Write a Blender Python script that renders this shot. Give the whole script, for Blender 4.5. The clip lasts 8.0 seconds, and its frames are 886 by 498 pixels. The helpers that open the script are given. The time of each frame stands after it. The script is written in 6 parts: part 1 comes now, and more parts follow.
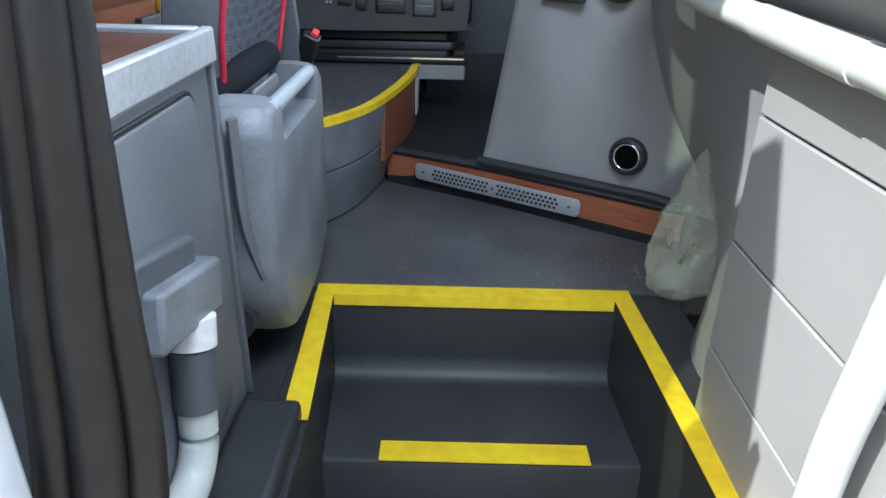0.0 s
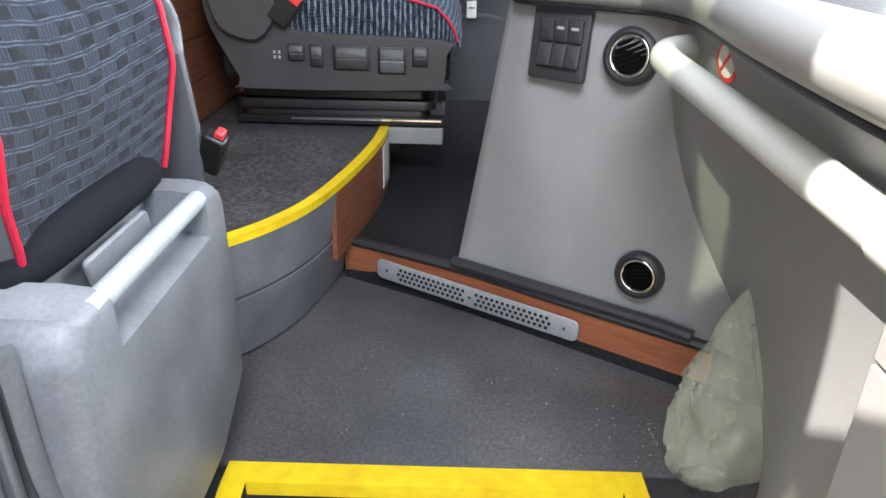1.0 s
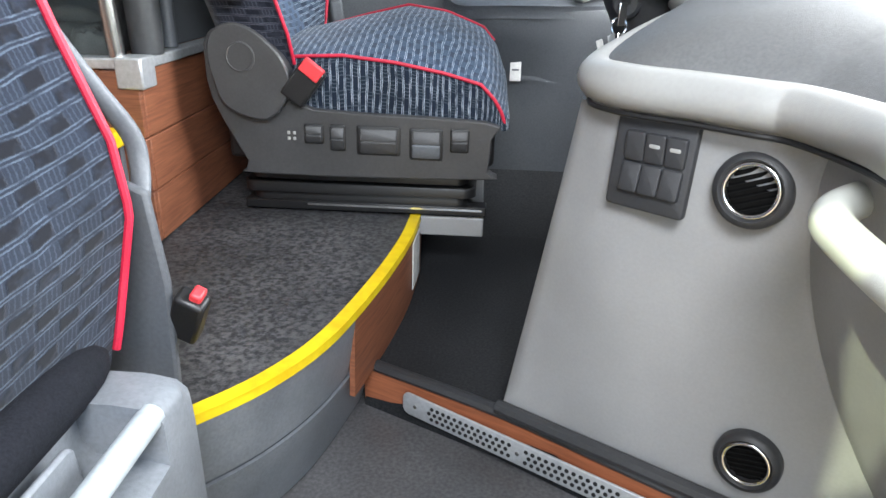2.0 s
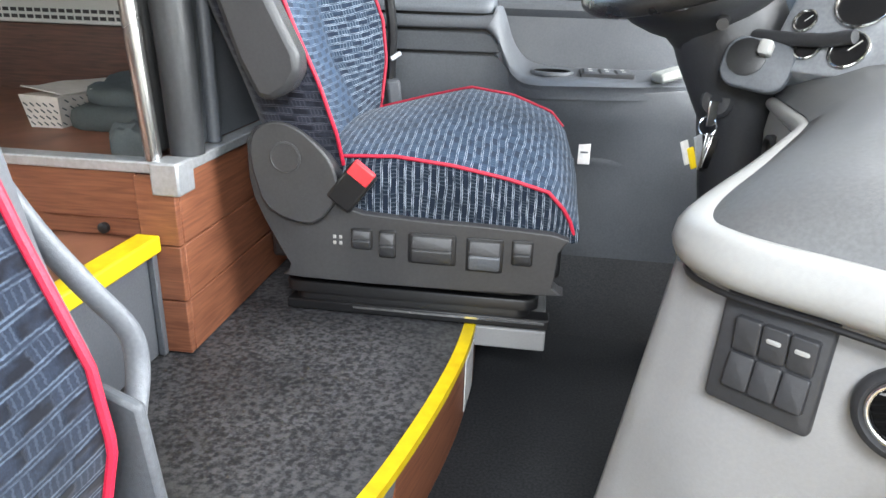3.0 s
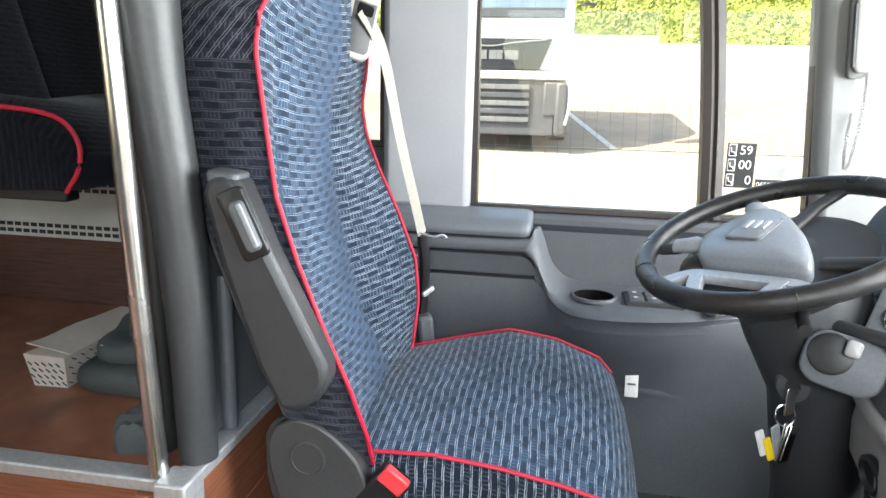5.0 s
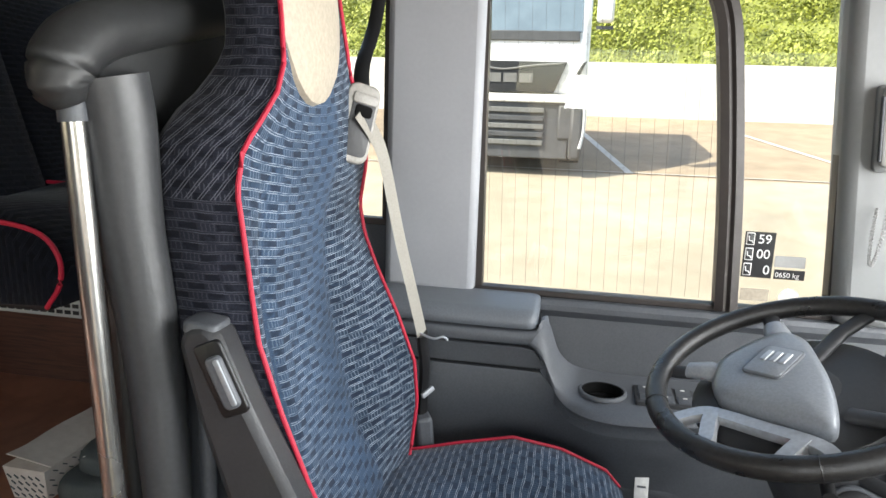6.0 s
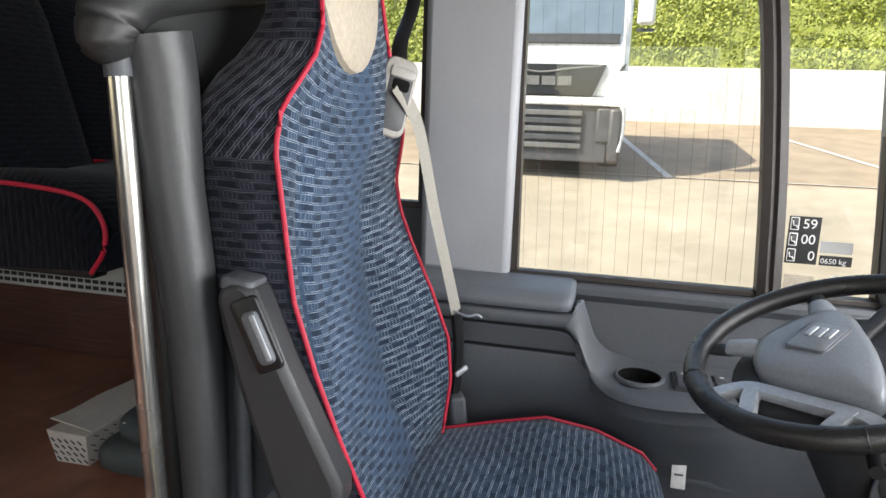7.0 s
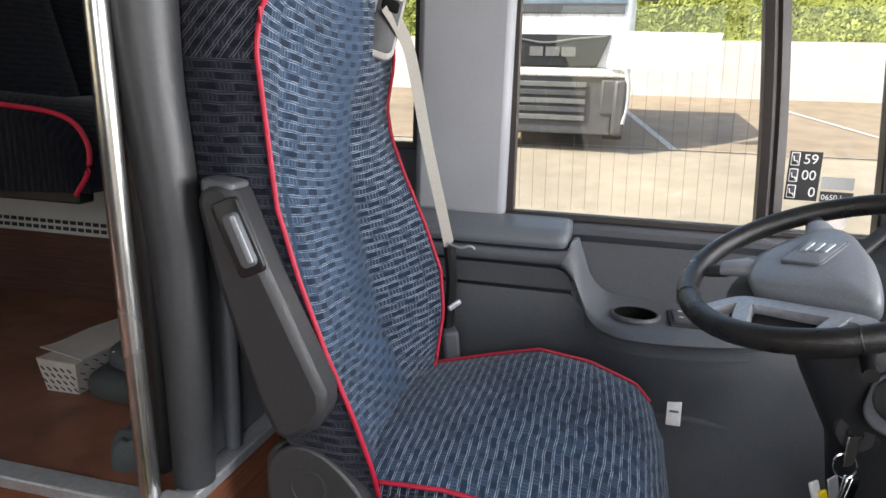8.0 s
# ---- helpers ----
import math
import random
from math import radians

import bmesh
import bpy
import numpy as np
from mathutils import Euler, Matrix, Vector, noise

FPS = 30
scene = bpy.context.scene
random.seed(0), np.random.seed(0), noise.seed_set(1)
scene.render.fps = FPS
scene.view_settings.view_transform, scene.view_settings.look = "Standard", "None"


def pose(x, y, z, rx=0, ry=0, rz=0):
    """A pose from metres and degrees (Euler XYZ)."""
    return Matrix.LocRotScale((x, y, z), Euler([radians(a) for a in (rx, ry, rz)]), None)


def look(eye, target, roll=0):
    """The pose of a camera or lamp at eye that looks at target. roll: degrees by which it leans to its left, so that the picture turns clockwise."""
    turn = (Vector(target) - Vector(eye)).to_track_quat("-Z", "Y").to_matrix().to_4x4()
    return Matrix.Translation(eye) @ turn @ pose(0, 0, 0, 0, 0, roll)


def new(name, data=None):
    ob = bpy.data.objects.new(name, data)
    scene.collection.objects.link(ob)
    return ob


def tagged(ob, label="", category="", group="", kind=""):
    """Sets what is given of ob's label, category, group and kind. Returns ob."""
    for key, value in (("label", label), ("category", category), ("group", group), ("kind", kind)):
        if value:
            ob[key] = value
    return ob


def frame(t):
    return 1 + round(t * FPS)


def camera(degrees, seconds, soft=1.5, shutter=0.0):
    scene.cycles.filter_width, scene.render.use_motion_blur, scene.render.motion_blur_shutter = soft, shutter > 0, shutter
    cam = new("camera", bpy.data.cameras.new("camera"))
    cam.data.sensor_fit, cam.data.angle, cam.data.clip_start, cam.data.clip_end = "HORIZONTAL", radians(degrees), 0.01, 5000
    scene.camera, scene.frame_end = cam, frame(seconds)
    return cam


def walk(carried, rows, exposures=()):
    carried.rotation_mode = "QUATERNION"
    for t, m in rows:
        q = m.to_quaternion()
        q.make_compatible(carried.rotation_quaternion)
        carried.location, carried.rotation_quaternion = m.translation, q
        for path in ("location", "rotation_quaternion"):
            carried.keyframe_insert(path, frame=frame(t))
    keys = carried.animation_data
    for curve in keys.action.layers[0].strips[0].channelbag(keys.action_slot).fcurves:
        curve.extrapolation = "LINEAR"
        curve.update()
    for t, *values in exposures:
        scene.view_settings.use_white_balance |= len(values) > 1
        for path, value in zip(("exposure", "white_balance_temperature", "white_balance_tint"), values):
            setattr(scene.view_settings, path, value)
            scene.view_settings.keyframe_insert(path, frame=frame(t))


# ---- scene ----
cam = camera(66.3, 8.0)
PATH = [
    (0, (0.252, -1.216, 0.661), (0.25, 0.593, -0.192), 1.4),
    (0.5, (0.29, -0.98, 0.692), (0.278, 0.828, -0.162), 1.2),
    (1, (0.326, -0.799, 0.742), (0.312, 1.015, -0.1), 1.3),
    (1.5, (0.322, -0.665, 0.763), (0.292, 1.157, -0.06), 1.4),
    (2, (0.284, -0.474, 0.81), (0.196, 1.366, 0.029), 1.6),
    (2.2, (0.262, -0.388, 0.84), (0.148, 1.459, 0.082), 1.7),
    (3.3, (0.255, -0.261, 0.963), (-0.034, 1.598, 0.285), 1.9),
    (3.5, (0.249, -0.245, 1.008), (-0.053, 1.625, 0.366), 1.9),
    (4, (0.234, -0.183, 1.121), (-0.096, 1.719, 0.598), 1.4),
    (4.2, (0.226, -0.172, 1.157), (-0.115, 1.737, 0.668), 1.2),
    (5.3, (0.167, -0.007, 1.238), (-0.151, 1.921, 0.811), 1.6),
    (5.5, (0.177, 0.019, 1.291), (-0.151, 1.945, 0.861), 1.8),
    (6, (0.177, 0.054, 1.376), (-0.187, 1.978, 0.97), 2.0),
    (6.5, (0.17, 0.056, 1.363), (-0.257, 1.97, 0.97), 2.1),
    (7, (0.183, 0.045, 1.314), (-0.286, 1.95, 0.925), 2.1),
    (7.5, (0.211, 0.047, 1.253), (-0.273, 1.947, 0.856), 2.1),
    (8, (0.212, 0.051, 1.209), (-0.266, 1.942, 0.764), 2.0),
]
EXPOSURES = [(0, 1.36, 5700, 6), (0.5, 1.84, 6250, 10), (1, 2.08, 6550, 12), (1.5, 2.28, 6600, 11), (2, 2.42, 6600, 9), (3.5, 2.74, 6700, 9), (4.5, 2.54, 6700, 8), (5.5, 1.98, 6750, 8), (6.3, 1.50, 6850, 11), (7.4, 1.35, 6800, 12), (8, 1.28, 6800, 14)]
walk(cam, [(t, look(eye, target, roll)) for t, eye, target, roll in PATH], EXPOSURES)

# ---- world, sun, exposure ----
SUN_DIR = Vector((0.578, 0.385, -0.719)).normalized()
world = bpy.data.worlds.new("sky")
scene.world = world
world.use_nodes = True
wn = world.node_tree
sky = wn.nodes.new("ShaderNodeTexSky")
sky.sky_type, sky.sun_disc = "NISHITA", False
sky.sun_elevation = math.asin(-SUN_DIR.z)
sky.sun_rotation = math.atan2(-SUN_DIR.x, -SUN_DIR.y)
sky.air_density, sky.dust_density = 1.2, 2.0
wn.links.new(sky.outputs[0], wn.nodes["Background"].inputs[0])
wn.nodes["Background"].inputs[1].default_value = 0.15
sun_data = bpy.data.lights.new("sun", "SUN")
sun_data.energy, sun_data.angle, sun_data.color = 4.0, radians(0.5), (1.0, 0.95, 0.87)
sun = new("sun", sun_data)
sun.matrix_world = look((0, 0, 12), Vector((0, 0, 12)) + SUN_DIR)


# daylight through the windscreen and down through the open door
def sky_lamp(name, place, target, wide, high, watts, colour=(0.93, 0.96, 1.0)):
    d = bpy.data.lights.new(name, "AREA")
    d.shape, d.size, d.size_y, d.energy, d.color = "RECTANGLE", wide, high, watts, colour
    o = new(name, d)
    o.matrix_world = look(place, target)
    return o


sky_lamp("windscreen_daylight", (1.52, 0.84, 1.33), (0.0, 0.70, 0.75), 1.6, 1.0, 23)
sky_lamp("door_daylight", (0.40, -0.845, 1.50), (0.46, -0.20, 0.10), 0.60, 0.45, 8)


# ---- materials ----
def material(name, colour, rough=0.5, metal=0.0, second=None, scale=60.0, amount=0.5, bump=0.0, bump_scale=400.0,
             stain=0.0, stain_scale=6.0, coat=0.0, spec=0.5):
    """Base colour broken by a fine grain and by broad wear, with a fine relief."""
    m = bpy.data.materials.new(name)
    m.use_nodes = True
    nt = m.node_tree
    b = nt.nodes["Principled BSDF"]
    b.inputs["Roughness"].default_value, b.inputs["Metallic"].default_value = rough, metal
    b.inputs["Coat Weight"].default_value = coat
    b.inputs["Specular IOR Level"].default_value = spec
    co = nt.nodes.new("ShaderNodeTexCoord")
    grain = nt.nodes.new("ShaderNodeTexNoise")
    grain.inputs["Scale"].default_value, grain.inputs["Detail"].default_value = scale, 5
    nt.links.new(co.outputs["Object"], grain.inputs["Vector"])
    ramp = nt.nodes.new("ShaderNodeValToRGB")
    ramp.color_ramp.elements[0].position, ramp.color_ramp.elements[1].position = 0.5 - 0.25 * amount - 0.05, 0.5 + 0.25 * amount + 0.05
    second = second or tuple(c * 0.82 for c in colour)
    ramp.color_ramp.elements[0].color, ramp.color_ramp.elements[1].color = (*second, 1), (*colour, 1)
    nt.links.new(grain.outputs["Fac"], ramp.inputs["Fac"])
    out = ramp.outputs["Color"]
    wear = nt.nodes.new("ShaderNodeTexNoise")
    wear.inputs["Scale"].default_value, wear.inputs["Detail"].default_value = stain_scale, 4
    nt.links.new(co.outputs["Object"], wear.inputs["Vector"])
    if stain:
        mix = nt.nodes.new("ShaderNodeMix")
        mix.data_type, mix.blend_type = "RGBA", "OVERLAY"
        mix.inputs["Factor"].default_value = stain
        nt.links.new(out, mix.inputs["A"])
        nt.links.new(wear.outputs["Fac"], mix.inputs["B"])
        out = mix.outputs["Result"]
    nt.links.new(out, b.inputs["Base Color"])
    mr = nt.nodes.new("ShaderNodeMapRange")
    mr.inputs["To Min"].default_value, mr.inputs["To Max"].default_value = max(0.02, rough - 0.1), min(1.0, rough + 0.1)
    nt.links.new(wear.outputs["Fac"], mr.inputs["Value"])
    nt.links.new(mr.outputs["Result"], b.inputs["Roughness"])
    if bump:
        fine = nt.nodes.new("ShaderNodeTexNoise")
        fine.inputs["Scale"].default_value, fine.inputs["Detail"].default_value = bump_scale, 3
        nt.links.new(co.outputs["Object"], fine.inputs["Vector"])
        bn = nt.nodes.new("ShaderNodeBump")
        bn.inputs["Strength"].default_value, bn.inputs["Distance"].default_value = bump, 0.002
        nt.links.new(fine.outputs["Fac"], bn.inputs["Height"])
        nt.links.new(bn.outputs["Normal"], b.inputs["Normal"])
    return m


def wood_material(name, light, dark):
    m = bpy.data.materials.new(name)
    m.use_nodes = True
    nt = m.node_tree
    b = nt.nodes["Principled BSDF"]
    b.inputs["Roughness"].default_value = 0.42
    co = nt.nodes.new("ShaderNodeTexCoord")
    info = nt.nodes.new("ShaderNodeObjectInfo")
    mp = nt.nodes.new("ShaderNodeMapping")
    mp.inputs["Scale"].default_value = (4, 4, 60)
    shift = nt.nodes.new("ShaderNodeVectorMath")
    shift.operation = "SCALE"
    shift.inputs[0].default_value = (7, 3, 5)
    nt.links.new(info.outputs["Random"], shift.inputs["Scale"])
    nt.links.new(shift.outputs[0], mp.inputs["Location"])
    nt.links.new(co.outputs["Object"], mp.inputs["Vector"])
    n1 = nt.nodes.new("ShaderNodeTexNoise")
    n1.inputs["Scale"].default_value, n1.inputs["Detail"].default_value, n1.inputs["Distortion"].default_value = 2.5, 6, 0.6
    nt.links.new(mp.outputs[0], n1.inputs["Vector"])
    ramp = nt.nodes.new("ShaderNodeValToRGB")
    ramp.color_ramp.elements[0].position, ramp.color_ramp.elements[1].position = 0.32, 0.66
    ramp.color_ramp.elements[0].color, ramp.color_ramp.elements[1].color = (*dark, 1), (*light, 1)
    nt.links.new(n1.outputs["Fac"], ramp.inputs["Fac"])
    nt.links.new(ramp.outputs["Color"], b.inputs["Base Color"])
    bn = nt.nodes.new("ShaderNodeBump")
    bn.inputs["Strength"].default_value, bn.inputs["Distance"].default_value = 0.1, 0.001
    nt.links.new(n1.outputs["Fac"], bn.inputs["Height"])
    nt.links.new(bn.outputs["Normal"], b.inputs["Normal"])
    return m


def fabric_material(name, ground, pale, dark, zones, wide, row=0.0140, cell=0.050, block=0.92, strokes=0.3, bow=0.0, shoulder=None, channel=None):
    """Woven moquette laid out in the cover's own metres: rows edged by twin pale threads, dark blocks in every other
    cell, fine pale strokes in the cells between. zones: (share of the width, strength of the threads, depth of the ground).
    channel: the stretch of the width and the height below which a smooth stitched strip runs."""
    m = bpy.data.materials.new(name)
    m.use_nodes = True
    nt = m.node_tree
    link = nt.links.new
    b = nt.nodes["Principled BSDF"]
    b.inputs["Roughness"].default_value = 0.9
    b.inputs["Sheen Weight"].default_value = 0.12
    b.inputs["Specular IOR Level"].default_value = 0.15
    uv = nt.nodes.new("ShaderNodeUVMap")
    uv.uv_map = "metres"

    def put(sock, v):
        if isinstance(v, (int, float)):
            sock.default_value = v
        elif isinstance(v, tuple):
            sock.default_value = (*v, 1)
        else:
            link(v, sock)

    def calc(op, *values):
        n = nt.nodes.new("ShaderNodeMath")
        n.operation = op
        for sock, v in zip(n.inputs, values):
            put(sock, v)
        return n.outputs[0]

    def step(value, full, none):
        """One where value is at full, nothing where it is at none."""
        n = nt.nodes.new("ShaderNodeMapRange")
        n.interpolation_type = "SMOOTHSTEP"
        for sock, v in zip(n.inputs[:5], (value, full, none, 1.0, 0.0)):
            put(sock, v)
        return n.outputs[0]

    def grain(scale, stretch=None, src=None):
        n = nt.nodes.new("ShaderNodeTexNoise")
        n.inputs["Scale"].default_value = scale
        src = src or uv.outputs[0]
        if stretch:
            mp = nt.nodes.new("ShaderNodeMapping")
            mp.inputs["Scale"].default_value = stretch
            link(src, mp.inputs["Vector"])
            src = mp.outputs[0]
        link(src, n.inputs["Vector"])
        return n

    def blend(fac, a, b2, mode="MIX"):
        n = nt.nodes.new("ShaderNodeMix")
        n.data_type, n.blend_type = "RGBA", mode
        for sock, v in (("Factor", fac), ("A", a), ("B", b2)):
            put(n.inputs[sock], v)
        return n.outputs["Result"]

    flat = nt.nodes.new("ShaderNodeSeparateXYZ")
    link(uv.outputs[0], flat.inputs[0])
    sway = nt.nodes.new("ShaderNodeSeparateXYZ")
    link(grain(11).outputs["Color"], sway.inputs[0])
    fray = nt.nodes.new("ShaderNodeSeparateXYZ")
    link(grain(330).outputs["Color"], fray.inputs[0])
    u = calc("MULTIPLY_ADD", fray.outputs["X"], 0.0035, calc("MULTIPLY_ADD", sway.outputs["X"], 0.020, flat.outputs["X"]))
    off = calc("SUBTRACT", flat.outputs["X"], wide / 2)
    v = calc("MULTIPLY_ADD", calc("MULTIPLY", off, off), -bow, flat.outputs["Y"])
    v = calc("MULTIPLY_ADD", fray.outputs["Y"], 0.0016, calc("MULTIPLY_ADD", sway.outputs["Y"], 0.013, v))
    rows = calc("DIVIDE", v, row)
    in_row = calc("FRACT", rows)
    odd = calc("MODULO", calc("FLOOR", rows), 2.0)
    in_cell = calc("FRACT", calc("MULTIPLY_ADD", odd, 0.5, calc("DIVIDE", u, cell)))
    mid_v = calc("ABSOLUTE", calc("SUBTRACT", in_row, 0.5))
    inside = step(mid_v, 0.26, 0.40)
    wide_u = step(calc("ABSOLUTE", calc("SUBTRACT", in_cell, 0.5)), 0.19, 0.27)
    uneven = step(grain(1.0, (38, 62, 1)).outputs["Fac"], 0.56, 0.30)
    dark_fac = calc("MULTIPLY", calc("MULTIPLY", calc("MULTIPLY", inside, wide_u), uneven), block)
    edge = calc("ABSOLUTE", calc("SUBTRACT", calc("SUBTRACT", 0.5, mid_v), 0.105))
    line = step(edge, 0.018, 0.068)
    worn = step(grain(1.0, (46, 130, 1)).outputs["Fac"], 0.60, 0.34)
    thread = calc("MULTIPLY", line, calc("MULTIPLY_ADD", worn, 0.8, 0.2))
    pins = step(calc("ABSOLUTE", calc("SUBTRACT", calc("FRACT", calc("DIVIDE", u, 0.0062)), 0.5)), 0.05, 0.22)
    pins = calc("MULTIPLY", calc("MULTIPLY", pins, strokes), calc("MULTIPLY", inside, calc("SUBTRACT", 1.0, wide_u)))
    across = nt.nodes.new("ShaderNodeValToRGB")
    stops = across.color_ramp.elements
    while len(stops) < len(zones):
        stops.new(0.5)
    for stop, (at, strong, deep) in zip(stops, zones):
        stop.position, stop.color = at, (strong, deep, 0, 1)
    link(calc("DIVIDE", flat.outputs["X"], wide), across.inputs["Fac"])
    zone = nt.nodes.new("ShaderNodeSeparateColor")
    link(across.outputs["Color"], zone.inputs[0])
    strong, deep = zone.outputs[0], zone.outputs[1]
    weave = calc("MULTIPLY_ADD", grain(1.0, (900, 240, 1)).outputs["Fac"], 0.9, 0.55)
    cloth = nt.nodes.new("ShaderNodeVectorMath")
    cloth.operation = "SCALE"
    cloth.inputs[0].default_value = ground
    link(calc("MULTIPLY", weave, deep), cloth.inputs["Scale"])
    if shoulder:
        # over the shoulder the rows run slantwise and only their threads show
        low, high, lean = shoulder
        y = flat.outputs["Y"]
        part_v = calc("SUBTRACT", y, low)
        slant = calc("ADD", calc("MULTIPLY_ADD", y, lean, flat.outputs["X"]), calc("MULTIPLY", calc("MULTIPLY", part_v, part_v), 1.6))
        near = calc("ABSOLUTE", calc("SUBTRACT", calc("ABSOLUTE", calc("SUBTRACT", calc("FRACT", calc("DIVIDE", slant, 0.0170)), 0.5)), 0.13))
        slant_line = step(near, 0.02, 0.065)
        here = calc("SUBTRACT", step(y, low + 0.004, low), step(y, high + 0.004, high))
        thread = blend(here, thread, slant_line)
        strong = blend(here, strong, (0.62, 0.62, 0.62))
    if channel:
        left, right, top = channel
        strip = calc("MULTIPLY", step(calc("ABSOLUTE", calc("SUBTRACT", flat.outputs["X"], (left + right) / 2)), (right - left) * 0.42, (right - left) * 0.58), step(flat.outputs["Y"], top - 0.06, top + 0.06))
        strong = calc("MULTIPLY", strong, calc("MULTIPLY_ADD", strip, -0.95, 1.0))
        dark_fac = calc("MULTIPLY", dark_fac, calc("MULTIPLY_ADD", strip, -0.85, 1.0))
    base = blend(dark_fac, cloth.outputs[0], dark)
    base = blend(calc("MULTIPLY", pins, strong), base, pale)
    col = blend(calc("MULTIPLY", thread, strong), base, pale)
    col = blend(0.45, col, grain(9).outputs["Fac"], "OVERLAY")
    col = blend(0.45, col, grain(420).outputs["Fac"], "OVERLAY")
    link(col, b.inputs["Base Color"])
    bn = nt.nodes.new("ShaderNodeBump")
    bn.inputs["Strength"].default_value, bn.inputs["Distance"].default_value = 0.5, 0.0012
    link(calc("SUBTRACT", thread, dark_fac), bn.inputs["Height"])
    link(bn.outputs["Normal"], b.inputs["Normal"])
    return m


def glass_material(name, tint=(0.93, 0.97, 0.95)):
    m = bpy.data.materials.new(name)
    m.use_nodes = True
    b = m.node_tree.nodes["Principled BSDF"]
    b.inputs["Base Color"].default_value = (*tint, 1)
    b.inputs["Roughness"].default_value, b.inputs["IOR"].default_value = 0.0, 1.45
    b.inputs["Transmission Weight"].default_value = 1.0
    return m


def tinted_glass(name, tint):
    """Body-tinted pane: lets light through coloured, with a faint gloss."""
    m = bpy.data.materials.new(name)
    m.use_nodes = True
    nt = m.node_tree
    clear = nt.nodes.new("ShaderNodeBsdfTransparent")
    clear.inputs["Color"].default_value = (*tint, 1)
    gloss = nt.nodes.new("ShaderNodeBsdfGlossy")
    gloss.inputs["Roughness"].default_value = 0.03
    both = nt.nodes.new("ShaderNodeMixShader")
    both.inputs[0].default_value = 0.06
    nt.links.new(clear.outputs[0], both.inputs[1])
    nt.links.new(gloss.outputs[0], both.inputs[2])
    nt.links.new(both.outputs[0], nt.nodes["Material Output"].inputs["Surface"])
    return m


VINYL = material("speckled_dark_vinyl", (0.088, 0.088, 0.092), 0.55, second=(0.026, 0.027, 0.030), scale=110, amount=0.30, bump=0.3, bump_scale=420, stain=0.8, stain_scale=4.5)
VINYL_ENTRY = material("scuffed_entrance_vinyl", (0.128, 0.127, 0.130), 0.40, second=(0.070, 0.070, 0.074), scale=150, amount=0.5, bump=0.15, bump_scale=420, stain=0.85, stain_scale=3.5)
# darker than the platform vinyl, standing in for the dash's shadow over the footwell
VINYL_SHADED = material("worn_dark_shaded_vinyl", (0.028, 0.029, 0.031), 0.65, second=(0.013, 0.014, 0.016), scale=190, amount=0.45, bump=0.3, bump_scale=420, stain=0.6, stain_scale=4.5, spec=0.2)
STEP_RUBBER = material("stair_rubber", (0.032, 0.034, 0.037), 0.5, second=(0.024, 0.025, 0.027), scale=160, bump=0.2, stain=0.5)
GREY = material("grey_moulded_plastic", (0.275, 0.277, 0.28), 0.45, second=(0.258, 0.26, 0.263), scale=220, bump=0.22, bump_scale=900, stain=0.22)
COVER_GREY = material("light_grey_cover_plastic", (0.27, 0.265, 0.26), 0.5, second=(0.263, 0.258, 0.253), scale=160, bump=0.06, bump_scale=900, stain=0.15, stain_scale=3)
GREY_DARK = material("dark_grey_plastic", (0.088, 0.095, 0.106), 0.5, scale=200, bump=0.25, bump_scale=900, stain=0.25)
TOP_GREY = material("grained_top_plastic", (0.135, 0.138, 0.140), 0.5, scale=220, bump=0.3, bump_scale=800, stain=0.25)
GREY_PALE = material("pale_grey_trim", (0.33, 0.33, 0.32), 0.42, second=(0.312, 0.312, 0.303), scale=160, bump=0.12, bump_scale=800, stain=0.1, stain_scale=3)
SHELL = material("grey_seat_shell", (0.19, 0.205, 0.225), 0.4, scale=200, bump=0.2, bump_scale=900, stain=0.6, stain_scale=9)
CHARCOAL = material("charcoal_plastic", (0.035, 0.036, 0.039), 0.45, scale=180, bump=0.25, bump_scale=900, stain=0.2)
SEAT_SHELL = material("charcoal_seat_plastic", (0.049, 0.049, 0.051), 0.42, scale=180, bump=0.25, bump_scale=900, stain=0.25)
BLACK = material("black_plastic", (0.012, 0.012, 0.013), 0.4, scale=150, bump=0.1, stain=0.2)
LEATHER = material("worn_black_leather", (0.024, 0.023, 0.023), 0.30, second=(0.014, 0.0135, 0.013), scale=140, bump=0.35, bump_scale=700, stain=0.4, stain_scale=18)
RUBBER = material("black_rubber_seal", (0.022, 0.021, 0.02), 0.42, scale=60, stain=0.5, stain_scale=14)
WOOD = wood_material("red_brown_laminate", (0.30, 0.115, 0.06), (0.17, 0.06, 0.032))
WOOD_STEP = wood_material("orange_brown_laminate", (0.40, 0.135, 0.062), (0.25, 0.082, 0.040))
WOOD_FLOOR = wood_material("dark_wood_vinyl", (0.32, 0.135, 0.080), (0.18, 0.070, 0.042))
TAPE = material("yellow_safety_tape", (0.85, 0.62, 0.012), 0.5, second=(0.75, 0.52, 0.01), scale=40, bump=0.1, stain=0.35, stain_scale=12)
RED = material("red_piping", (0.50, 0.010, 0.04), 0.55, scale=300, bump=0.3)
RED_BUTTON = material("red_button", (0.75, 0.05, 0.06), 0.4, scale=90)
CHROME = material("polished_steel", (0.82, 0.81, 0.79), 0.14, 1.0, scale=30, stain=0.1)
POLE_STEEL = material("satin_steel_tube", (0.50, 0.495, 0.48), 0.24, 0.95, scale=30, stain=0.15)
ALU = material("brushed_aluminium", (0.55, 0.57, 0.59), 0.42, 0.55, scale=120, stain=0.25)
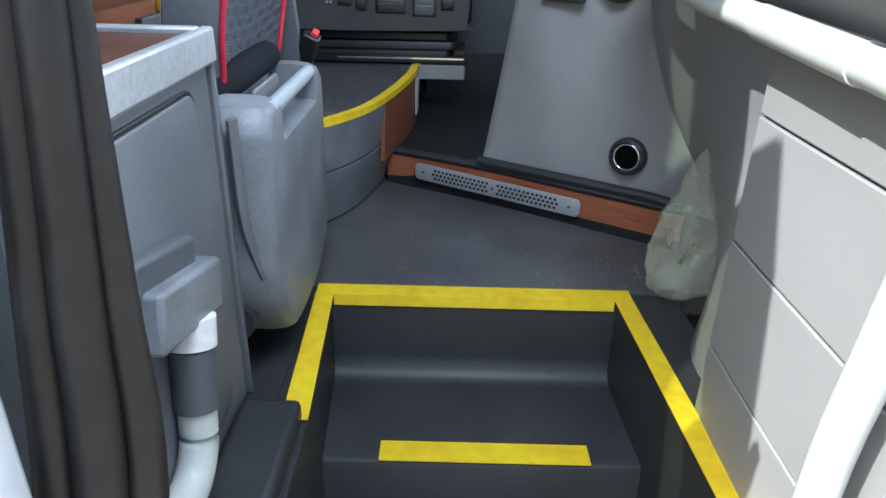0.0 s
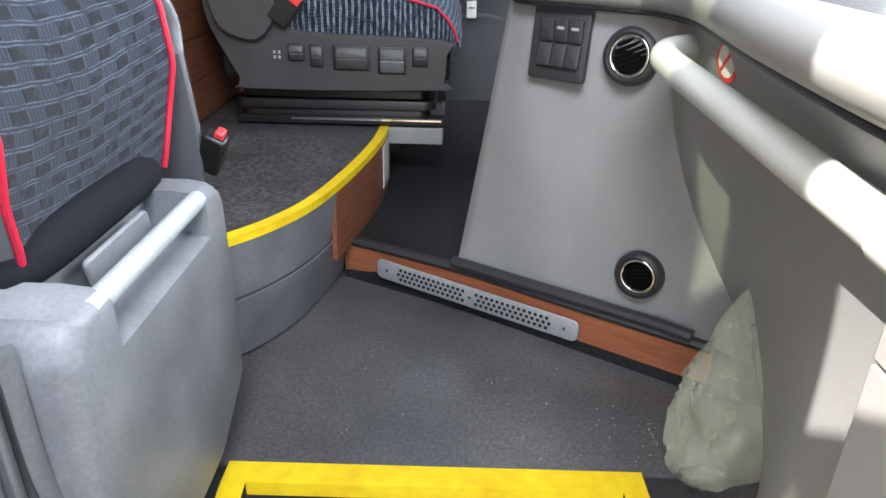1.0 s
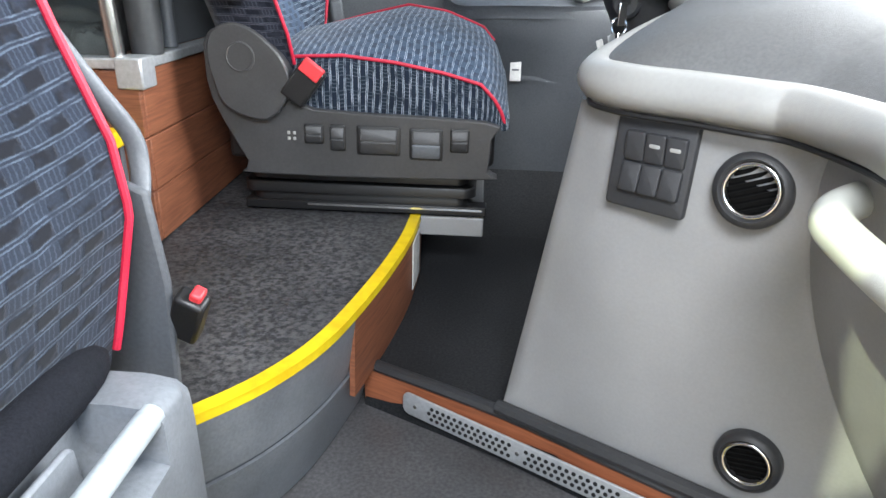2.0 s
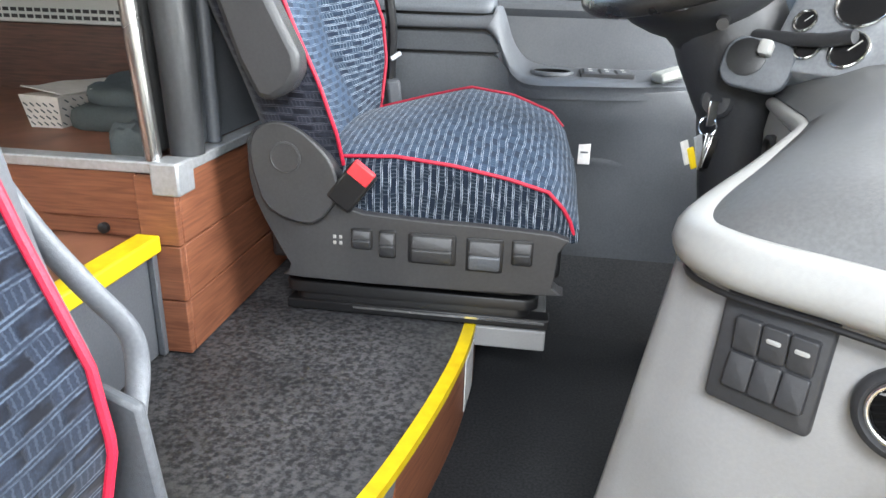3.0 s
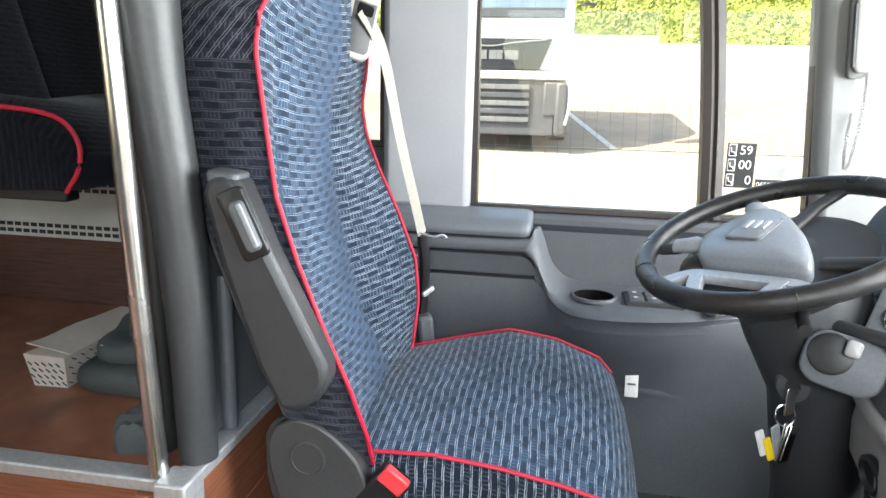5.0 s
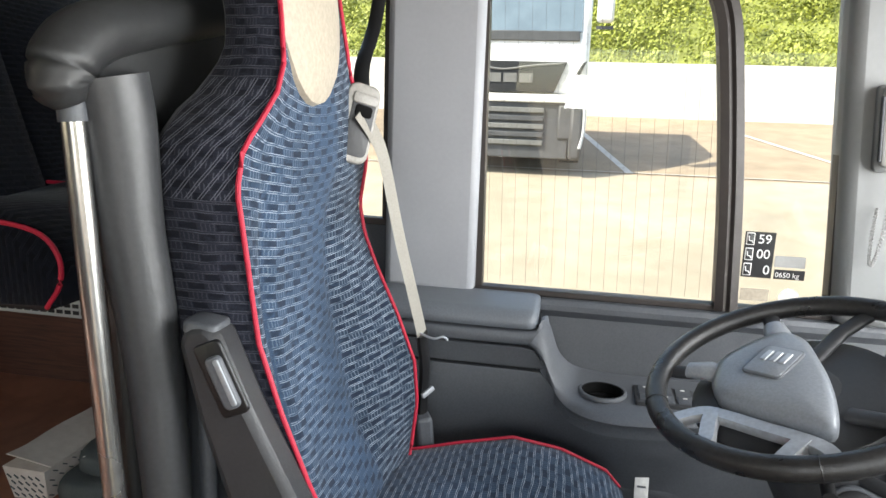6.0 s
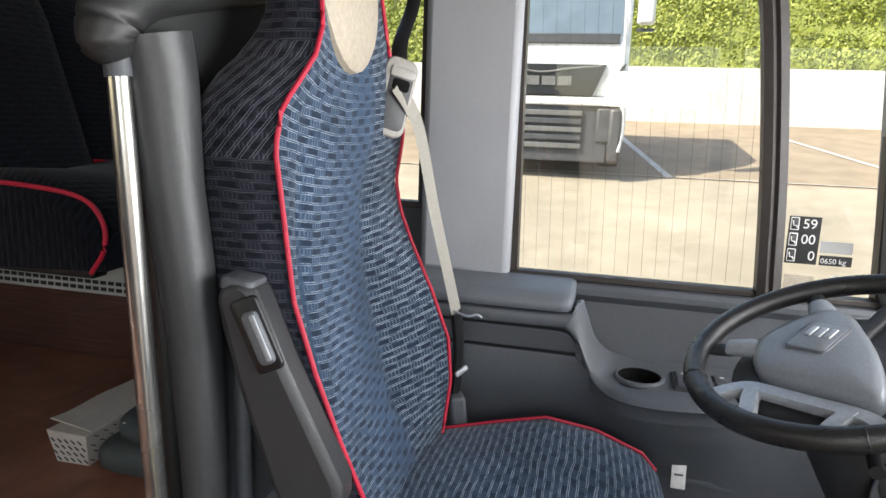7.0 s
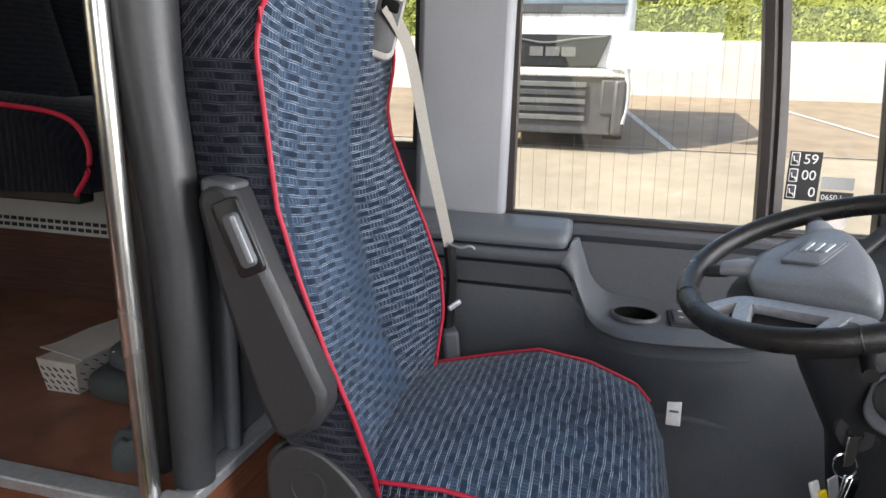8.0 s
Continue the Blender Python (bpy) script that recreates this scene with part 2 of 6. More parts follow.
RAIL_WHITE = material("pale_coated_rail", (0.50, 0.515, 0.485), 0.42, second=(0.48, 0.495, 0.465), scale=160, bump=0.15, bump_scale=700, stain=0.2)
BELT = material("grey_belt_webbing", (0.33, 0.31, 0.27), 0.75, scale=300, bump=0.4, bump_scale=1400)
CREAM = material("cream_leather", (0.45, 0.39, 0.305), 0.6, scale=120, bump=0.3, bump_scale=500, stain=0.15)
BELT_GUIDE = material("grey_guide_plastic", (0.30, 0.285, 0.26), 0.4, scale=160, bump=0.15, bump_scale=900, stain=0.2)
PILLAR = material("light_grey_pillar_cover", (0.36, 0.37, 0.39), 0.5, second=(0.345, 0.355, 0.375), scale=90, bump=0.05, bump_scale=800, stain=0.2, stain_scale=3)
BAND = material("slate_console_plastic", (0.115, 0.124, 0.138), 0.45, scale=220, bump=0.22, bump_scale=900, stain=0.22)
SPOKE = material("satin_spoke_plastic", (0.34, 0.36, 0.385), 0.38, 0.2, scale=160, bump=0.1, bump_scale=900, stain=0.25)
HUB_GREY = material("satin_hub_plastic", (0.235, 0.252, 0.275), 0.32, scale=240, bump=0.15, bump_scale=900, stain=0.2)
CABINET = material("slate_cabinet_plastic", (0.125, 0.134, 0.145), 0.45, scale=200, bump=0.2, bump_scale=900, stain=0.45, stain_scale=5)
WOOD_TOP = wood_material("dark_cabinet_wood", (0.11, 0.045, 0.028), (0.05, 0.02, 0.013))
VENT_BLACK = material("matt_vent_black", (0.006, 0.006, 0.006), 0.9, scale=90, spec=0.1)
PILLAR_FRONT = material("grey_front_pillar_cover", (0.20, 0.205, 0.205), 0.5, second=(0.19, 0.195, 0.195), scale=90, bump=0.05, bump_scale=800, stain=0.2, stain_scale=3)
PAD = material("bluish_padded_vinyl", (0.15, 0.165, 0.185), 0.42, scale=240, bump=0.3, bump_scale=700, stain=0.2)
CURTAIN = material("grey_curtain_cloth", (0.16, 0.16, 0.165), 0.85, scale=260, bump=0.3, bump_scale=700, stain=0.2)
PAPER = material("white_paper", (0.75, 0.74, 0.72), 0.7, scale=80)
CARD = material("printed_card", (0.74, 0.68, 0.62), 0.7, second=(0.66, 0.6, 0.54), scale=60, stain=0.2)
NET = material("black_net_cloth", (0.014, 0.015, 0.020), 0.9, second=(0.007, 0.008, 0.011), scale=420, bump=0.5, bump_scale=1400, spec=0.15)
CLOTH = material("dark_slate_cloth", (0.085, 0.10, 0.102), 0.8, scale=300, bump=0.4, bump_scale=900, stain=0.3)
WHITE_PAINT = material("white_vehicle_paint", (0.78, 0.79, 0.8), 0.25, scale=20, stain=0.1, coat=0.3)
TRUCK_GLASS = material("dark_tinted_glass", (0.12, 0.16, 0.19), 0.08, scale=4, spec=0.8)
FRAME_BROWN = material("dark_window_rubber", (0.035, 0.028, 0.025), 0.5, scale=60, stain=0.3)
FABRIC = fabric_material("blue_woven_moquette", (0.030, 0.058, 0.104), (0.34, 0.39, 0.45), (0.008, 0.012, 0.025),
                         ((0.0, 0.8, 0.75), (0.12, 0.8, 0.85), (0.21, 0.75, 0.95), (0.38, 0.55, 1.0), (0.54, 0.14, 1.05), (0.66, 0.14, 1.0), (0.71, 0.85, 0.55), (1.0, 0.85, 0.5)), 0.44, block=0.72, bow=0.7, channel=(0.052, 0.078, 0.52))
# ground and threads lowered to carry the shade that falls on the crew seat
FABRIC_SEAT = fabric_material("blue_shaded_crew_moquette", (0.010, 0.015, 0.027), (0.095, 0.125, 0.17), (0.003, 0.004, 0.008), ((0.0, 0.55, 1.0), (1.0, 0.55, 1.0)), 0.36, row=0.0185, cell=0.058, block=1.0, strokes=0.35, bow=0.6)
# near-black copy of the moquette: the passenger area's shade is in the colour
FABRIC_SHADED = fabric_material("shaded_passenger_moquette", (0.003, 0.004, 0.008), (0.03, 0.036, 0.045), (0.0015, 0.002, 0.004), ((0.0, 0.25, 1.0), (1.0, 0.25, 1.0)), 1.0)
# same cloth as the backrest, darkened in colour for its shaded flank
FABRIC_SIDE = fabric_material("shaded_side_moquette", (0.017, 0.019, 0.030), (0.18, 0.19, 0.23), (0.006, 0.007, 0.013), ((0.0, 0.3, 1.0), (1.0, 0.3, 1.0)), 0.6, strokes=0.45, shoulder=(0.665, 0.83, -0.8))
# past 0.38 of the width the ground drops: painted shade of the cushion's sides
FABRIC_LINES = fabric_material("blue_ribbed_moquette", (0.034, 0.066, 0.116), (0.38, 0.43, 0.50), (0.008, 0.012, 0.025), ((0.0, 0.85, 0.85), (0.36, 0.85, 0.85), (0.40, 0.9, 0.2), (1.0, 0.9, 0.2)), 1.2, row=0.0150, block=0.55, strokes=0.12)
GLASS = glass_material("window_glass")
TINTED = tinted_glass("green_tinted_glass", (0.52, 0.56, 0.47))


# ---- mesh helpers ----
def part(name, bm, mat, parent=None, label="", smooth=True, bevel=0.0, angle=40):
    bmesh.ops.recalc_face_normals(bm, faces=bm.faces)
    me = bpy.data.meshes.new(name)
    bm.to_mesh(me)
    bm.free()
    me.materials.append(mat)
    ob = new(name, me)
    if smooth:
        me.shade_smooth()
        me.set_sharp_from_angle(angle=radians(angle))
    if bevel:
        mod = ob.modifiers.new("bevel", "BEVEL")
        mod.width, mod.segments, mod.limit_method, mod.angle_limit = bevel, 2, "ANGLE", radians(35)
    if parent:
        ob.parent = parent
    if label:
        ob["label"] = label
    return ob


def thing(name, label, category, group="", kind=""):
    return tagged(new(name), label, category, group, kind)


def box(x0, x1, y0, y1, z0, z1, bm=None):
    bm = bm or bmesh.new()
    v = [bm.verts.new((x, y, z)) for z in (z0, z1) for x, y in ((x0, y0), (x1, y0), (x1, y1), (x0, y1))]
    for f in ((0, 3, 2, 1), (4, 5, 6, 7), (0, 1, 5, 4), (1, 2, 6, 5), (2, 3, 7, 6), (3, 0, 4, 7)):
        bm.faces.new([v[i] for i in f])
    return bm


def placed_box(m, sx, sy, sz, bm=None):
    """A box of that size centred on the pose m."""
    bm = bm or bmesh.new()
    v = [bm.verts.new(m @ Vector((x * sx / 2, y * sy / 2, z * sz / 2))) for z in (-1, 1) for x, y in ((-1, -1), (1, -1), (1, 1), (-1, 1))]
    for f in ((0, 3, 2, 1), (4, 5, 6, 7), (0, 1, 5, 4), (1, 2, 6, 5), (2, 3, 7, 6), (3, 0, 4, 7)):
        bm.faces.new([v[i] for i in f])
    return bm


def prism(poly, lo, hi, axis="z", bm=None):
    """A polygon of the two other axes, extruded along axis."""
    bm = bm or bmesh.new()
    put = {"z": lambda a, b, c: (a, b, c), "y": lambda a, b, c: (a, c, b), "x": lambda a, b, c: (c, a, b)}[axis]
    low = [bm.verts.new(put(a, b, lo)) for a, b in poly]
    top = [bm.verts.new(put(a, b, hi)) for a, b in poly]
    n = len(poly)
    bm.faces.new(low[::-1])
    bm.faces.new(top)
    for i in range(n):
        bm.faces.new((low[i], low[(i + 1) % n], top[(i + 1) % n], top[i]))
    return bm


def loft(rings, closed=True, caps=True, bm=None, uv=False):
    """Skins rings of points; uv lays the surface out in metres."""
    bm = bm or bmesh.new()
    rows = [[bm.verts.new(p) for p in r] for r in rings]
    n = len(rows[0])
    lay = bm.loops.layers.uv.new("metres") if uv else None
    us, vs = [], []
    if uv:
        for r in rings:
            u = [0.0]
            for i in range(n):
                u.append(u[-1] + (Vector(r[(i + 1) % n]) - Vector(r[i])).length)
            us.append(u)
        v = 0.0
        for k, r in enumerate(rings):
            if k:
                v += (sum((Vector(p) for p in r), Vector()) / n - sum((Vector(p) for p in rings[k - 1]), Vector()) / n).length
            vs.append(v)
    for k in range(len(rows) - 1):
        for i in range(n if closed else n - 1):
            j = (i + 1) % n
            f = bm.faces.new((rows[k][i], rows[k][j], rows[k + 1][j], rows[k + 1][i]))
            if uv:
                mid = [sum(u) / len(us) for u in zip(*us)]
                for lp, (a, b) in zip(f.loops, ((i, k), (i + 1, k), (i + 1, k + 1), (i, k + 1))):
                    lp[lay].uv = (mid[a], vs[b])
    if caps and closed:
        bm.faces.new(rows[0][::-1])
        bm.faces.new(rows[-1])
    return bm


def curve_points(points, per=6):
    """A smooth path through the points."""
    pts = [Vector(p) for p in points]
    out = []
    for i in range(len(pts) - 1):
        a, b = pts[i], pts[i + 1]
        p0 = pts[i - 1] if i else a + (a - b)
        p3 = pts[i + 2] if i + 2 < len(pts) else b + (b - a)
        for s in range(per):
            t = s / per
            out.append(0.5 * ((2 * a) + (b - p0) * t + (2 * p0 - 5 * a + 4 * b - p3) * t * t + (3 * a - p0 - 3 * b + p3) * t ** 3))
    out.append(pts[-1])
    return out


def tube(points, r, seg=12, bm=None, flat=1.0, up=(0, 0, 1), closed=False, caps=True):
    """Sweeps a circle (or an ellipse squeezed by flat along up) along the points."""
    bm = bm or bmesh.new()
    pts = [Vector(p) for p in points]
    n = len(pts)
    rings = []
    for i, p in enumerate(pts):
        if closed:
            d = pts[(i + 1) % n] - pts[i - 1]
        else:
            d = pts[min(i + 1, n - 1)] - pts[max(i - 1, 0)]
        d.normalize()
        u = Vector(up)
        if abs(d.dot(u)) > 0.95:
            u = Vector((1, 0, 0)) if abs(d.x) < 0.9 else Vector((0, 1, 0))
        a = d.cross(u).normalized()
        b = a.cross(d).normalized()
        rr = r[i] if isinstance(r, (list, tuple)) else r
        rings.append([p + a * rr * math.cos(t) + b * rr * flat * math.sin(t) for t in (2 * math.pi * k / seg for k in range(seg))])
    if closed:
        rings.append(rings[0])
        loft(rings, True, False, bm)
        bmesh.ops.remove_doubles(bm, verts=bm.verts, dist=1e-6)
    else:
        loft(rings, True, caps, bm)
    return bm


def lathe(profile, m, seg=28, bm=None, caps=True):
    """Turns (radius, height) pairs about the z axis of the pose m."""
    rings = [[m @ Vector((max(r, 1e-4) * math.cos(t), max(r, 1e-4) * math.sin(t), h)) for t in (2 * math.pi * k / seg for k in range(seg))] for r, h in profile]
    return loft(rings, True, caps, bm)


def basis(origin, normal, up=(0, 0, 1)):
    """A pose at origin whose z axis is normal and whose y axis leans to up."""
    z = Vector(normal).normalized()
    if abs(z.dot(Vector(up).normalized())) > 0.99:
        up = (0, 1, 0)
    x = Vector(up).cross(z).normalized()
    y = z.cross(x)
    m = Matrix((x, y, z)).transposed().to_4x4()
    m.translation = origin
    return m


def lerp(a, b, t):
    return a + (b - a) * t


def table(z, rows):
    """Interpolates the rows (z, a, b, ...) smoothly at z."""
    if z <= rows[0][0]:
        return rows[0][1:]
    for p, q in zip(rows, rows[1:]):
        if z <= q[0]:
            t = (z - p[0]) / (q[0] - p[0])
            return tuple(lerp(a, b, t) for a, b in zip(p[1:], q[1:]))
    return rows[-1][1:]


# ---- the coach's floor, steps and shell ----
def structure(name, bm, mat, label, bevel=0.0, smooth=True):
    return tagged(part(name, bm, mat, None, label, smooth, bevel), kind="structure")


bm = prism([(-0.6, 0.0), (0.0, 0.0), (0.0, -0.030), (0.63, -0.030), (0.63, 0.0), (0.95, 0.0), (0.95, 0.9), (-0.6, 0.9)], -0.05, 0.0)
structure("floor", bm, VINYL_ENTRY, "dark speckled vinyl entrance floor with scuffs", 0.004)

structure("floor_edge_left", box(-0.6, 0.0, -0.84, -0.036, -0.05, 0.0), STEP_RUBBER, "dark rubber floor edge beside the steps")
structure("floor_edge_right", box(0.63, 0.72, -0.84, -0.036, -0.05, 0.0), STEP_RUBBER, "dark rubber floor edge beside the steps")

# stair well: two treads with rounded inner corners, side walls
def stair_profile():
    pts = [(-0.036, 0.0)]
    y, z = -0.036, 0.0
    for depth, rise in ((0.265, 0.185), (0.27, 0.19), (0.26, 0.19)):
        r = 0.045
        for k in range(7):
            a = math.pi / 2 * k / 6
            pts.append((y - r * (1 - math.cos(a)), z - rise + r * (1 - math.sin(a))))
        y, z = y - depth, z - rise
        pts += [(y + 0.012, z), (y + 0.003, z - 0.004), (y, z - 0.013)]
    return pts


sp = stair_profile()
structure("entrance_steps", loft([[(x, y, z) for y, z in sp] + [(x, sp[-1][0], -0.72), (x, 0.02, -0.72), (x, 0.02, -0.02)] for x in (-0.01, 0.64)], True, True), STEP_RUBBER,
          "dark grey rubber entrance steps with rounded inner corners")
structure("stair_wall_left", prism([(-0.05, -0.004), (0.004, -0.004), (0.032, -0.042), (0.056, -0.42), (0.062, -0.82), (-0.05, -0.82)], -0.7, -0.004), STEP_RUBBER, "dark grey rubber stair well side wall", 0.003)
structure("stair_wall_right", prism([(0.626, -0.004), (0.70, -0.004), (0.72, -0.82), (0.628, -0.82), (0.598, -0.042)], -0.7, -0.004), STEP_RUBBER, "dark grey rubber stair well side wall", 0.003)

# diagonal step up to the driver's footwell
LEDGE = [(0.085, 0.632), (0.346, 0.495), (0.56, 0.355), (0.79, 0.205)]
foot = [(0.085, 0.632), (0.346, 0.495), (0.56, 0.355), (0.79, 0.205), (1.4, 0.0), (1.4, 1.8), (0.05, 1.8)]
structure("footwell_floor", prism(foot, -0.02, 0.1), VINYL_SHADED, "dark vinyl footwell floor below the driver's seat, deepened for dash shade", 0.003)
nose = [Vector((x, y, 0.1)) for x, y in LEDGE]
structure("step_nosing", tube(curve_points(nose, 5), 0.013, 8, flat=0.8), CHARCOAL, "black rubber nosing along the diagonal step")

# driver's platform with a curved front
EDGE = [(-0.30, 0.06), (-0.14, 0.15), (-0.05, 0.232), (0.018, 0.32), (0.072, 0.44), (0.118, 0.64), (0.148, 0.84), (0.157, 1.0), (0.158, 1.06)]
edge3 = curve_points([(x, y, 0.27) for x, y in EDGE], 5)
plat = [(p.x, p.y) for p in edge3] + [(0.158, 1.8), (-0.42, 1.8), (-0.42, 0.06)]
def inward(pts, d):
    out = []
    for i, p in enumerate(pts):
        a, b = pts[max(i - 1, 0)], pts[min(i + 1, len(pts) - 1)]
        t = (b - a).normalized()
        out.append(Vector((p.x - t.y * d, p.y + t.x * d, p.z)))
    return out


bm = prism(plat, 0.236, 0.268)
prism([(p.x, p.y) for p in inward(edge3, 0.075)] + [(0.08, 1.8), (-0.42, 1.8), (-0.42, 0.14)], -0.02, 0.237, "z", bm)
structure("driver_platform", bm, VINYL, "dark speckled vinyl platform under the driver's seat", 0.003)


def band(outer, inner, z0, z1):
    """A flat strip between two plan curves."""
    bm = bmesh.new()
    loft([[(a.x, a.y, z0), (b.x, b.y, z0), (b.x, b.y, z1), (a.x, a.y, z1)] for a, b in zip(outer, inner)], True, True, bm)
    return bm


def upright_band(pts, lean, z0, z1, thick):
    """A strip that stands along a plan curve; lean moves its foot inwards."""
    low, low2 = inward(pts, lean), inward(pts, lean + thick)
    top2 = inward(pts, thick)
    return loft([[(a.x, a.y, z1), (b.x, b.y, z0), (c.x, c.y, z0), (d.x, d.y, z1)] for a, b, c, d in zip(pts, low, low2, top2)], True, True)


front = [p for p in edge3 if p.x > -0.2]
cut = next(i for i, p in enumerate(front) if p.y > 0.515)
yellow = tagged(part("platform_edge_tape", band(inward(front, -0.004), inward(front, 0.020), 0.2685, 0.2715), TAPE), "yellow safety tape along the curved platform edge", "safety tape")
part("tape_fold", upright_band(inward(front, -0.004), 0.0, 0.256, 0.2695, 0.003), TAPE, yellow)
riser = thing("platform_riser", "grey plastic riser panel with a pressed groove under the platform", "riser panel")
grey_run = inward(front[:cut], -0.003)
part("upper_panel", upright_band(grey_run, 0.018, 0.145, 0.256, 0.01), SHELL, riser)
grey_low = inward(front[:next(i for i, p in enumerate(front) if p.y > 0.64)], -0.003)
part("lower_panel", upright_band(inward(grey_low, 0.016), 0.03, 0.006, 0.138, 0.01), SHELL, riser)
part("groove", upright_band(inward(grey_run, 0.022), 0.0, 0.13, 0.15, 0.006), GREY_DARK, riser)
tagged(part("platform_veneer", upright_band(inward(front[cut - 1:], -0.001), 0.004, 0.100, 0.256, 0.01), WOOD), "red brown wood veneer on the platform's curved side", "veneer panel")
sticker_pts = [p for p in edge3 if 0.86 < p.y < 0.99]
tagged(part("riser_label", upright_band(inward(sticker_pts, -0.004), 0.0, 0.135, 0.245, 0.002), PAPER), "white paper label stuck on the platform's veneer", "label")

# wood face and perforated plate of the diagonal step
face = curve_points([(x, y - 0.004, 0.05) for x, y in LEDGE], 5)
tagged(part("step_veneer", upright_band(face, 0.004, 0.012, 0.088, 0.012), WOOD_STEP), "red brown wood veneer on the diagonal step", "veneer panel")


def perforated_plate():
    a, b = Vector((0.181, 0.571, 0.058)), Vector((0.577, 0.334, 0.052))
    along = (b - a)
    length = along.length
    along.normalize()
    normal = Vector((along.y, -along.x, 0)).normalized()
    m = Matrix((along, normal.cross(along) * -1, normal)).transposed().to_4x4()
    m.translation = (a + b) / 2 + normal * 0.008
    up = m.to_3x3() @ Vector((0, 1, 0))
    if up.z < 0:
        m = m @ Matrix.Rotation(math.pi, 4, "Z")
    plate = tagged(part("step_light_plate", rounded_plate(m, length + 0.02, 0.046, 0.004, 0.014), ALU), "perforated aluminium plate screwed on the wooden step", "vent plate")
    hole = bmesh.new()
    lathe([(0.0038, 0.0), (0.0038, 0.0012), (0.003, 0.0014)], Matrix(), 8, hole)
    mesh = bpy.data.meshes.new("hole")
    hole.to_mesh(mesh)
    hole.free()
    mesh.materials.append(BLACK)
    for side in (-1, 1):
        for i in range(14):
            for j in range(3):
                x = side * (0.016 + 0.0122 * i) + 0.006 * (j % 2) * side
                ob = new("hole", mesh)
                ob.parent = plate
                ob.matrix_basis = m @ pose(x, (j - 1) * 0.011, 0.0026)
    for x in (-0.212, 0.0, 0.212):
        part("screw", lathe([(0.004, 0.002), (0.004, 0.0035), (0.001, 0.0042)], m @ pose(x, 0, 0), 10), CHROME, plate)
    return plate


def rounded_plate(m, w, h, t, r, seg=6, bm=None):
    pts = []
    for cx, cy, a0 in ((w / 2 - r, h / 2 - r, 0), (-w / 2 + r, h / 2 - r, 90), (-w / 2 + r, -h / 2 + r, 180), (w / 2 - r, -h / 2 + r, 270)):
        for k in range(seg + 1):
            a = radians(a0 + 90 * k / seg)
            pts.append((cx + r * math.cos(a), cy + r * math.sin(a)))
    e = min(t * 0.35, r * 0.5, 0.004)
    rings = []
    for z, s in ((-t / 2, 0), (t / 2 - e, 0), (t / 2 - e * 0.3, e * 0.35), (t / 2, e)):
        rings.append([m @ Vector((x * (1 - 2 * s / w), y * (1 - 2 * s / h), z)) for x, y in pts])
    return loft(rings, True, True, bm)


perforated_plate()

# yellow tape round the stair well
tape = thing("stair_tape", "yellow safety tape round the stair well edge", "safety tape")
part("tape_strip", box(0.0, 0.63, -0.040, 0.002, 0.0005, 0.003), TAPE, tape)
part("tape_fold", box(0.036, 0.594, -0.0405, -0.0375, -0.022, 0.0025), TAPE, tape)
part("tape_strip", prism([(0.0, -0.04), (0.036, -0.04), (0.058, -0.42), (0.018, -0.42)], 0.0005, 0.003), TAPE, tape)
part("tape_strip", prism([(0.594, -0.04), (0.63, -0.04), (0.662, -0.82), (0.624, -0.82)], 0.0008, 0.0034), TAPE, tape)
part("nosing_strip", box(0.147, 0.520, -0.299, -0.250, -0.1848, -0.182), TAPE, tape, "short yellow tape on the step nosing")


# ---- dashboard column and the wall beside the door ----
# plan curves: foot, belly and shoulder of one continuous moulding
FOOT = [(0.346, 0.497, 0.104), (0.45, 0.43, 0.104), (0.56, 0.36, 0.104), (0.665, 0.292, 0.104), (0.74, 0.24, 0.104), (0.80, 0.195, 0.09), (0.850, 0.07, 0.0), (0.80, -0.03, -0.01),
        (0.69, -0.20, -0.01), (0.665, -0.36, -0.2), (0.655, -0.55, -0.45), (0.65, -0.84, -0.7)]
BELLY = [(0.405, 0.478, 0.5), (0.462, 0.405, 0.5), (0.55, 0.352, 0.5), (0.60, 0.321, 0.5), (0.643, 0.289, 0.5), (0.712, 0.20, 0.5), (0.698, 0.10, 0.5), (0.684, -0.05, 0.5),
         (0.668, -0.22, 0.5), (0.66, -0.36, 0.5), (0.66, -0.55, 0.5), (0.66, -0.84, 0.5)]
SHOULDER = [(0.424, 0.468, 0.642), (0.466, 0.408, 0.642), (0.55, 0.342, 0.642), (0.60, 0.300, 0.642), (0.632, 0.268, 0.642), (0.656, 0.165, 0.642), (0.648, 0.06, 0.642), (0.632, -0.05, 0.642),
            (0.614, -0.17, 0.642), (0.60, -0.30, 0.642), (0.588, -0.45, 0.642), (0.57, -0.84, 0.642)]


def creased(line, at, corner):
    """The plan line with its point number `at` drawn out into a crease at the given corner."""
    a, b, c = Vector(line[at - 1]), Vector(corner), Vector(line[at + 1])
    return line[:at] + [tuple(b + (a - b).normalized() * 0.014), tuple(b), tuple(b + (c - b).normalized() * 0.014)] + line[at + 1:]


foot_c, belly_c, shoulder_c = (curve_points(c, 5) for c in (creased(FOOT, 5, (0.872, 0.150, 0.09)), creased(BELLY, 5, (0.673, 0.267, 0.5)), creased(SHOULDER, 5, (0.652, 0.240, 0.642))))


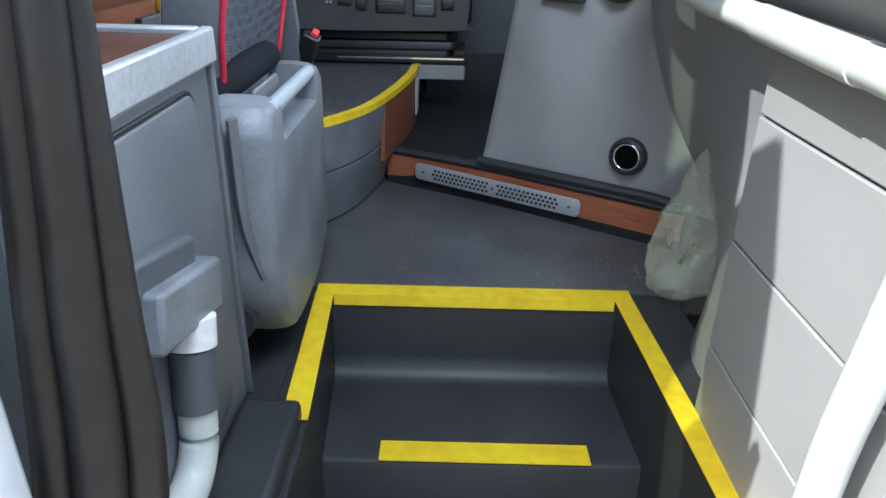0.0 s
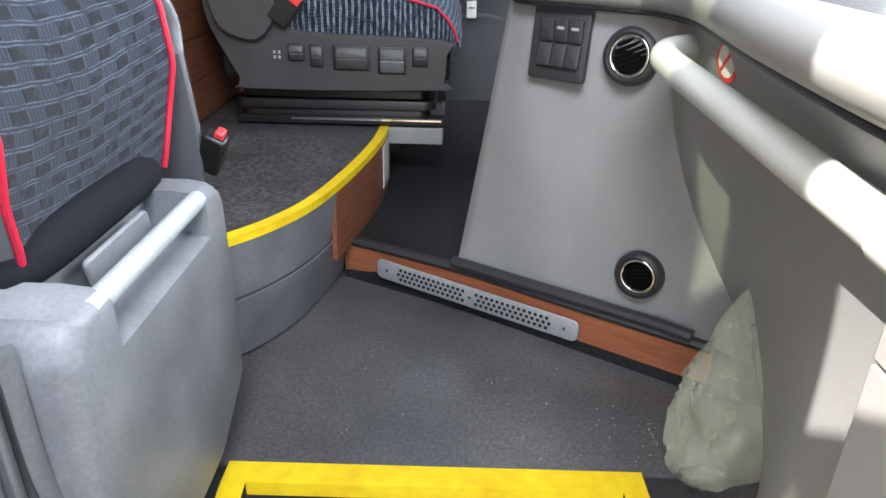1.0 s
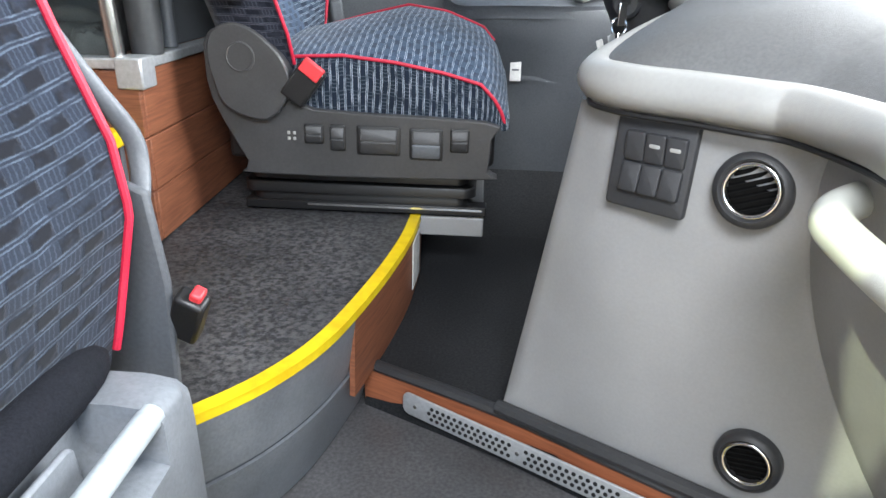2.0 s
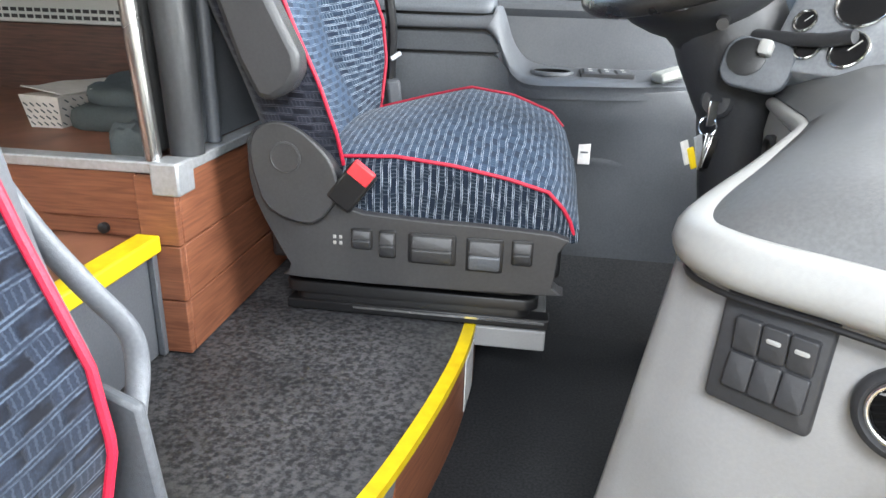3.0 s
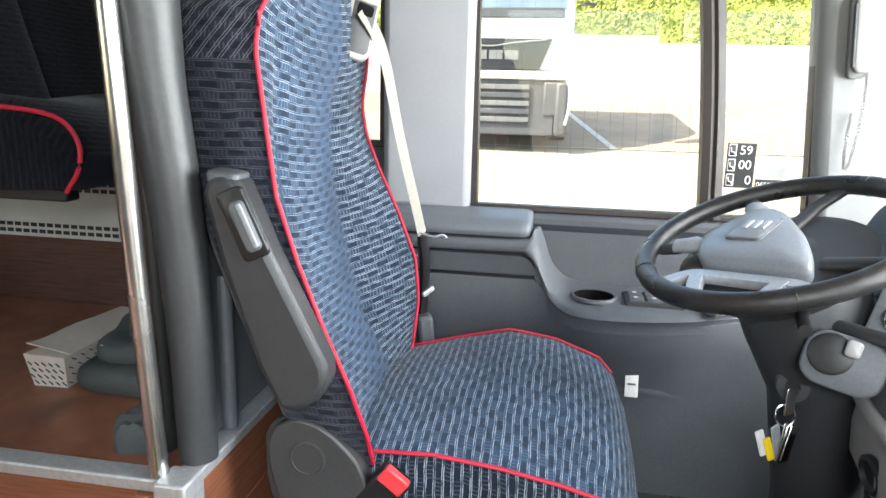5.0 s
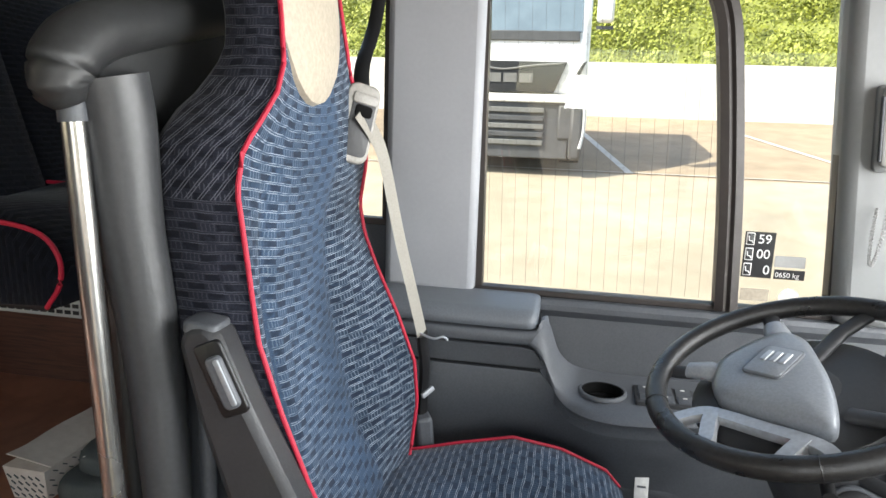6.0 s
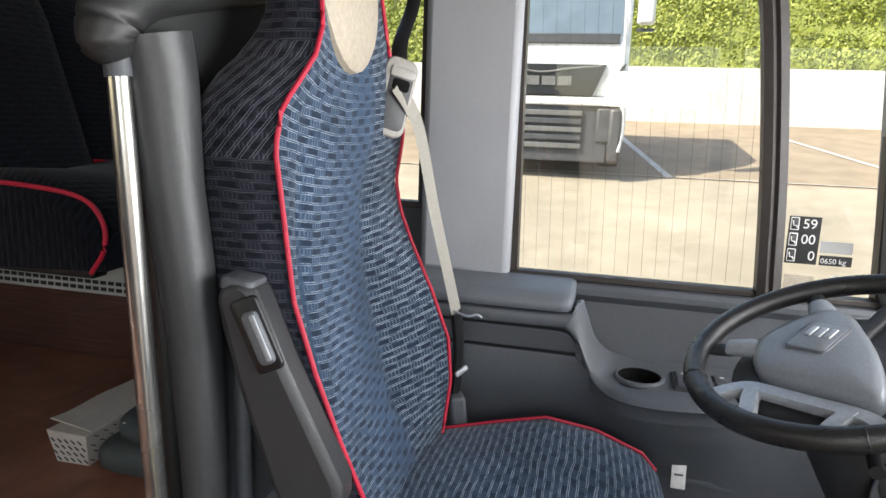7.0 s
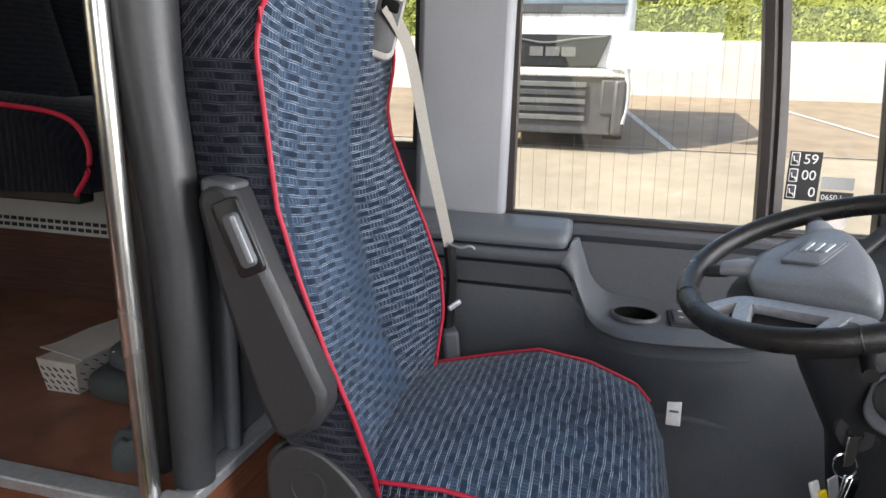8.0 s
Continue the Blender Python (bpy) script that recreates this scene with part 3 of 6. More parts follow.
def moulding():
    rings = []
    for a, b, c in zip(foot_c, belly_c, shoulder_c):
        ring = []
        for k in range(13):
            t = k / 12
            # quadratic through the three
            la, lb, lc = (t - 0.72) * (t - 1) / 0.72, t * (t - 1) / (0.72 * -0.28), t * (t - 0.72) / 0.28
            ring.append(a * la + b * lb + c * lc)
        ring += [Vector((max(a.x, c.x) + 0.06, c.y + 0.05, c.z)), Vector((max(a.x, c.x) + 0.06, max(a.y, c.y) + 0.05, a.z))]
        rings.append(ring)
    # close the driver's side of the column
    first = rings[0]
    back = [[p + Vector(d) for p in first] for d in ((0.32, 0.26, 0.0), (0.085, 0.098, 0), (0.040, 0.066, 0), (0.015, 0.040, 0), (0.002, 0.016, 0))]
    return loft(back + rings, True, True)


dash = thing("dashboard", "grey moulded dashboard with a pale rounded trim edge", "dashboard")
part("column_panel", moulding(), GREY, dash, angle=60)
# pale rounded trim on the shoulder, carried round the driver's side
TRIM = [(0.70, 1.13, 0.735), (0.681, 1.056, 0.741), (0.656, 0.88, 0.744), (0.643, 0.785, 0.744), (0.618, 0.72, 0.740), (0.53, 0.58, 0.717), (0.445, 0.475, 0.678)] + [(x - 0.004, y - 0.004, 0.672) for x, y, z in SHOULDER[1:]]
trim_c = curve_points(TRIM, 5)
part("trim", tube(trim_c, [table(i / (len(trim_c) - 1), [(0, 0.012), (0.20, 0.016), (0.28, 0.021), (0.36, 0.029), (0.42, 0.031), (1, 0.032)])[0] for i in range(len(trim_c))], 14, flat=0.92), GREY_PALE, dash, "pale grey rounded trim", angle=60)
part("trim_seam", tube([p + Vector((-0.012, -0.014, -0.0295)) for p in trim_c[28:]], 0.0035, 8), BLACK, dash)


def cap():
    rings = []
    for k, (d, h) in enumerate(((0.0, 0.016), (0.02, 0.034), (0.05, 0.055), (0.12, 0.085), (0.25, 0.115), (0.5, 0.13))):
        ring = []
        for i, p in enumerate(trim_c):
            q = Vector((1.25, 0.45 if p.y > 0.2 else p.y, 0.85))
            w = (q - p)
            w.z = 0
            w = w.normalized()
            ring.append((p.x + w.x * d, p.y + w.y * d, p.z + h * (1 if p.y > 0.1 else 0.8)))
        rings.append(ring)
    rings = [[(p.x + 0.02, p.y + 0.01, p.z - 0.02) for p in trim_c]] + rings
    return loft(rings, False, False)


part("top_cover", cap(), TOP_GREY, dash, "dark grey grained top cover", angle=70)


def panel_frame(x, y, z, n):
    return basis((x, y, z), n)


# light bolster under the trim on the driver's side, with a socket
knee = [[(0.630, 0.748, 0.728), (0.648, 0.88, 0.732), (0.676, 1.06, 0.73), (0.70, 1.13, 0.725)], [(0.628, 0.775, 0.69), (0.646, 0.90, 0.69), (0.678, 1.08, 0.69), (0.705, 1.15, 0.69)],
        [(0.640, 0.83, 0.645), (0.660, 0.94, 0.635), (0.69, 1.10, 0.635), (0.715, 1.17, 0.64)], [(0.66, 0.87, 0.62), (0.682, 0.96, 0.61), (0.71, 1.12, 0.61), (0.735, 1.18, 0.62)], [(0.80, 0.80, 0.62), (0.80, 0.96, 0.61), (0.80, 1.12, 0.61), (0.80, 1.18, 0.62)]]
part("knee_bolster", loft([[p for p in r] for r in knee], False, False), GREY_PALE, dash, "light grey bolster on the driver's side", angle=60)
so = basis((0.652, 0.935, 0.678), (-0.96, -0.10, -0.15))
part("socket", lathe([(0.030, -0.004), (0.030, 0.004), (0.024, 0.007), (0.020, 0.0), (0.0, 0.0)], so, 24), BLACK, dash, "black round socket")
# switch block
sw = panel_frame(0.505, 0.366, 0.583, Vector((-0.62, -0.77, 0.10)))
part("switch_plate", rounded_plate(sw @ pose(0, 0, 0.004), 0.106, 0.122, 0.010, 0.006), CHARCOAL, dash, "black switch block")
for i in range(3):
    for j in range(2):
        lit = j == 1 and i > 0
        s = sw @ pose(-0.022 + 0.0268 * i, -0.020 + 0.040 * j, 0.012, 8 if j else -6)
        o = part("rocker_switch", rounded_plate(s, 0.0255, 0.037, 0.008, 0.003), CHARCOAL, dash)
        if lit:
            part("rocker_symbol", rounded_plate(s @ pose(0, 0.004, 0.0045), 0.014, 0.005, 0.001, 0.002), GREY_PALE, o)


def air_vent(m, r):
    v = part("air_vent", lathe([(r * 1.18, -0.012), (r * 1.18, 0.004), (r * 1.12, 0.010), (r * 0.95, 0.013), (r * 0.84, 0.006), (r * 0.80, -0.01)], m, 36), CHARCOAL, dash, "round black air vent with a chrome ring", angle=60)
    ring = [m @ Vector((r * 0.80 * math.cos(a), r * 0.80 * math.sin(a), 0.0085)) for a in (2 * math.pi * k / 40 for k in range(40))]
    part("chrome_ring", tube(ring, r * 0.085, 10, up=m.to_3x3() @ Vector((0, 0, 1)), closed=True), CHROME, v)
    part("vent_core", lathe([(r * 0.78, -0.009), (r * 0.78, -0.003), (0.0, -0.003)], m, 28), VENT_BLACK, v)
    for k in range(-3, 4):
        h = k * r * 0.2
        w = math.sqrt(max(0.0, (r * 0.74) ** 2 - h * h))
        part("vent_slat", placed_box(m @ pose(0, 0, 0, 0, 0, 0) @ pose(0, h, 0.001, 35), 2 * w, 0.006, 0.0015), VENT_BLACK, v, smooth=False)
    return v


air_vent(panel_frame(0.612, 0.307, 0.573, Vector((-0.60, -0.79, 0.12))) @ pose(0, 0, 0.009, 0, 0, 25), 0.039)
air_vent(panel_frame(0.667, 0.281, 0.200, Vector((-0.56, -0.82, 0.06))) @ pose(0, 0, 0, 0, 0, 15), 0.037)
# rubber foot of the column
base_c = foot_c[:22]
part("base_moulding", tube([p + Vector((-0.008, -0.010, 0.014)) for p in base_c], 0.012, 8), CHARCOAL, dash, "black base moulding")

# service covers on the wall beside the steps
cover = thing("service_cover", "grey service cover panels with narrow joints beside the steps", "wall panel")
COVER_EDGE = [(0.612, -0.368, 0.645), (0.459, -0.312, 0.667), (0.287, -0.300, 0.682), (0.12, -0.310, 0.685), (-0.11, -0.350, 0.676)]  # height, front edge y, x


def cover_slab(z0, z1, out, deep, trim=0.0):
    """A slab of the cover between two heights that bends away along its front edge."""
    rings = []
    for z in (z0, z1):
        yf, xf = table(z, COVER_EDGE)
        rings.append([(0.643 + out, -0.81, z), (0.643 + out, -0.46, z), (lerp(0.643, xf, 0.35) + out, lerp(-0.46, yf, 0.5), z), (xf + out, yf - trim, z),
                      (xf + deep, yf - trim, z), (0.643 + deep + 0.01, lerp(-0.46, yf, 0.5), z), (0.643 + deep, -0.46, z), (0.643 + deep, -0.81, z)])
    return loft(rings)


part("backing", cover_slab(-0.12, 0.612, 0.005, 0.02, 0.004), BLACK, cover, angle=20)
for (z1, *_), (z0, *_) in zip(COVER_EDGE, COVER_EDGE[1:]):
    part("cover_panel", cover_slab(z0 + 0.0018, z1 - 0.0018, 0.0, 0.012), COVER_GREY, cover, bevel=0.002)

# grab rails
rail = thing("grab_rail", "pale grey coated grab rail fixed to the dashboard side", "handrail")
rp = curve_points([(0.69, 0.20, 0.605), (0.645, 0.165, 0.607), (0.604, 0.118, 0.606), (0.598, 0.06, 0.600), (0.606, -0.10, 0.588), (0.61, -0.30, 0.577), (0.61, -0.46, 0.571), (0.61, -0.66, 0.562), (0.61, -0.84, 0.55)], 6)
part("tube", tube(rp, 0.0185, 16), RAIL_WHITE, rail, angle=60)
part("end_sleeve", tube([(0.61, -0.40, 0.573), (0.61, -0.62, 0.564)], 0.0205, 16), RAIL_WHITE, rail)
rail2 = thing("door_rail", "pale grey coated rail on the door side", "handrail")
part("tube", tube(curve_points([(0.60, -0.80, 0.62), (0.60, -0.775, 0.48), (0.60, -0.762, 0.379), (0.60, -0.745, 0.2), (0.60, -0.76, -0.1)], 5), 0.0185, 14), RAIL_WHITE, rail2, angle=60)

# warning label
wm = basis((0.655, 0.035, 0.612), (-0.98, -0.12, -0.12))
lab = tagged(part("warning_label", lathe([(0.026, 0.0), (0.026, 0.0015), (0.02, 0.0017)], wm, 24), RED_BUTTON), "round red and white warning label on the dashboard side", "label")
part("label_face", lathe([(0.020, 0.001), (0.020, 0.0024), (0.0, 0.0024)], wm, 24), PAPER, lab)
part("label_bar", placed_box(wm @ pose(0, 0, 0.003, 0, 0, 45), 0.036, 0.004, 0.001), RED_BUTTON, lab)


# ---- driver's seat ----
SC = 1.13
BACK = [  # height, half width, edge x on the door side, edge x on the window side, middle x
    (0.60, 0.20, -0.098, -0.128, -0.135), (0.67, 0.225, -0.104, -0.127, -0.15), (0.76, 0.245, -0.127, -0.123, -0.20), (0.85, 0.25, -0.164, -0.133, -0.225), (0.95, 0.25, -0.203, -0.172, -0.248), (1.05, 0.248, -0.236, -0.218, -0.262), (1.12, 0.246, -0.246, -0.245, -0.264),
    (1.18, 0.246, -0.253, -0.255, -0.262), (1.26, 0.25, -0.261, -0.243, -0.246), (1.315, 0.242, -0.255, -0.240, -0.244), (1.355, 0.215, -0.240, -0.242, -0.243), (1.39, 0.183, -0.233, -0.244, -0.244), (1.43, 0.162, -0.232, -0.246, -0.246), (1.50, 0.15, -0.240, -0.254, -0.254), (1.60, 0.143, -0.256, -0.268, -0.265),
    (1.68, 0.13, -0.270, -0.282, -0.276), (1.73, 0.10, -0.284, -0.294, -0.285), (1.755, 0.06, -0.300, -0.304, -0.298)]


def back_point(z, s):
    """A point of the backrest's front at height z; s runs from -1 to 1 across."""
    hw, near, far, xm = table(z, BACK)
    xe = near if s < 0 else far
    w = abs(s) ** 2.8
    # stitched channels between the middle and the bolsters
    deep = max(0.0, min(1.0, (z - 0.64) / 0.12)) * max(0.0, min(1.0, (1.34 - z) / 0.2))
    x = lerp(xm, xe, w) + deep * (0.008 * math.exp(-((s - 0.78) / 0.2) ** 2) - 0.013 * math.exp(-((s + 0.70) / 0.075) ** 2) - 0.011 * math.exp(-((s - 0.42) / 0.09) ** 2) + 0.006 * math.exp(-((s + 0.12) / 0.3) ** 2))
    return Vector((x, SC + hw * s, z))


def seat_back(front):
    rings = []
    n = 36
    zs = [0.60 + 0.0231 * k for k in range(50)] + [1.75]
    for z in zs:
        depth = 0.15 if z < 1.36 else lerp(0.15, 0.10, min(1, (z - 1.36) / 0.1))
        f = [back_point(z, -1 + 2 * k / n) for k in range(n + 1)]
        if front:
            rings.append(f)
        else:
            l, r = f[0], f[-1]
            side = [r + Vector((0.0, 0.0, 0)), r + Vector((-0.03, 0.008, 0)), r + Vector((-depth * 0.8, 0.004, 0)), r + Vector((-depth, -0.03, 0)), l + Vector((-depth, 0.03, 0)), l + Vector((-depth * 0.8, -0.004, 0)), l + Vector((-0.03, -0.008, 0)), l]
            rings.append(side)
    return loft(rings, False, False, uv=True)


seat = thing("driver_seat", "blue woven driver's seat with red piping on a black suspension base", "seat")
part("backrest", seat_back(True), FABRIC, seat, angle=80)
part("backrest_side", seat_back(False), FABRIC_SIDE, seat, "blue ribbed side cover with its shade in the colour", angle=60)
for s in (-1, 1):
    zs = [0.61 + 0.02 * k for k in range(57)]
    part("piping", tube([back_point(z, s) + Vector((0.003, 0.002 * s, 0)) for z in zs], 0.0037, 8), RED, seat, "red piping")


def head_insert():
    m = bmesh.new()
    rings = []
    for k, sc in enumerate((1.0, 0.97, 0.9, 0.6, 0.2)):
        ring = []
        for i in range(28):
            a = 2 * math.pi * i / 28
            y, z = SC - 0.022 + 0.128 * sc * math.cos(a), 1.545 + 0.175 * sc * math.sin(a) * (1.0 if math.sin(a) < 0 else 0.9)
            xm = table(z, BACK)[3]
            ring.append((xm + (-0.004, 0.010, 0.016, 0.022, 0.024)[k], y, z))
        rings.append(ring)
    return loft(rings, True, True, m)


part("head_pad", head_insert(), CREAM, seat, "smooth cream leather head pad")


def cushion_top(x, s):
    """Top of the cushion; s from -1 (door side) to 1."""
    zl = table(x, [(-0.18, 0.61), (-0.1, 0.622), (0.0, 0.627), (0.11, 0.616), (0.21, 0.598), (0.285, 0.578), (0.315, 0.548), (0.335, 0.515)])[0]
    zr = table(x, [(-0.18, 0.625), (-0.14, 0.642), (-0.016, 0.677), (0.09, 0.703), (0.19, 0.69), (0.284, 0.655), (0.32, 0.615), (0.335, 0.57)])[0]
    t = (s + 1) / 2
    z = lerp(zl, zr, t) + 0.022 * (1 - s * s) * (1 if x < 0.2 else max(0, 1 - (x - 0.2) / 0.14))
    return Vector((x + 0.012 * (1 - s * s) * (x > 0.2), SC + 0.03 + 0.215 * s, z))


def cushion():
    rings = []
    xs = [-0.18 + 0.0161 * k for k in range(33)]
    for x in xs:
        top = [cushion_top(x, -1 + 2 * k / 14) for k in range(15)]
        r, l = top[-1], top[0]
        zb = 0.50
        low = min(l.z, r.z)
        rings.append(top + [r + Vector((0, 0.012, -0.02)), Vector((x, r.y + 0.012, min(zb, r.z - 0.03))), Vector((x, l.y - 0.010, min(zb, l.z - 0.03))), l + Vector((0, -0.010, -0.02))])
    front = rings[-1]
    rings.append([Vector((0.348, p.y, lerp(p.z, 0.50, 0.35))) for p in front])
    return loft(rings, True, True, uv=True)


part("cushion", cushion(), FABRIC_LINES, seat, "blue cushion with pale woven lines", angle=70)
near_pipe = [cushion_top(-0.12 + 0.015 * k, -1) + Vector((0, -0.004, 0.001)) for k in range(31)] + [Vector((0.338, SC - 0.188, 0.50))]
far_pipe = [cushion_top(-0.15 + 0.015 * k, 1) + Vector((0, 0.003, 0.002)) for k in range(32)]
part("piping", tube(near_pipe, 0.0037, 8), RED, seat, "red piping")
part("piping", tube(far_pipe, 0.0034, 8), RED, seat, "red piping")
# black side shell with switches
shell_poly = [(-0.279, 0.644), (-0.262, 0.672), (-0.222, 0.684), (-0.18, 0.676), (-0.145, 0.655), (-0.112, 0.622), (-0.09, 0.56), (-0.058, 0.52), (0.30, 0.506), (0.312, 0.47), (0.306, 0.40), (0.29, 0.383), (-0.184, 0.378), (-0.206, 0.405), (-0.272, 0.539)]
for y0, y1 in ((0.915, 0.96), (1.345, 1.385)):
    part("side_shell", prism([(p.x, p.y) for p in curve_points([(*p, 0) for p in shell_poly + shell_poly[:1]], 3)[:-1]], y0, y1, "y"), SEAT_SHELL, seat, "charcoal plastic side shell", bevel=0.007)
part("seat_pan", box(-0.26, 0.32, 0.955, 1.35, 0.40, 0.505), BLACK, seat, bevel=0.01)
cover = [(-0.262, 0.60), (-0.264, 0.640), (-0.250, 0.674), (-0.214, 0.690), (-0.176, 0.682), (-0.140, 0.656), (-0.108, 0.616), (-0.10, 0.56), (-0.15, 0.500), (-0.235, 0.525)]
part("recliner_cover", prism([(p.x, p.y) for p in curve_points([(*p, 0) for p in cover + cover[:1]], 3)[:-1]], 0.890, 0.93, "y"), SEAT_SHELL, seat, "charcoal plastic recliner cover", bevel=0.004)
part("recliner_cap", lathe([(0.030, 0.0), (0.030, 0.0015), (0.027, 0.0022), (0.026, 0.001), (0.0, 0.001)], basis((-0.196, 0.890, 0.625), (0, -1, 0)), 28), SEAT_SHELL, seat)
for x, z, w, h, mat in ((-0.060, 0.470, 0.042, 0.042, CHARCOAL), (-0.010, 0.463, 0.034, 0.056, CHARCOAL), (0.076, 0.460, 0.092, 0.062, SEAT_SHELL), (0.176, 0.456, 0.070, 0.068, BAND), (0.246, 0.466, 0.040, 0.050, CHARCOAL)):
    m = basis((x, 0.9145, z), (0, -1, 0))
    o = part("switch_frame", rounded_plate(m, w, h, 0.004, 0.005), BLACK, seat)
    part("paddle_top", rounded_plate(m @ pose(0, h * 0.20, 0.004, -14), w * 0.84, h * 0.42, 0.008, 0.004), SEAT_SHELL, o)
    part("switch_paddle", rounded_plate(m @ pose(0, -h * 0.20, 0.006, 18), w * 0.84, h * 0.46, 0.010, 0.005), mat, o)
icon = basis((-0.108, 0.9145, 0.464), (0, -1, 0))
for dx, dz in ((-0.006, 0.006), (0.006, 0.006), (-0.006, -0.006), (0.006, -0.006)):
    part("icon_mark", rounded_plate(icon @ pose(dx, dz, 0.0), 0.006, 0.007, 0.002, 0.001), GREY_PALE, seat)
for k in range(3):
    part("bellows", rounded_plate(pose(0.02, 1.14, 0.305 + 0.026 * k), 0.50 + 0.03 * (k % 2), 0.30 + 0.03 * (k % 2), 0.024, 0.03), BLACK, seat, "folded rubber bellows")
part("slide_rail", box(-0.245, 0.31, 0.985, 1.03, 0.274, 0.296), BLACK, seat, bevel=0.003)
part("slide_rail", box(-0.245, 0.31, 1.29, 1.335, 0.274, 0.296), BLACK, seat, bevel=0.003)
part("rail_strip", box(-0.10, 0.30, 0.9835, 0.9855, 0.286, 0.291), CHROME, seat)
part("base_plate", box(0.12, 0.305, 0.99, 1.33, 0.222, 0.268), GREY, seat, "grey base plate end", bevel=0.004)
# folded armrest
arm = [(-0.322, 1.06), (-0.31, 1.085), (-0.28, 1.09), (-0.262, 1.075), (-0.222, 0.98), (-0.14, 0.815), (-0.138, 0.785), (-0.155, 0.757), (-0.19, 0.735), (-0.215, 0.74), (-0.245, 0.80), (-0.295, 0.95)]
ar = part("armrest", prism(arm, 0.822, 0.878, "y"), CHARCOAL, seat, "folded charcoal armrest", bevel=0.012)
knob = basis((-0.258, 0.8215, 1.018), (0, -1, 0)) @ pose(0, 0, 0, 0, 0, 24)
part("adjuster_recess", rounded_plate(knob, 0.042, 0.105, 0.006, 0.008), BLACK, ar)
part("adjuster_roll", rounded_plate(knob @ pose(0.004, -0.004, 0.006), 0.024, 0.075, 0.010, 0.008), BAND, ar, "grey adjuster")
part("adjuster_strip", rounded_plate(knob @ pose(0.010, -0.004, 0.0115), 0.008, 0.066, 0.003, 0.003), SPOKE, ar, "bright adjuster strip")
part("armrest_tip", rounded_plate(basis((-0.292, 0.85, 1.082), (0.1, 0, 1)), 0.05, 0.05, 0.016, 0.012), GREY_DARK, ar)
# belt guide, belt, buckle
gm = basis((-0.232, 1.300, 1.342), (0.62, -0.78, 0.08)) @ pose(0, 0, 0, 0, 0, -15)
bg = part("belt_guide", rounded_plate(gm, 0.066, 0.150, 0.016, 0.020), BELT_GUIDE, seat, "pale grey plastic belt guide")
part("recess", rounded_plate(gm @ pose(0.003, -0.006, 0.0070), 0.048, 0.112, 0.004, 0.012), CHARCOAL, bg)
part("slot", rounded_plate(gm @ pose(0.004, 0.024, 0.0095), 0.034, 0.022, 0.003, 0.006), VENT_BLACK, bg)
part("guide_bar", rounded_plate(gm @ pose(0.003, 0.047, 0.0095), 0.050, 0.020, 0.006, 0.005), BELT_GUIDE, bg)
belt_pts = curve_points([(-0.226, 1.296, 1.365), (-0.205, 1.318, 1.325), (-0.19, 1.345, 1.27), (-0.165, 1.375, 1.12), (-0.135, 1.405, 0.97), (-0.12, 1.415, 0.90)], 5)
part("belt", tube(belt_pts, 0.021, 10, flat=0.08, up=(0.9, -0.25, 0.15)), BELT, seat, "grey seat belt webbing", angle=70)
part("belt_upper", tube(curve_points([(-0.222, 1.315, 1.345), (-0.245, 1.37, 1.40), (-0.270, 1.45, 1.46), (-0.290, 1.60, 1.56), (-0.298, 1.70, 1.72)], 5), 0.016, 8, flat=0.3), BLACK, seat)
part("belt_stalk", tube(curve_points([(-0.12, 1.415, 0.90), (-0.115, 1.43, 0.82), (-0.12, 1.44, 0.72), (-0.12, 1.44, 0.64)], 4), 0.02, 10, flat=0.6), BLACK, seat)
part("belt_clip", rounded_plate(basis((-0.104, 1.42, 0.765), (0.7, -0.7, 0.2)) @ pose(0, 0, 0, 0, 0, 25), 0.034, 0.012, 0.006, 0.003), SPOKE, seat)
part("hook", tube(curve_points([(-0.12, 1.40, 0.905), (-0.09, 1.39, 0.90), (-0.07, 1.392, 0.905), (-0.06, 1.395, 0.898)], 4), 0.0028, 8), SPOKE, seat)
part("stalk_buckle", placed_box(pose(-0.112, 1.425, 0.672, 0, -6, 25), 0.036, 0.05, 0.075), GREY_DARK, seat, "dark grey belt anchor", bevel=0.008)
bk = part("buckle", placed_box(pose(-0.075, 0.905, 0.575, 0, 38, 0), 0.055, 0.034, 0.085), BLACK, seat, "black belt buckle", bevel=0.006)
part("release_button", placed_box(pose(-0.0535, 0.892, 0.604, 0, 38, 0), 0.046, 0.016, 0.030), RED_BUTTON, bk, "red release button", bevel=0.003)

# ---- steering wheel ----
WN = Vector((-0.342, -0.165, 0.925)).normalized()
wheel_m = basis((0.548, 1.158, 0.982), WN, (0.75, 0.1, 0.5))
wheel = thing("steering_wheel", "black leather steering wheel with grey spokes and hub", "steering wheel")
R = 0.222
part("rim", tube([wheel_m @ Vector((R * math.cos(a), R * math.sin(a), 0)) for a in (2 * math.pi * k / 72 for k in range(72))], 0.0178, 16, closed=True, up=WN), LEATHER, wheel, "black leather rim", angle=80)
wheel_m = wheel_m @ Matrix.Rotation(math.pi / 2, 4, "Z")
HUB = [(-0.124, 0.044), (-0.104, 0.078), (-0.085, 0.105), (-0.03, 0.126), (0.02, 0.134), (0.045, 0.124), (0.056, 0.085), (0.047, 0.03), (0.030, -0.04), (0.002, -0.11), (-0.022, -0.146), (-0.045, -0.125), (-0.075, -0.083), (-0.105, -0.040), (-0.129, 0.003)]
hub_c = [(p.x, p.y) for p in curve_points([(*p, 0) for p in HUB + HUB[:1]], 4)[:-1]]
hcx, hcy = -0.037, 0.0
hrings = []
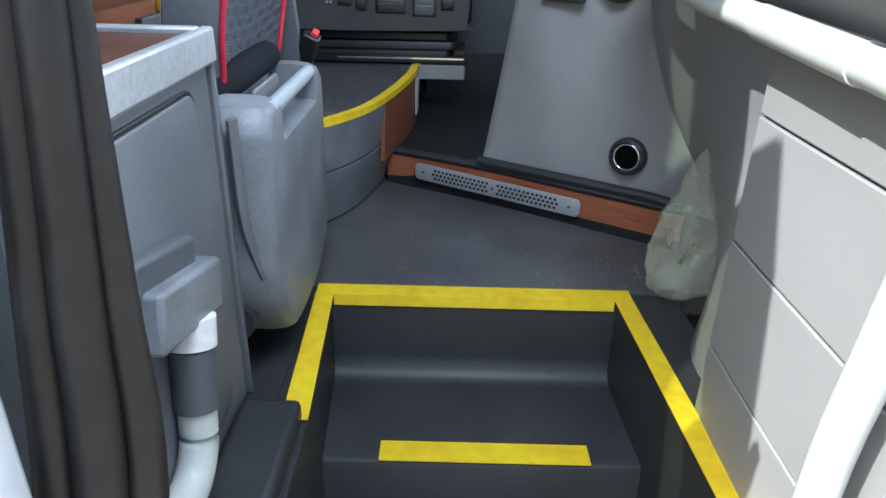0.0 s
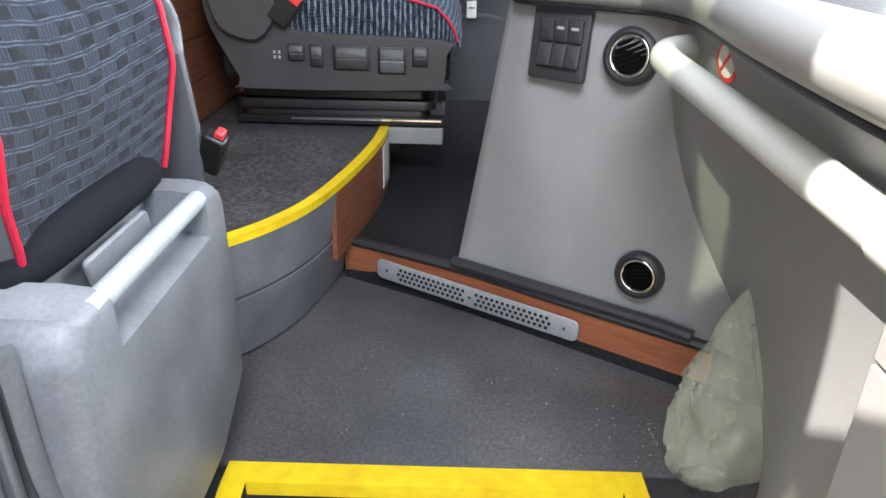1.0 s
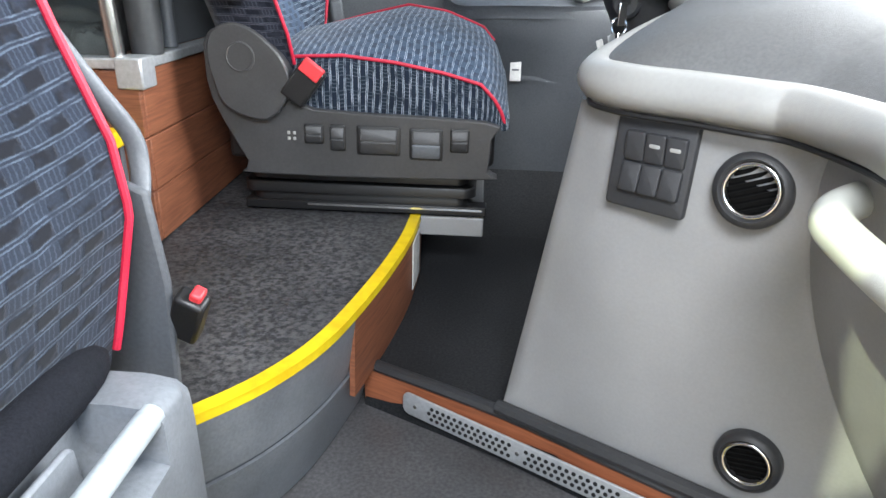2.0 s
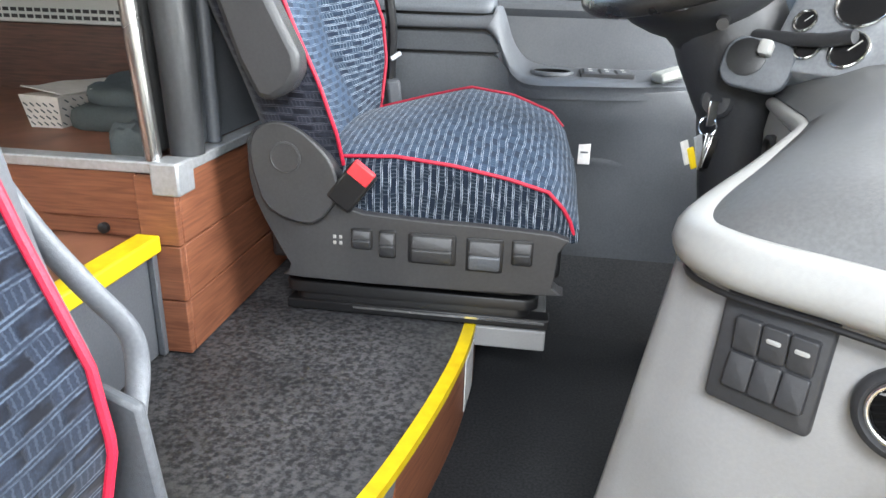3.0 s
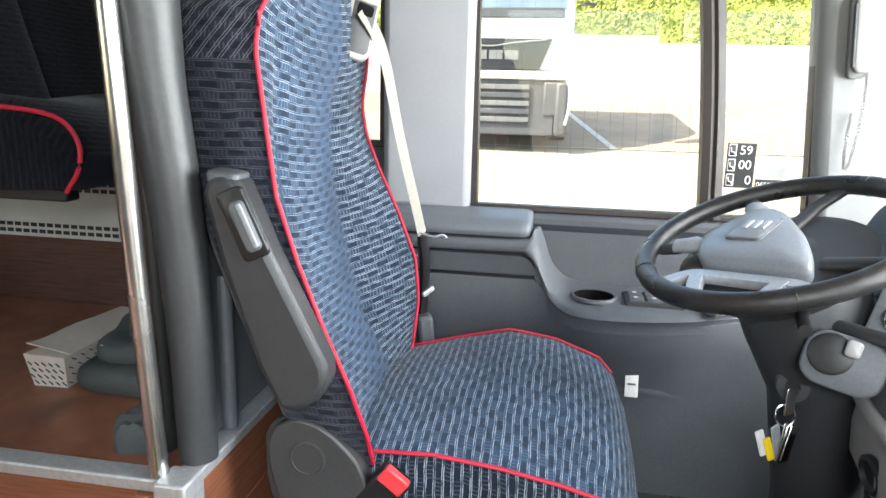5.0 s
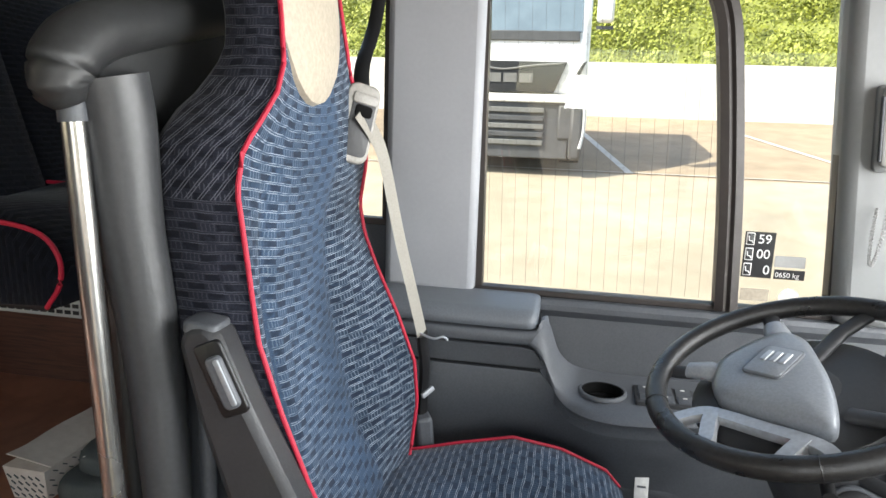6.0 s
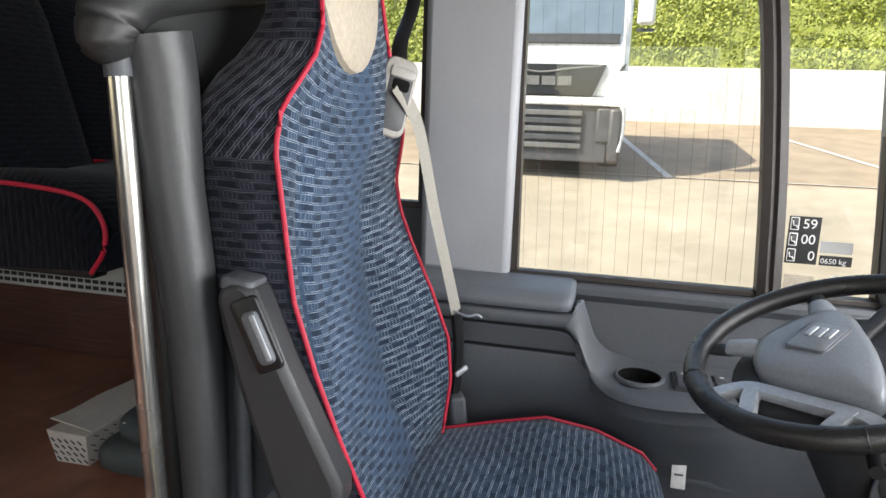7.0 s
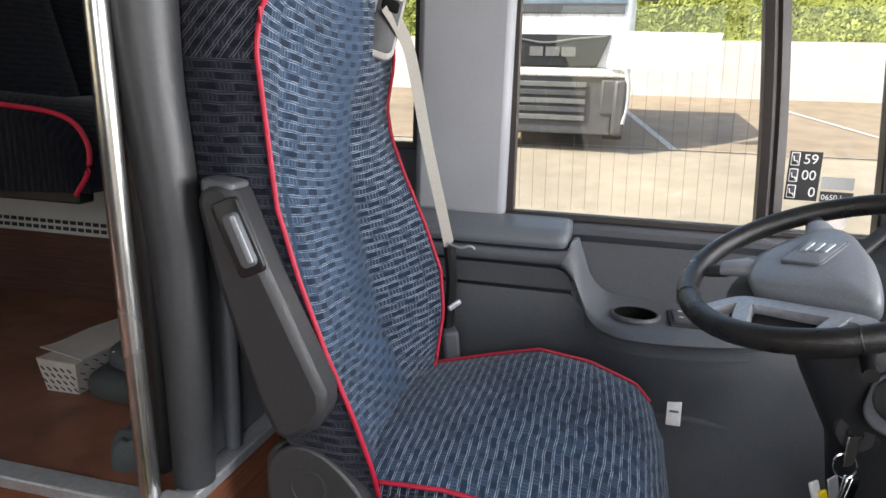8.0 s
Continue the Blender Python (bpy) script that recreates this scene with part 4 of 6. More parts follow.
for h, s in ((-0.055, 0.80), (-0.02, 0.97), (-0.006, 1.0), (0.002, 0.985), (0.008, 0.93), (0.012, 0.8), (0.014, 0.4), (0.0145, 0.1)):
    hrings.append([wheel_m @ Vector((hcx + (x - hcx) * s, hcy + (y - hcy) * s, h)) for x, y in hub_c])
part("hub", loft(hrings), HUB_GREY, wheel, "grey airbag hub", angle=60)
turn = math.degrees(math.atan2(-0.82, 0.57))
bm_ = wheel_m @ pose(-0.014, 0.037, 0.0155, 0, 0, turn)
badge = part("badge", rounded_plate(bm_ @ pose(0, -0.010, 0), 0.068, 0.084, 0.004, 0.010), BAND, wheel, "grey square badge with silver bars")
part("badge_face", rounded_plate(bm_ @ pose(0, -0.010, 0.002), 0.062, 0.078, 0.002, 0.008), HUB_GREY, badge)
for k in range(3):
    part("badge_bar", rounded_plate(bm_ @ pose(-0.016 + 0.016 * k, 0.0, 0.0035), 0.010, 0.028, 0.003, 0.002), ALU, badge)
STUBS = (((-0.085, 0.068, -0.012), (-0.110, 0.088, -0.003), (-0.138, 0.112, -0.004)), ((0.022, 0.105, -0.012), (0.030, 0.134, -0.003), (0.038, 0.165, -0.004)))
for pts in STUBS:
    part("spoke", tube([wheel_m @ Vector(q) for q in pts], [0.021, 0.022, 0.018], 14, flat=0.62, up=WN), SPOKE, wheel, "silver grey spoke stub", angle=70)
for pts in (((-0.132, 0.107, -0.010), (-0.155, 0.127, -0.010), (-0.178, 0.146, -0.006)), ((0.036, 0.158, -0.010), (0.044, 0.185, -0.010), (0.051, 0.217, -0.006)),
            ((0.02, -0.10, -0.020), (0.05, -0.14, -0.016), (0.09, -0.200, -0.008)), ((0.04, 0.05, -0.022), (0.12, 0.10, -0.016), (0.186, 0.118, -0.008))):
    part("spoke_arm", tube([wheel_m @ Vector(q) for q in pts], 0.015, 12, flat=0.6, up=WN), CHARCOAL, wheel, "charcoal spoke arm", angle=70)


def flat_bar(points, wide, thick):
    """A flat bar with rounded edges that lies in the wheel's plane."""
    pts = curve_points([(*p, -0.012) for p in points], 4)
    rings = []
    for i, p in enumerate(pts):
        d = (pts[min(i + 1, len(pts) - 1)] - pts[max(i - 1, 0)]).normalized()
        n = Vector((-d.y, d.x, 0)) * wide / 2
        u = Vector((0, 0, thick / 2))
        rings.append([wheel_m @ q for q in (p - n, p - n * 0.85 + u, p + n * 0.85 + u, p + n, p + n * 0.85 - u, p - n * 0.85 - u)])
    return loft(rings)


part("lower_bridge", flat_bar([(-0.205, -0.004), (-0.172, -0.006), (-0.146, -0.020), (-0.098, -0.088), (-0.052, -0.156), (-0.046, -0.20)], 0.024, 0.016), ALU, wheel, "brushed silver lower bridge", angle=50)
part("bridge_leg", flat_bar([(-0.150, -0.022), (-0.164, -0.044), (-0.178, -0.072), (-0.196, -0.095)], 0.026, 0.018), ALU, wheel, "brushed silver leg", angle=50)
part("bridge_leg", flat_bar([(-0.062, -0.138), (-0.085, -0.150), (-0.106, -0.163), (-0.125, -0.175)], 0.026, 0.018), ALU, wheel, "brushed silver leg", angle=50)
for a in (170, 250, 20, 300):
    c, d = math.cos(radians(a)), math.sin(radians(a))
    seam = [wheel_m @ Vector(((R + 0.0182 * math.cos(q)) * c, (R + 0.0182 * math.cos(q)) * d, 0.0182 * math.sin(q))) for q in (2 * math.pi * k / 16 for k in range(16))]
    part("leather_seam", tube(seam, 0.0009, 6, closed=True), BLACK, wheel)

part("underside", lathe([(0.130, -0.024), (0.158, -0.030), (0.160, -0.038), (0.148, -0.058), (0.118, -0.088), (0.090, -0.108), (0.080, -0.13)], wheel_m @ pose(-0.012, 0, 0), 36), CHARCOAL, wheel, "black bowl under the hub", angle=60)

column = thing("steering_column", "black steering column with ignition lock and stalks", "steering column")
c0 = wheel_m @ Vector((0, 0, -0.03))
part("shroud", tube([c0, c0 + Vector((0.03, 0.01, -0.05)), c0 + Vector((0.07, 0.02, -0.13)), c0 + Vector((0.10, 0.03, -0.25)), c0 + Vector((0.13, 0.04, -0.45)), c0 + Vector((0.17, 0.06, -0.86))], [0.06, 0.115, 0.12, 0.09, 0.085, 0.10], 18, flat=0.9, up=(1, 0, 0)), CHARCOAL, column, "charcoal column shroud", angle=60)
lock = basis((0.595, 1.115, 0.735), (-0.5, -0.85, 0.1))
part("ignition_lock", lathe([(0.032, -0.03), (0.032, 0.006), (0.026, 0.012), (0.012, 0.012), (0.011, 0.006), (0.0, 0.006)], lock, 24), CHARCOAL, column, "round ignition lock")
part("stalk", tube(curve_points([(0.60, 1.12, 0.90), (0.56, 1.03, 0.885), (0.545, 0.965, 0.88)], 4), 0.010, 10), BLACK, column)
part("stalk", tube(curve_points([(0.62, 1.08, 0.86), (0.70, 0.98, 0.86), (0.74, 0.93, 0.87)], 4), 0.012, 10), CHARCOAL, column)
lp = basis((0.630, 1.030, 0.812), (-0.42, -0.86, 0.28)) @ pose(0, 0, 0, 0, 0, -8)
plate = part("lock_plate", rounded_plate(lp, 0.118, 0.088, 0.02, 0.032), BAND, column, "grey rounded lock plate")
part("lock_ring", lathe([(0.033, 0.009), (0.033, 0.013), (0.027, 0.015), (0.0, 0.014)], lp @ pose(-0.020, 0.008, 0), 28), BLACK, plate)
part("knob", rounded_plate(lp @ pose(0.008, 0.026, 0.024), 0.022, 0.026, 0.026, 0.006), GREY_PALE, plate, "pale knob")
keys = thing("key_ring", "steel keys with a yellow tag hanging from the ignition", "keys")
ring = [Vector((0.578, 1.09, 0.69)) + Vector((0.016 * math.cos(a), 0.004 * math.sin(a), 0.018 * math.sin(a))) for a in (2 * math.pi * k / 20 for k in range(20))]
part("ring", tube(ring, 0.0018, 6, closed=True), CHROME, keys)
part("key", placed_box(pose(0.583, 1.09, 0.715, 0, 0, 30), 0.022, 0.004, 0.05), CHROME, keys, bevel=0.002)
for dx, ang, mat, ln in ((-0.008, -18, ALU, 0.07), (0.004, 6, CHROME, 0.075), (0.012, 16, CHROME, 0.066)):
    part("key", placed_box(pose(0.578 + dx, 1.088, 0.64, 0, ang, 35), 0.02, 0.003, ln), mat, keys, bevel=0.002)
part("yellow_tag", placed_box(pose(0.558, 1.085, 0.628, 0, -20, 20), 0.014, 0.006, 0.045), TAPE, keys, bevel=0.003)
part("white_tag", placed_box(pose(0.545, 1.085, 0.638, 0, -20, 20), 0.016, 0.005, 0.05), PAPER, keys, bevel=0.004)


# ---- driver's side wall, windows, shell ----
def cut_away(ob, bm):
    """Takes the shape bm out of ob for good."""
    tool = part("tool", bm, SHELL)
    mod = ob.modifiers.new("cut", "BOOLEAN")
    mod.object, mod.solver = tool, "EXACT"
    me = bpy.data.meshes.new_from_object(ob.evaluated_get(bpy.context.evaluated_depsgraph_get()))
    ob.modifiers.remove(mod)
    ob.data = me
    bpy.data.objects.remove(tool)


# lower and upper edge of the moulded band that runs under the ledge and swings out into the shelf
SWING = [((-0.90, 1.615, 0.824), (-0.90, 1.617, 0.858)), ((-0.30, 1.615, 0.824), (-0.30, 1.617, 0.858)), ((0.06, 1.615, 0.826), (0.085, 1.617, 0.860)), ((0.100, 1.615, 0.824), (0.125, 1.63, 0.885)), ((0.130, 1.613, 0.797), (0.143, 1.665, 0.872)),
         ((0.153, 1.606, 0.752), (0.166, 1.68, 0.805)), ((0.172, 1.588, 0.720), (0.186, 1.705, 0.768)), ((0.202, 1.562, 0.700), (0.213, 1.735, 0.740)), ((0.244, 1.525, 0.698), (0.253, 1.752, 0.726)), ((0.301, 1.500, 0.702), (0.31, 1.757, 0.721)),
         ((0.375, 1.50, 0.704), (0.40, 1.757, 0.721)), ((0.48, 1.525, 0.704), (0.50, 1.757, 0.721)), ((0.60, 1.58, 0.704), (0.61, 1.757, 0.721)), ((0.75, 1.63, 0.704), (0.76, 1.757, 0.721)), ((1.5, 1.65, 0.704), (1.5, 1.757, 0.721))]


def swing_band():
    low = curve_points([a for a, b in SWING], 4)
    top = curve_points([b for a, b in SWING], 4)
    rings = []
    for a, b in zip(low, top):
        d = b - a
        n = Vector((0, -d.z, d.y)).normalized()
        h = min(0.010, d.length * 0.16)
        back = Vector((0, 0.035, 0)) if d.y < 0.05 else Vector((0, 0.0, -0.035))
        rings.append([a + back + Vector((0, 0.01, 0)), a - n * 0.012 + d * 0.03, a, a + d * 0.06 + n * h * 0.7, a + d * 0.16 + n * h, a + d * 0.5 + n * h, a + d * 0.88 + n * h * 0.9, b + n * h * 0.3, b + back])
    return loft(rings, True, True)


def lower_panel():
    rings = []
    for k in range(64):
        x = -0.9 + 2.4 * k / 63 if k < 1 else -0.9 + 0.0381 * k
        top = table(x, [(-1.0, 1.625, 0.757), (0.145, 1.625, 0.757), (0.172, 1.60, 0.713), (0.202, 1.572, 0.690), (0.244, 1.534, 0.688), (0.301, 1.51, 0.691), (0.375, 1.51, 0.693), (0.48, 1.535, 0.693), (0.60, 1.588, 0.693), (0.75, 1.63, 0.693), (1.6, 1.65, 0.693)])
        y, z = top
        rings.append([(x, y, z), (x, y - 0.003, z - 0.006), (x, lerp(y, 1.615, 0.35), lerp(z, 0.48, 0.45)), (x, lerp(y, 1.61, 0.8), 0.50), (x, 1.605, 0.40), (x, 1.60, 0.10), (x, 1.66, 0.10), (x, 1.66, z)])
    return loft(rings, True, True)


wall = thing("driver_side_console", "dark grey moulded side console with armrest ledge and cup holder", "side console")
part("backing", box(-0.9, 1.5, 1.665, 1.795, 0.10, 0.70), BLACK, wall, smooth=False)
part("backing", box(-0.9, 0.12, 1.640, 1.795, 0.70, 0.872), BLACK, wall, smooth=False)
part("lower_panel", lower_panel(), GREY_DARK, wall, angle=50)
part("middle_panel", prism([(-0.9, 0.765), (0.142, 0.766), (0.122, 0.800), (0.110, 0.812), (0.092, 0.817), (-0.9, 0.816)], 1.621, 1.65, "y"), GREY_DARK, wall, bevel=0.003)
shelf = part("shelf_band", swing_band(), BAND, wall, "grey moulded band swinging out into a shelf", angle=60)
cup = basis((0.281, 1.632, 0.722), (0, 0, 1))
cut_away(shelf, lathe([(0.046, -0.09), (0.046, 0.06)], cup, 32))
shelf.data.set_sharp_from_angle(angle=radians(50))
cp = part("cup_holder", lathe([(0.0455, -0.065), (0.0455, 0.003), (0.047, 0.0042), (0.050, 0.0042), (0.051, 0.003), (0.051, 0.0), (0.047, -0.002), (0.047, -0.066)], cup, 36, caps=False), VENT_BLACK, wall, "round cup holder with a raised rim", angle=50)
part("rim_ring", lathe([(0.049, 0.004), (0.052, 0.0055), (0.055, 0.005), (0.058, 0.002), (0.058, -0.004), (0.050, -0.004)], cup, 36, caps=False), BAND, cp, "grey outer rim", angle=60)
part("cup_floor", lathe([(0.045, -0.064), (0.045, -0.060), (0.0, -0.060)], cup, 28), VENT_BLACK, cp)
pad = [(1.612, 0.866), (1.608, 0.874), (1.609, 0.886), (1.622, 0.902), (1.645, 0.910), (1.775, 0.914), (1.775, 0.866)]
rings = [[(x, lerp(1.70, y, sc), lerp(0.885, z, sc)) for y, z in pad] for x, sc in ((-0.9, 1.0), (-0.2, 1.0), (0.085, 1.0), (0.103, 0.97), (0.113, 0.87), (0.116, 0.7))]
part("ledge_pad", loft(rings), PAD, wall, "bluish grey padded ledge", angle=50)
card = [(1.795, 0.70), (1.752, 0.715), (1.764, 0.80), (1.770, 0.858), (1.760, 0.868), (1.752, 0.878), (1.752, 0.892), (1.760, 0.903), (1.795, 0.905)]
part("floor_cove", prism([(1.30, 0.098), (1.606, 0.098), (1.606, 0.214), (1.57, 0.190), (1.50, 0.148), (1.40, 0.114)], 0.17, 1.5, "x"), VINYL_SHADED, wall, "dark vinyl cove running up the wall, deepened for dash shade", angle=60)
part("recessed_panel", prism(card, 0.117, 1.5, "x"), GREY_DARK, wall, "dark recessed panel under the window", angle=25)
sb = part("window_switch", rounded_plate(pose(0.424, 1.632, 0.7225), 0.14, 0.105, 0.012, 0.006), CHARCOAL, wall, "black window switch block")
for i in range(3):
    for j in range(2):
        part("rocker", rounded_plate(pose(0.382 + 0.043 * i, 1.609 + 0.047 * j, 0.7285, 4), 0.037, 0.040, 0.006, 0.004), GREY_DARK, sb)
        part("rocker_mark", rounded_plate(pose(0.382 + 0.043 * i, 1.617 + 0.047 * j, 0.7325, 4), 0.010, 0.006, 0.001, 0.001), PAPER, sb)
def foot_box():
    """A narrow sloping ledge along the wall, undercut below, that runs out into the wall."""
    rings = []
    for x, out in ((0.10, 1.0), (0.40, 1.0), (0.44, 0.9), (0.50, 0.6), (0.58, 0.3), (0.68, 0.05)):
        y = [lerp(1.612, a, 0.5 * out) for a in (1.602, 1.590, 1.568, 1.564, 1.568, 1.595, 1.604)]
        drop = 0.03 * (1 - out)
        rings.append([(x, 1.64, 0.562 - drop)] + [(x, a, z - drop) for a, z in zip(y, (0.556, 0.548, 0.510, 0.498, 0.490, 0.455, 0.40))] + [(x, 1.64, 0.40)])
    return loft(rings)


part("foot_ledge", foot_box(), GREY_DARK, wall, "grey moulded ledge along the footwell wall", angle=50)
part("door_pull", placed_box(pose(0.60, 1.59, 0.740, 0, -14, 24), 0.13, 0.05, 0.026), RAIL_WHITE, wall, "pale grey pull", bevel=0.008)

side_label = tagged(part("side_label", rounded_plate(basis((0.384, 1.5670, 0.5230), (0, -0.97, 0.24)), 0.032, 0.064, 0.002, 0.002), PAPER), "white paper label on the moulded ledge beside the seat", "label")
part("print_line", rounded_plate(basis((0.384, 1.5670, 0.5230), (0, -0.97, 0.24)) @ pose(0, 0, 0.0012), 0.020, 0.005, 0.001, 0.001), GREY_DARK, side_label)
part("label_clip", tube([(0.346, 1.582, 0.536), (0.356, 1.580, 0.540), (0.370, 1.582, 0.540)], 0.005, 8), BLACK, side_label)

# outer wall as beams round the window openings
def shell_box(name, a, mat, label, bevel=0.003):
    return structure(name, box(*a), mat, label, bevel)


shell_box("wall_left_low", (-4.0, 1.6, 1.80, 1.86, -0.5, 0.905), CHARCOAL, "grey coach side wall below the windows")
shell_box("wall_left_top", (-4.0, 1.6, 1.80, 1.86, 1.80, 2.6), GREY_DARK, "grey coach side wall above the windows")
shell_box("pillar_driver", (-0.305, -0.06, 1.755, 1.86, 0.90, 1.80), PILLAR, "light grey covered pillar beside the driver's window", 0.02)
structure("pillar_front", prism([(0.806, 0.90), (0.985, 0.90), (0.925, 1.80), (0.732, 1.80)], 1.74, 1.86, "y"), PILLAR_FRONT, "light grey front pillar cover", 0.03)
shell_box("pillar_rear", (-0.98, -0.90, 1.76, 1.86, 0.90, 1.80), GREY_DARK, "dark pillar between the passenger windows", 0.01)


def window(name, x0, x1, y, z0, z1, label, bar=0.018, glass=GLASS):
    w = thing(name, label, "window", kind="structure")
    for a in ((x0, x1, z0, z0 + bar), (x0, x1, z1 - bar, z1)):
        part("window_frame", box(a[0], a[1], y - 0.012, y + 0.03, a[2], a[3]), FRAME_BROWN, w, bevel=0.003)
    for xa in (x0, x1 - bar):
        part("window_frame", box(xa, xa + bar, y - 0.012, y + 0.03, z0 + bar, z1 - bar), FRAME_BROWN, w, bevel=0.003)
    g = part("pane", box(x0 + 0.004, x1 - 0.004, y + 0.012, y + 0.016, z0 + 0.004, z1 - 0.004), glass, w, smooth=False)
    g.visible_shadow = glass is not GLASS
    return w


dw = thing("window_1", "driver's side window with a dark sliding frame", "window", kind="structure")


def jamb(points, section):
    """Sweeps a flat section of (across, depth) pairs up a leaning line in the window's plane."""
    pts = curve_points(points, 6)
    rings = []
    for i, q in enumerate(pts):
        d = (pts[min(i + 1, len(pts) - 1)] - pts[max(i - 1, 0)]).normalized()
        nrm = Vector((d.z, 0, -d.x))
        rings.append([q + nrm * a + Vector((0, b, 0)) for a, b in section])
    return loft(rings)


BEAD = ((-0.008, -0.012), (0.008, -0.012), (0.008, 0.03), (-0.008, 0.03))
part("window_frame", box(-0.06, 0.812, 1.778, 1.82, 0.905, 0.921), FRAME_BROWN, dw, bevel=0.003)
part("window_frame", box(-0.07, 0.75, 1.778, 1.82, 1.784, 1.80), FRAME_BROWN, dw, bevel=0.003)
part("window_frame", jamb([(-0.050, 1.79, 0.921), (-0.058, 1.79, 1.35), (-0.064, 1.79, 1.784)], BEAD), FRAME_BROWN, dw, angle=30)
part("window_frame", jamb([(0.806, 1.79, 0.921), (0.784, 1.79, 1.26), (0.762, 1.79, 1.55), (0.745, 1.79, 1.784)], BEAD), FRAME_BROWN, dw, angle=30)
g = part("pane", box(-0.056, 0.80, 1.802, 1.806, 0.909, 1.796), GLASS, dw, smooth=False)
g.visible_shadow = False
# curved upright of the sliding sash
SASH = [(0.568, 1.787, 0.91), (0.553, 1.787, 1.15), (0.534, 1.787, 1.35), (0.512, 1.787, 1.53), (0.497, 1.787, 1.61), (0.468, 1.787, 1.68), (0.42, 1.787, 1.735), (0.34, 1.787, 1.772)]
part("sash_upright", jamb(SASH, ((-0.027, -0.014), (-0.008, -0.02), (0.0, -0.014), (0.008, -0.02), (0.027, -0.014), (0.027, 0.03), (-0.027, 0.03))), FRAME_BROWN, dw, "dark brown curved sash upright", angle=30)
for k in range(17):
    x = -0.030 + 0.0335 * k
    part("heating_wire", tube([(x, 1.8005, 0.93), (x - 0.010, 1.8005, 1.3), (x - 0.028, 1.8005, 1.78)], 0.00032, 4), RUBBER, dw, smooth=False)
shell_box("wall_left_mid", (-0.92, -0.305, 1.80, 1.86, 0.905, 1.065), GREY_DARK, "grey side panel below the passenger window")
shell_box("wall_left_rear", (-4.0, -0.92, 1.80, 1.86, 0.905, 1.54), CHARCOAL, "dark side panel beside the passenger seats")
window("window_2", -0.92, -0.30, 1.79, 1.065, 1.80, "passenger side window in a dark frame")
window("window_3", -4.0, -0.93, 1.79, 1.54, 1.80, "passenger side window in a dark frame")
# unseen opening sized so its sun lands as the pale patch on the dashboard
window("sun_patch_window", -0.90, -0.512, -0.83, 2.10, 2.416, "unseen tinted opening that throws the pale sun patch", glass=TINTED)
window("window_6", -4.0, -0.955, -0.83, 1.104, 1.75, "passenger window in a dark frame")
window("window_4", 0.97, 1.5, 1.79, 0.905, 1.80, "narrow quarter window beside the windscreen")

shell_box("floor_passenger", (-4.0, -0.425, -0.86, 0.80, 0.40, 0.486), WOOD_FLOOR, "dark wood vinyl aisle floor", 0.0)
shell_box("underfloor", (-4.0, 1.6, 0.03, 1.80, -0.10, -0.052), BLACK, "underside of the coach floor", 0.0)
shell_box("ceiling", (-4.0, 1.6, -0.88, 1.86, 2.6, 2.65), GREY_PALE, "pale grey coach ceiling", 0.0)
shell_box("wall_rear", (-4.06, -4.0, -0.88, 1.86, -0.5, 2.6), CHARCOAL, "dark rear wall of the cabin", 0.0)
shell_box("wall_right_low", (-4.0, -0.16, -0.86, -0.80, -0.5, 0.905), GREY_DARK, "dark coach wall behind the door", 0.0)
shell_box("wall_right_mid", (-4.0, -0.262, -0.86, -0.80, 0.907, 1.10), GREY_DARK, "dark coach wall behind the door", 0.0)
shell_box("wall_right_top", (-4.0, 1.6, -0.86, -0.80, 2.42, 2.6), GREY_DARK, "coach wall above the windows", 0.0)
shell_box("wall_right_header", (-0.51, 1.6, -0.86, -0.80, 1.762, 2.418), GREY_DARK, "coach wall above the door", 0.0)
# out of view; right edge cut to the shadow line wanted on the service covers
PIER = [(-0.510, 1.102), (-0.265, 1.102), (-0.265, 0.910), (-0.165, 0.910), (-0.165, 0.720), (-0.100, 0.720), (-0.145, 0.916), (-0.235, 1.100), (-0.270, 1.250), (-0.265, 1.380), (-0.235, 1.460), (-0.200, 1.760), (-0.510, 1.760)]
tagged(part("wall_right_pier", prism(PIER, -0.86, -0.80, "y"), GREY_DARK), "unseen coach wall edged to shape the shadow by the steps", "wall", kind="structure")
shell_box("wall_right_rear", (-4.0, -0.956, -0.86, -0.80, 1.752, 2.418), GREY_DARK, "dark coach wall above the passenger window", 0.0)
# added fillers out of view that trim the sun patch below and beside
shell_box("sun_patch_sill", (-0.90, -0.513, -0.86, -0.80, 1.102, 2.098), GREY_DARK, "unseen wall that trims the sun patch from below", 0.0)
shell_box("pillar_right", (-0.953, -0.902, -0.86, -0.80, 1.102, 2.418), GREY_DARK, "unseen pillar closing the wall beside the sun patch opening", 0.0)
shell_box("wall_right_front", (0.72, 1.6, -0.88, -0.82, -0.6, 0.60), GREY_DARK, "coach wall ahead of the door", 0.0)
shell_box("pillar_door_front", (0.74, 0.86, -0.88, -0.82, 0.60, 1.76), GREY_DARK, "front door pillar", 0.01)
shell_box("wall_front_low", (1.54, 1.60, -0.86, 1.80, -0.5, 0.72), GREY_DARK, "dark front wall below the windscreen", 0.0)
shell_box("wall_front_top", (1.50, 1.60, -0.86, 1.80, 1.86, 2.6), GREY_DARK, "wall above the windscreen", 0.0)
wsn = thing("windscreen", "large curved windscreen", "windscreen", kind="structure")
g = part("pane", box(1.56, 1.566, -0.84, 1.80, 0.72, 1.86), GLASS, wsn, smooth=False)
g.visible_shadow = False
part("dashboard_shelf", box(1.05, 1.55, -0.8, 1.78, 0.55, 0.82), GREY_DARK, dash, "dark shelf under the windscreen", bevel=0.03)

